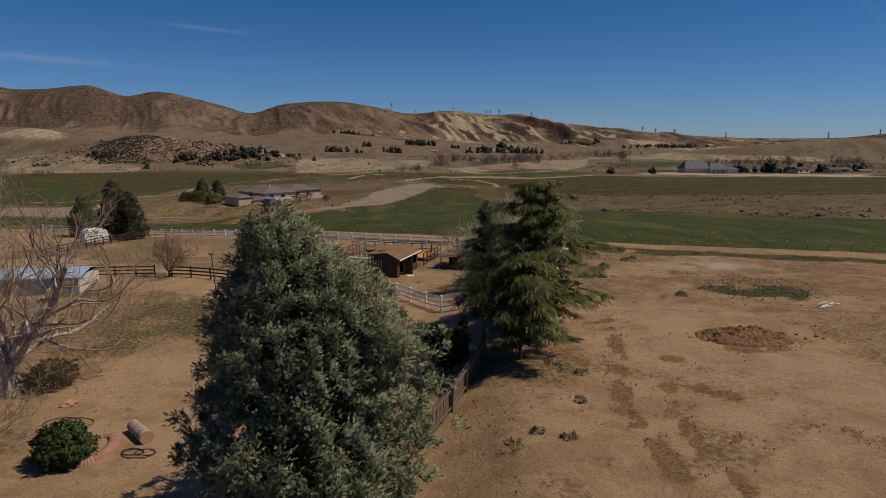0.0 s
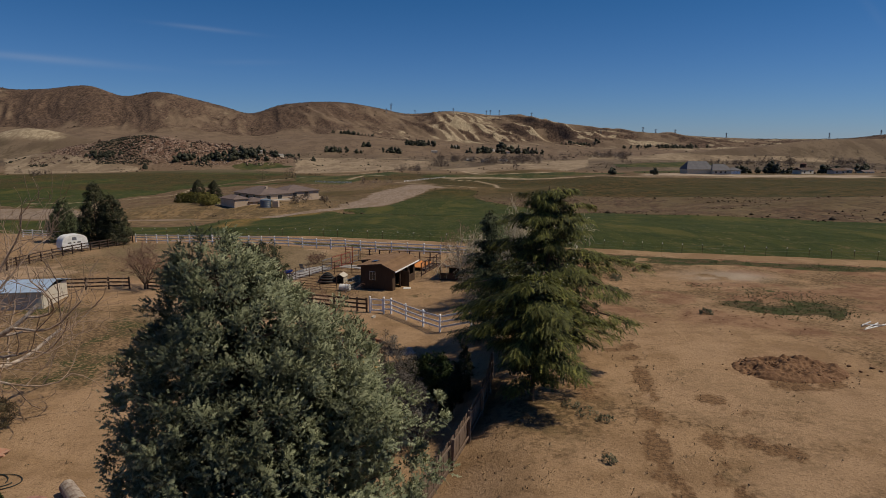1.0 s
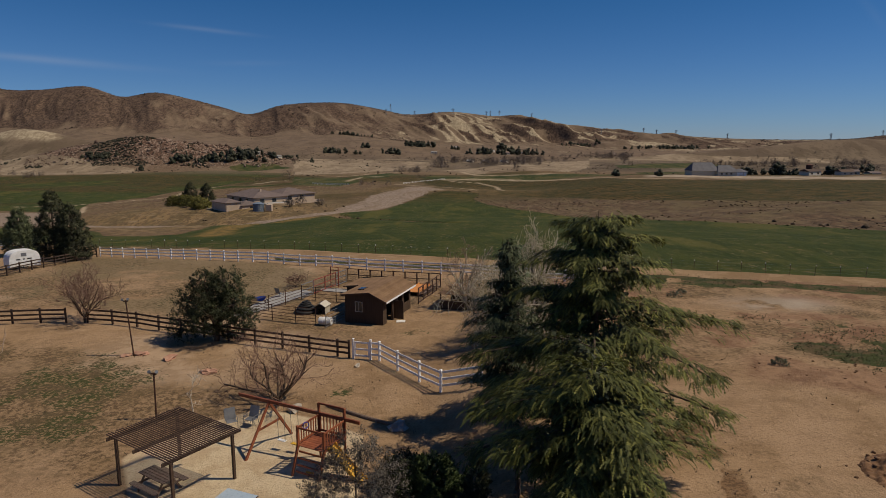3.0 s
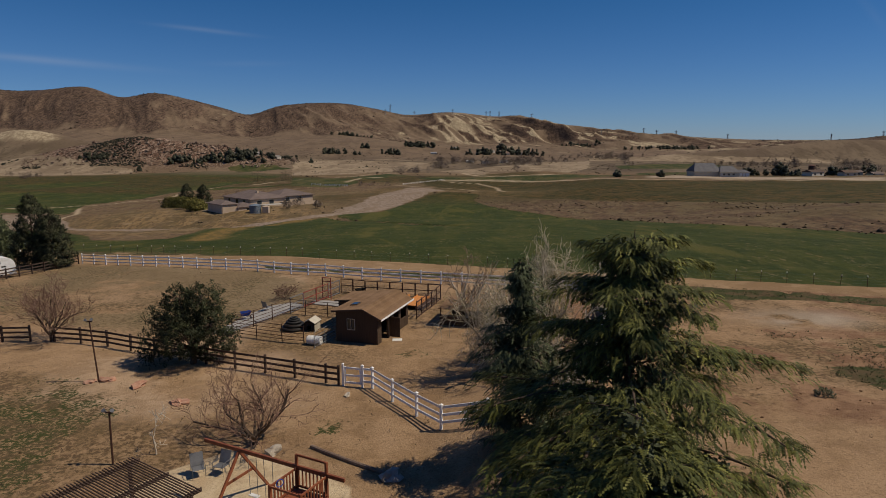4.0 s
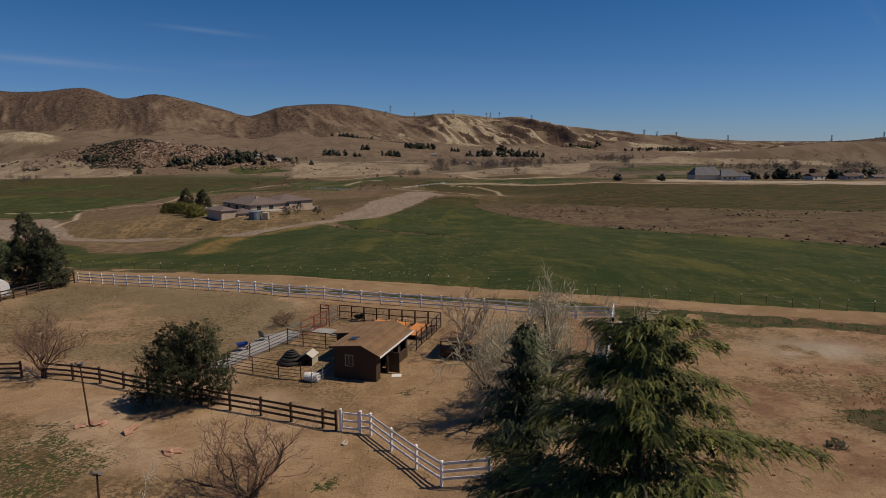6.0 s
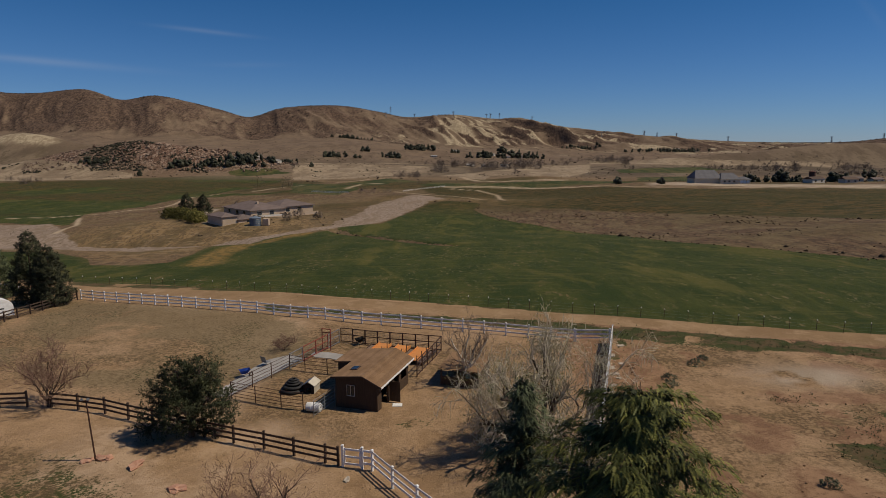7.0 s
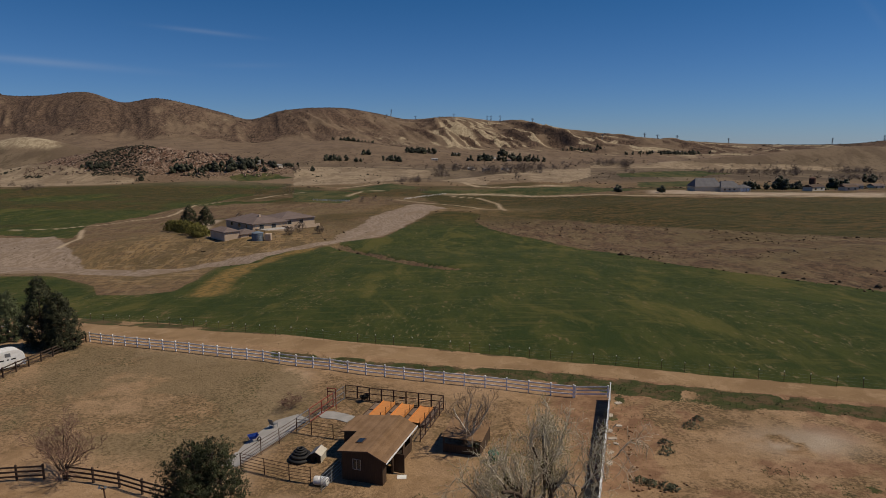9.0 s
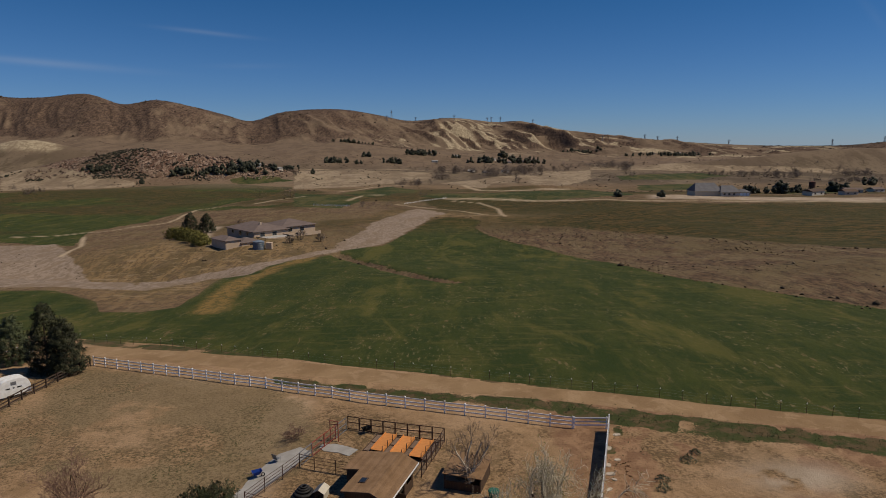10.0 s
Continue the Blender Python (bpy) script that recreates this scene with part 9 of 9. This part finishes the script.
def shrub_cover(name, label, x, y, size, material, seed, squash=0.75, category="brush"):
    """Low shrubs or stones, each an uneven eight-sided lump."""
    rng = np.random.default_rng(seed)
    n = len(x)
    base = np.array([(1, 0, 0), (-1, 0, 0), (0, 1, 0), (0, -1, 0), (0, 0, 1), (0, 0, -0.5)], dtype=float)
    tri = np.array([(0, 2, 4), (2, 1, 4), (1, 3, 4), (3, 0, 4), (2, 0, 5), (1, 2, 5), (3, 1, 5), (0, 3, 5)])
    turn = rng.uniform(0, 6.283, n)
    c, s = np.cos(turn)[:, None], np.sin(turn)[:, None]
    v = base[None] * rng.uniform(0.6, 1.35, (n, 6, 1))
    px, py = v[:, :, 0] * c - v[:, :, 1] * s, v[:, :, 0] * s + v[:, :, 1] * c
    v = np.stack([px, py, v[:, :, 2] * squash * rng.uniform(0.7, 1.3, (n, 1))], axis=2) * size[:, None, None]
    v = v + np.stack([x, y, land(x, y) + 0.15 * size], axis=1)[:, None, :]
    f = tri[None] + (np.arange(n) * 6)[:, None, None]
    return tagged(put(name, arrays_mesh(name, v.reshape(-1, 3), f.reshape(-1, 3), material)), label, category, kind="stuff")


def hill_brush():
    rng = np.random.default_rng(84)
    n = 110000
    y = np.sqrt(rng.uniform(1300 ** 2, 2620 ** 2, n))
    x = rng.uniform(-0.80, 0.80, n) * y
    brush, bare = hill_cover(x, y)
    gaps = layers(x, y, 26, 41, 3)
    keep = rng.uniform(0, 1, n) < 0.36 * smooth(0.25, 0.7, brush) * (0.4 + 1.2 * smooth(0.35, 0.6, gaps)) + 0.016 * (1 - bare) * smooth(0.02, 0.3, x / y + 0.2) + 0.003
    x, y = x[keep], y[keep]
    size = rng.uniform(0.9, 2.0, len(x)) * np.where(rng.uniform(0, 1, len(x)) < 0.025, 2.2, 1.0)
    shrub_cover("hill_brush", "dark brown brush dotted over the hillsides", x, y, size, HILL_BRUSH, 85)


def valley_brush():
    rng = np.random.default_rng(86)
    n = 9000
    y = np.sqrt(rng.uniform(560 ** 2, 1500 ** 2, n))
    x = rng.uniform(-0.78, 0.78, n) * y
    keep = rng.uniform(0, 1, n) < 0.75 * smooth(0.52, 0.66, layers(x, y, 90, 43, 4)) + 0.03
    green = np.max([inside(p, x, y, 3.0) for p in MEADOWS + [FAR_CROP]], axis=0) > 0.2
    keep &= ~green
    x, y = x[keep], y[keep]
    shrub_cover("valley_brush", "low grey-brown brush along the far valley", x, y, rng.uniform(0.5, 1.7, len(x)), HILL_BRUSH, 87)


def rocky_hill():
    rng = np.random.default_rng(88)
    n = 5200
    x, y = -440 + rng.uniform(-210, 220, n), 1035 + rng.uniform(-85, 75, n)
    keep = (np.exp(-((x + 440) / 190) ** 4 - ((y - 1035) / 72) ** 4) > 0.25) & (layers(x, y, 34, 45, 3) > 0.40)
    shrub_cover("boulders", "pale reddish boulders strewn over the rocky hill", x[keep], y[keep], rng.gamma(2.2, 0.42, keep.sum()) + 0.25, FAR_ROCK, 89, 0.85, "boulders")
    x, y = -450 + rng.normal(0, 120, n), 1030 + rng.uniform(-80, 60, n)
    keep = layers(x, y, 40, 46, 3) + 0.30 * np.exp(-((x + 505) / 42) ** 2) > 0.66
    shrub_cover("hill_shrubs", "dark evergreen shrubs between the boulders", x[keep], y[keep], rng.uniform(0.8, 2.4, keep.sum()), DARK_SHRUB, 90)


def bank_brush():
    """Dry brush on the brown bank, the knoll and along the gully."""
    rng = np.random.default_rng(94)
    n = 26000
    y = np.sqrt(rng.uniform(125 ** 2, 480 ** 2, n))
    x = rng.uniform(-0.74, 0.74, n) * y
    bank = inside(SLOPE, x, y, 4.0) * smooth(0.40, 0.62, layers(x, y, 30, 47, 4))
    knoll = np.exp(-((x + 100) / 62) ** 2 - ((y - 280) / 60) ** 2) * smooth(0.45, 0.6, layers(x, y, 20, 48, 3)) * 0.5
    edge = np.zeros(n)
    for line in (GULLY, CROP[13:26]):
        edge = np.maximum(edge, 0.8 * np.exp(-(off_line(line, x, y) / (0.012 * y)) ** 2))
    grow = np.clip(0.75 * bank + knoll * (1 - inside(CROP, x, y, 2.0)) + edge, 0, 1)
    keep = (rng.uniform(0, 1, n) < grow) & (inside(UPPER, x, y, 1.0) < 0.5)
    x, y = x[keep], y[keep]
    size = rng.gamma(1.6, 0.11, len(x)) + 0.08
    shrub_cover("bank_brush", "dry brown brush on the bank above the green field", x, y, size, BANK_BRUSH, 95, 0.8)


HILL_BRUSH = leafy("hill_brush_twigs", (0.040, 0.031, 0.022), (0.066, 0.048, 0.033), (0.105, 0.074, 0.049), 0.0, 0.95)
BANK_BRUSH = leafy("dry_bank_brush", (0.060, 0.044, 0.028), (0.110, 0.078, 0.046), (0.20, 0.145, 0.085), 0.0, 0.95)
DARK_SHRUB = leafy("dark_hill_shrubs", (0.022, 0.024, 0.015), (0.036, 0.036, 0.022), (0.060, 0.055, 0.034), 0.0, 0.95)
FAR_ROCK = leafy("far_reddish_rock", (0.10, 0.064, 0.046), (0.20, 0.138, 0.10), (0.36, 0.275, 0.21), 0.0, 0.95)
hill_brush()
valley_brush()
rocky_hill()
bank_brush()


# ---- wire fence of the field, far pylons ----
def wire_fence():
    line = [(-76, 124.5), (-59, 122.6), (-44.9, 118.6), (-28.4, 110.6), (-14.9, 105.6), (-0.4, 101.4), (14.8, 96.9), (27.4, 92.9), (38.9, 89.2), (48.1, 86.8), (70, 80.5)]
    spots = along(line, 2.6)
    f = thing("wire_fence", "thin steel posts and wires along the green field", "fence", on_ground(*spots[0]))
    inv = f.matrix_basis.inverted()
    bm = bmesh.new()
    tube(bm, (0, 0, -0.2), (0, 0, 1.25), 0.026, sides=5)
    me = bpy.data.meshes.new("post")
    bm.to_mesh(me)
    bm.free()
    me.materials.append(RUST_PIPE)
    bm = bmesh.new()
    tube(bm, (0, 0, 1.12), (0, 0, 1.27), 0.034, sides=5)
    tip = bpy.data.meshes.new("tip")
    bm.to_mesh(tip)
    bm.free()
    tip.materials.append(WHITE_VINYL)
    ps = []
    for x, y in spots:
        z = ground_at(x, y)
        post = put("post", me, f, "", inv @ pose(x, y, z, random.uniform(-3, 3), random.uniform(-3, 3), 0))
        put("tip", tip, post, "white painted tip")
        ps.append(inv @ Vector((x, y, z)))
    for h in (0.35, 0.7, 1.05):
        bm = bmesh.new()
        for a, b in zip(ps, ps[1:]):
            bar(bm, a + Vector((0, 0, h)), b + Vector((0, 0, h)), 0.006, 0.006)
        part("wire", bm, STEEL, f)


wire_fence()


def pylon(x, y, h, arms, label):
    p = thing("pylon", label, "pylon", on_ground(x, y), "pylons")
    w = h * 0.11
    bm = bmesh.new()
    for sx in (-1, 1):
        for sy in (-1, 1):
            tube(bm, (sx * w, sy * w, -3), (sx * w * 0.18, sy * w * 0.18, h), 0.5, 0.35, 4)
    n = 6
    for k in range(n):
        a, b = k / n, (k + 1) / n
        wa, wb = w * (1 - 0.82 * a), w * (1 - 0.82 * b)
        tube(bm, (-wa, -wa, h * a), (wb, -wb, h * b), 0.22, sides=4)
        tube(bm, (wa, -wa, h * a), (-wb, -wb, h * b), 0.22, sides=4)
    part("mast", bm, STEEL, p)
    for z, half in arms:
        bm = bmesh.new()
        bar(bm, (-half, 0, h * z), (half, 0, h * z), 0.6, 0.6)
        part("arm", bm, STEEL, p)


for u, yy, hh in ((-0.087, 2330, 19), (-0.080, 2420, 30), (-0.043, 2500, 14), (0.016, 2440, 22), (0.067, 2560, 18), (0.073, 2580, 20), (0.087, 2520, 24), (0.137, 2500, 20), (0.245, 2300, 18), (0.31, 2250, 22), (0.33, 2260, 18),
                  (0.36, 2250, 18), (0.44, 2300, 18), (0.60, 2300, 24), (0.68, 2250, 22)):
    pylon(u * yy, yy, hh, ((0.72, 5), (0.84, 6), (0.95, 4)), "steel lattice power pylon on the ridge")
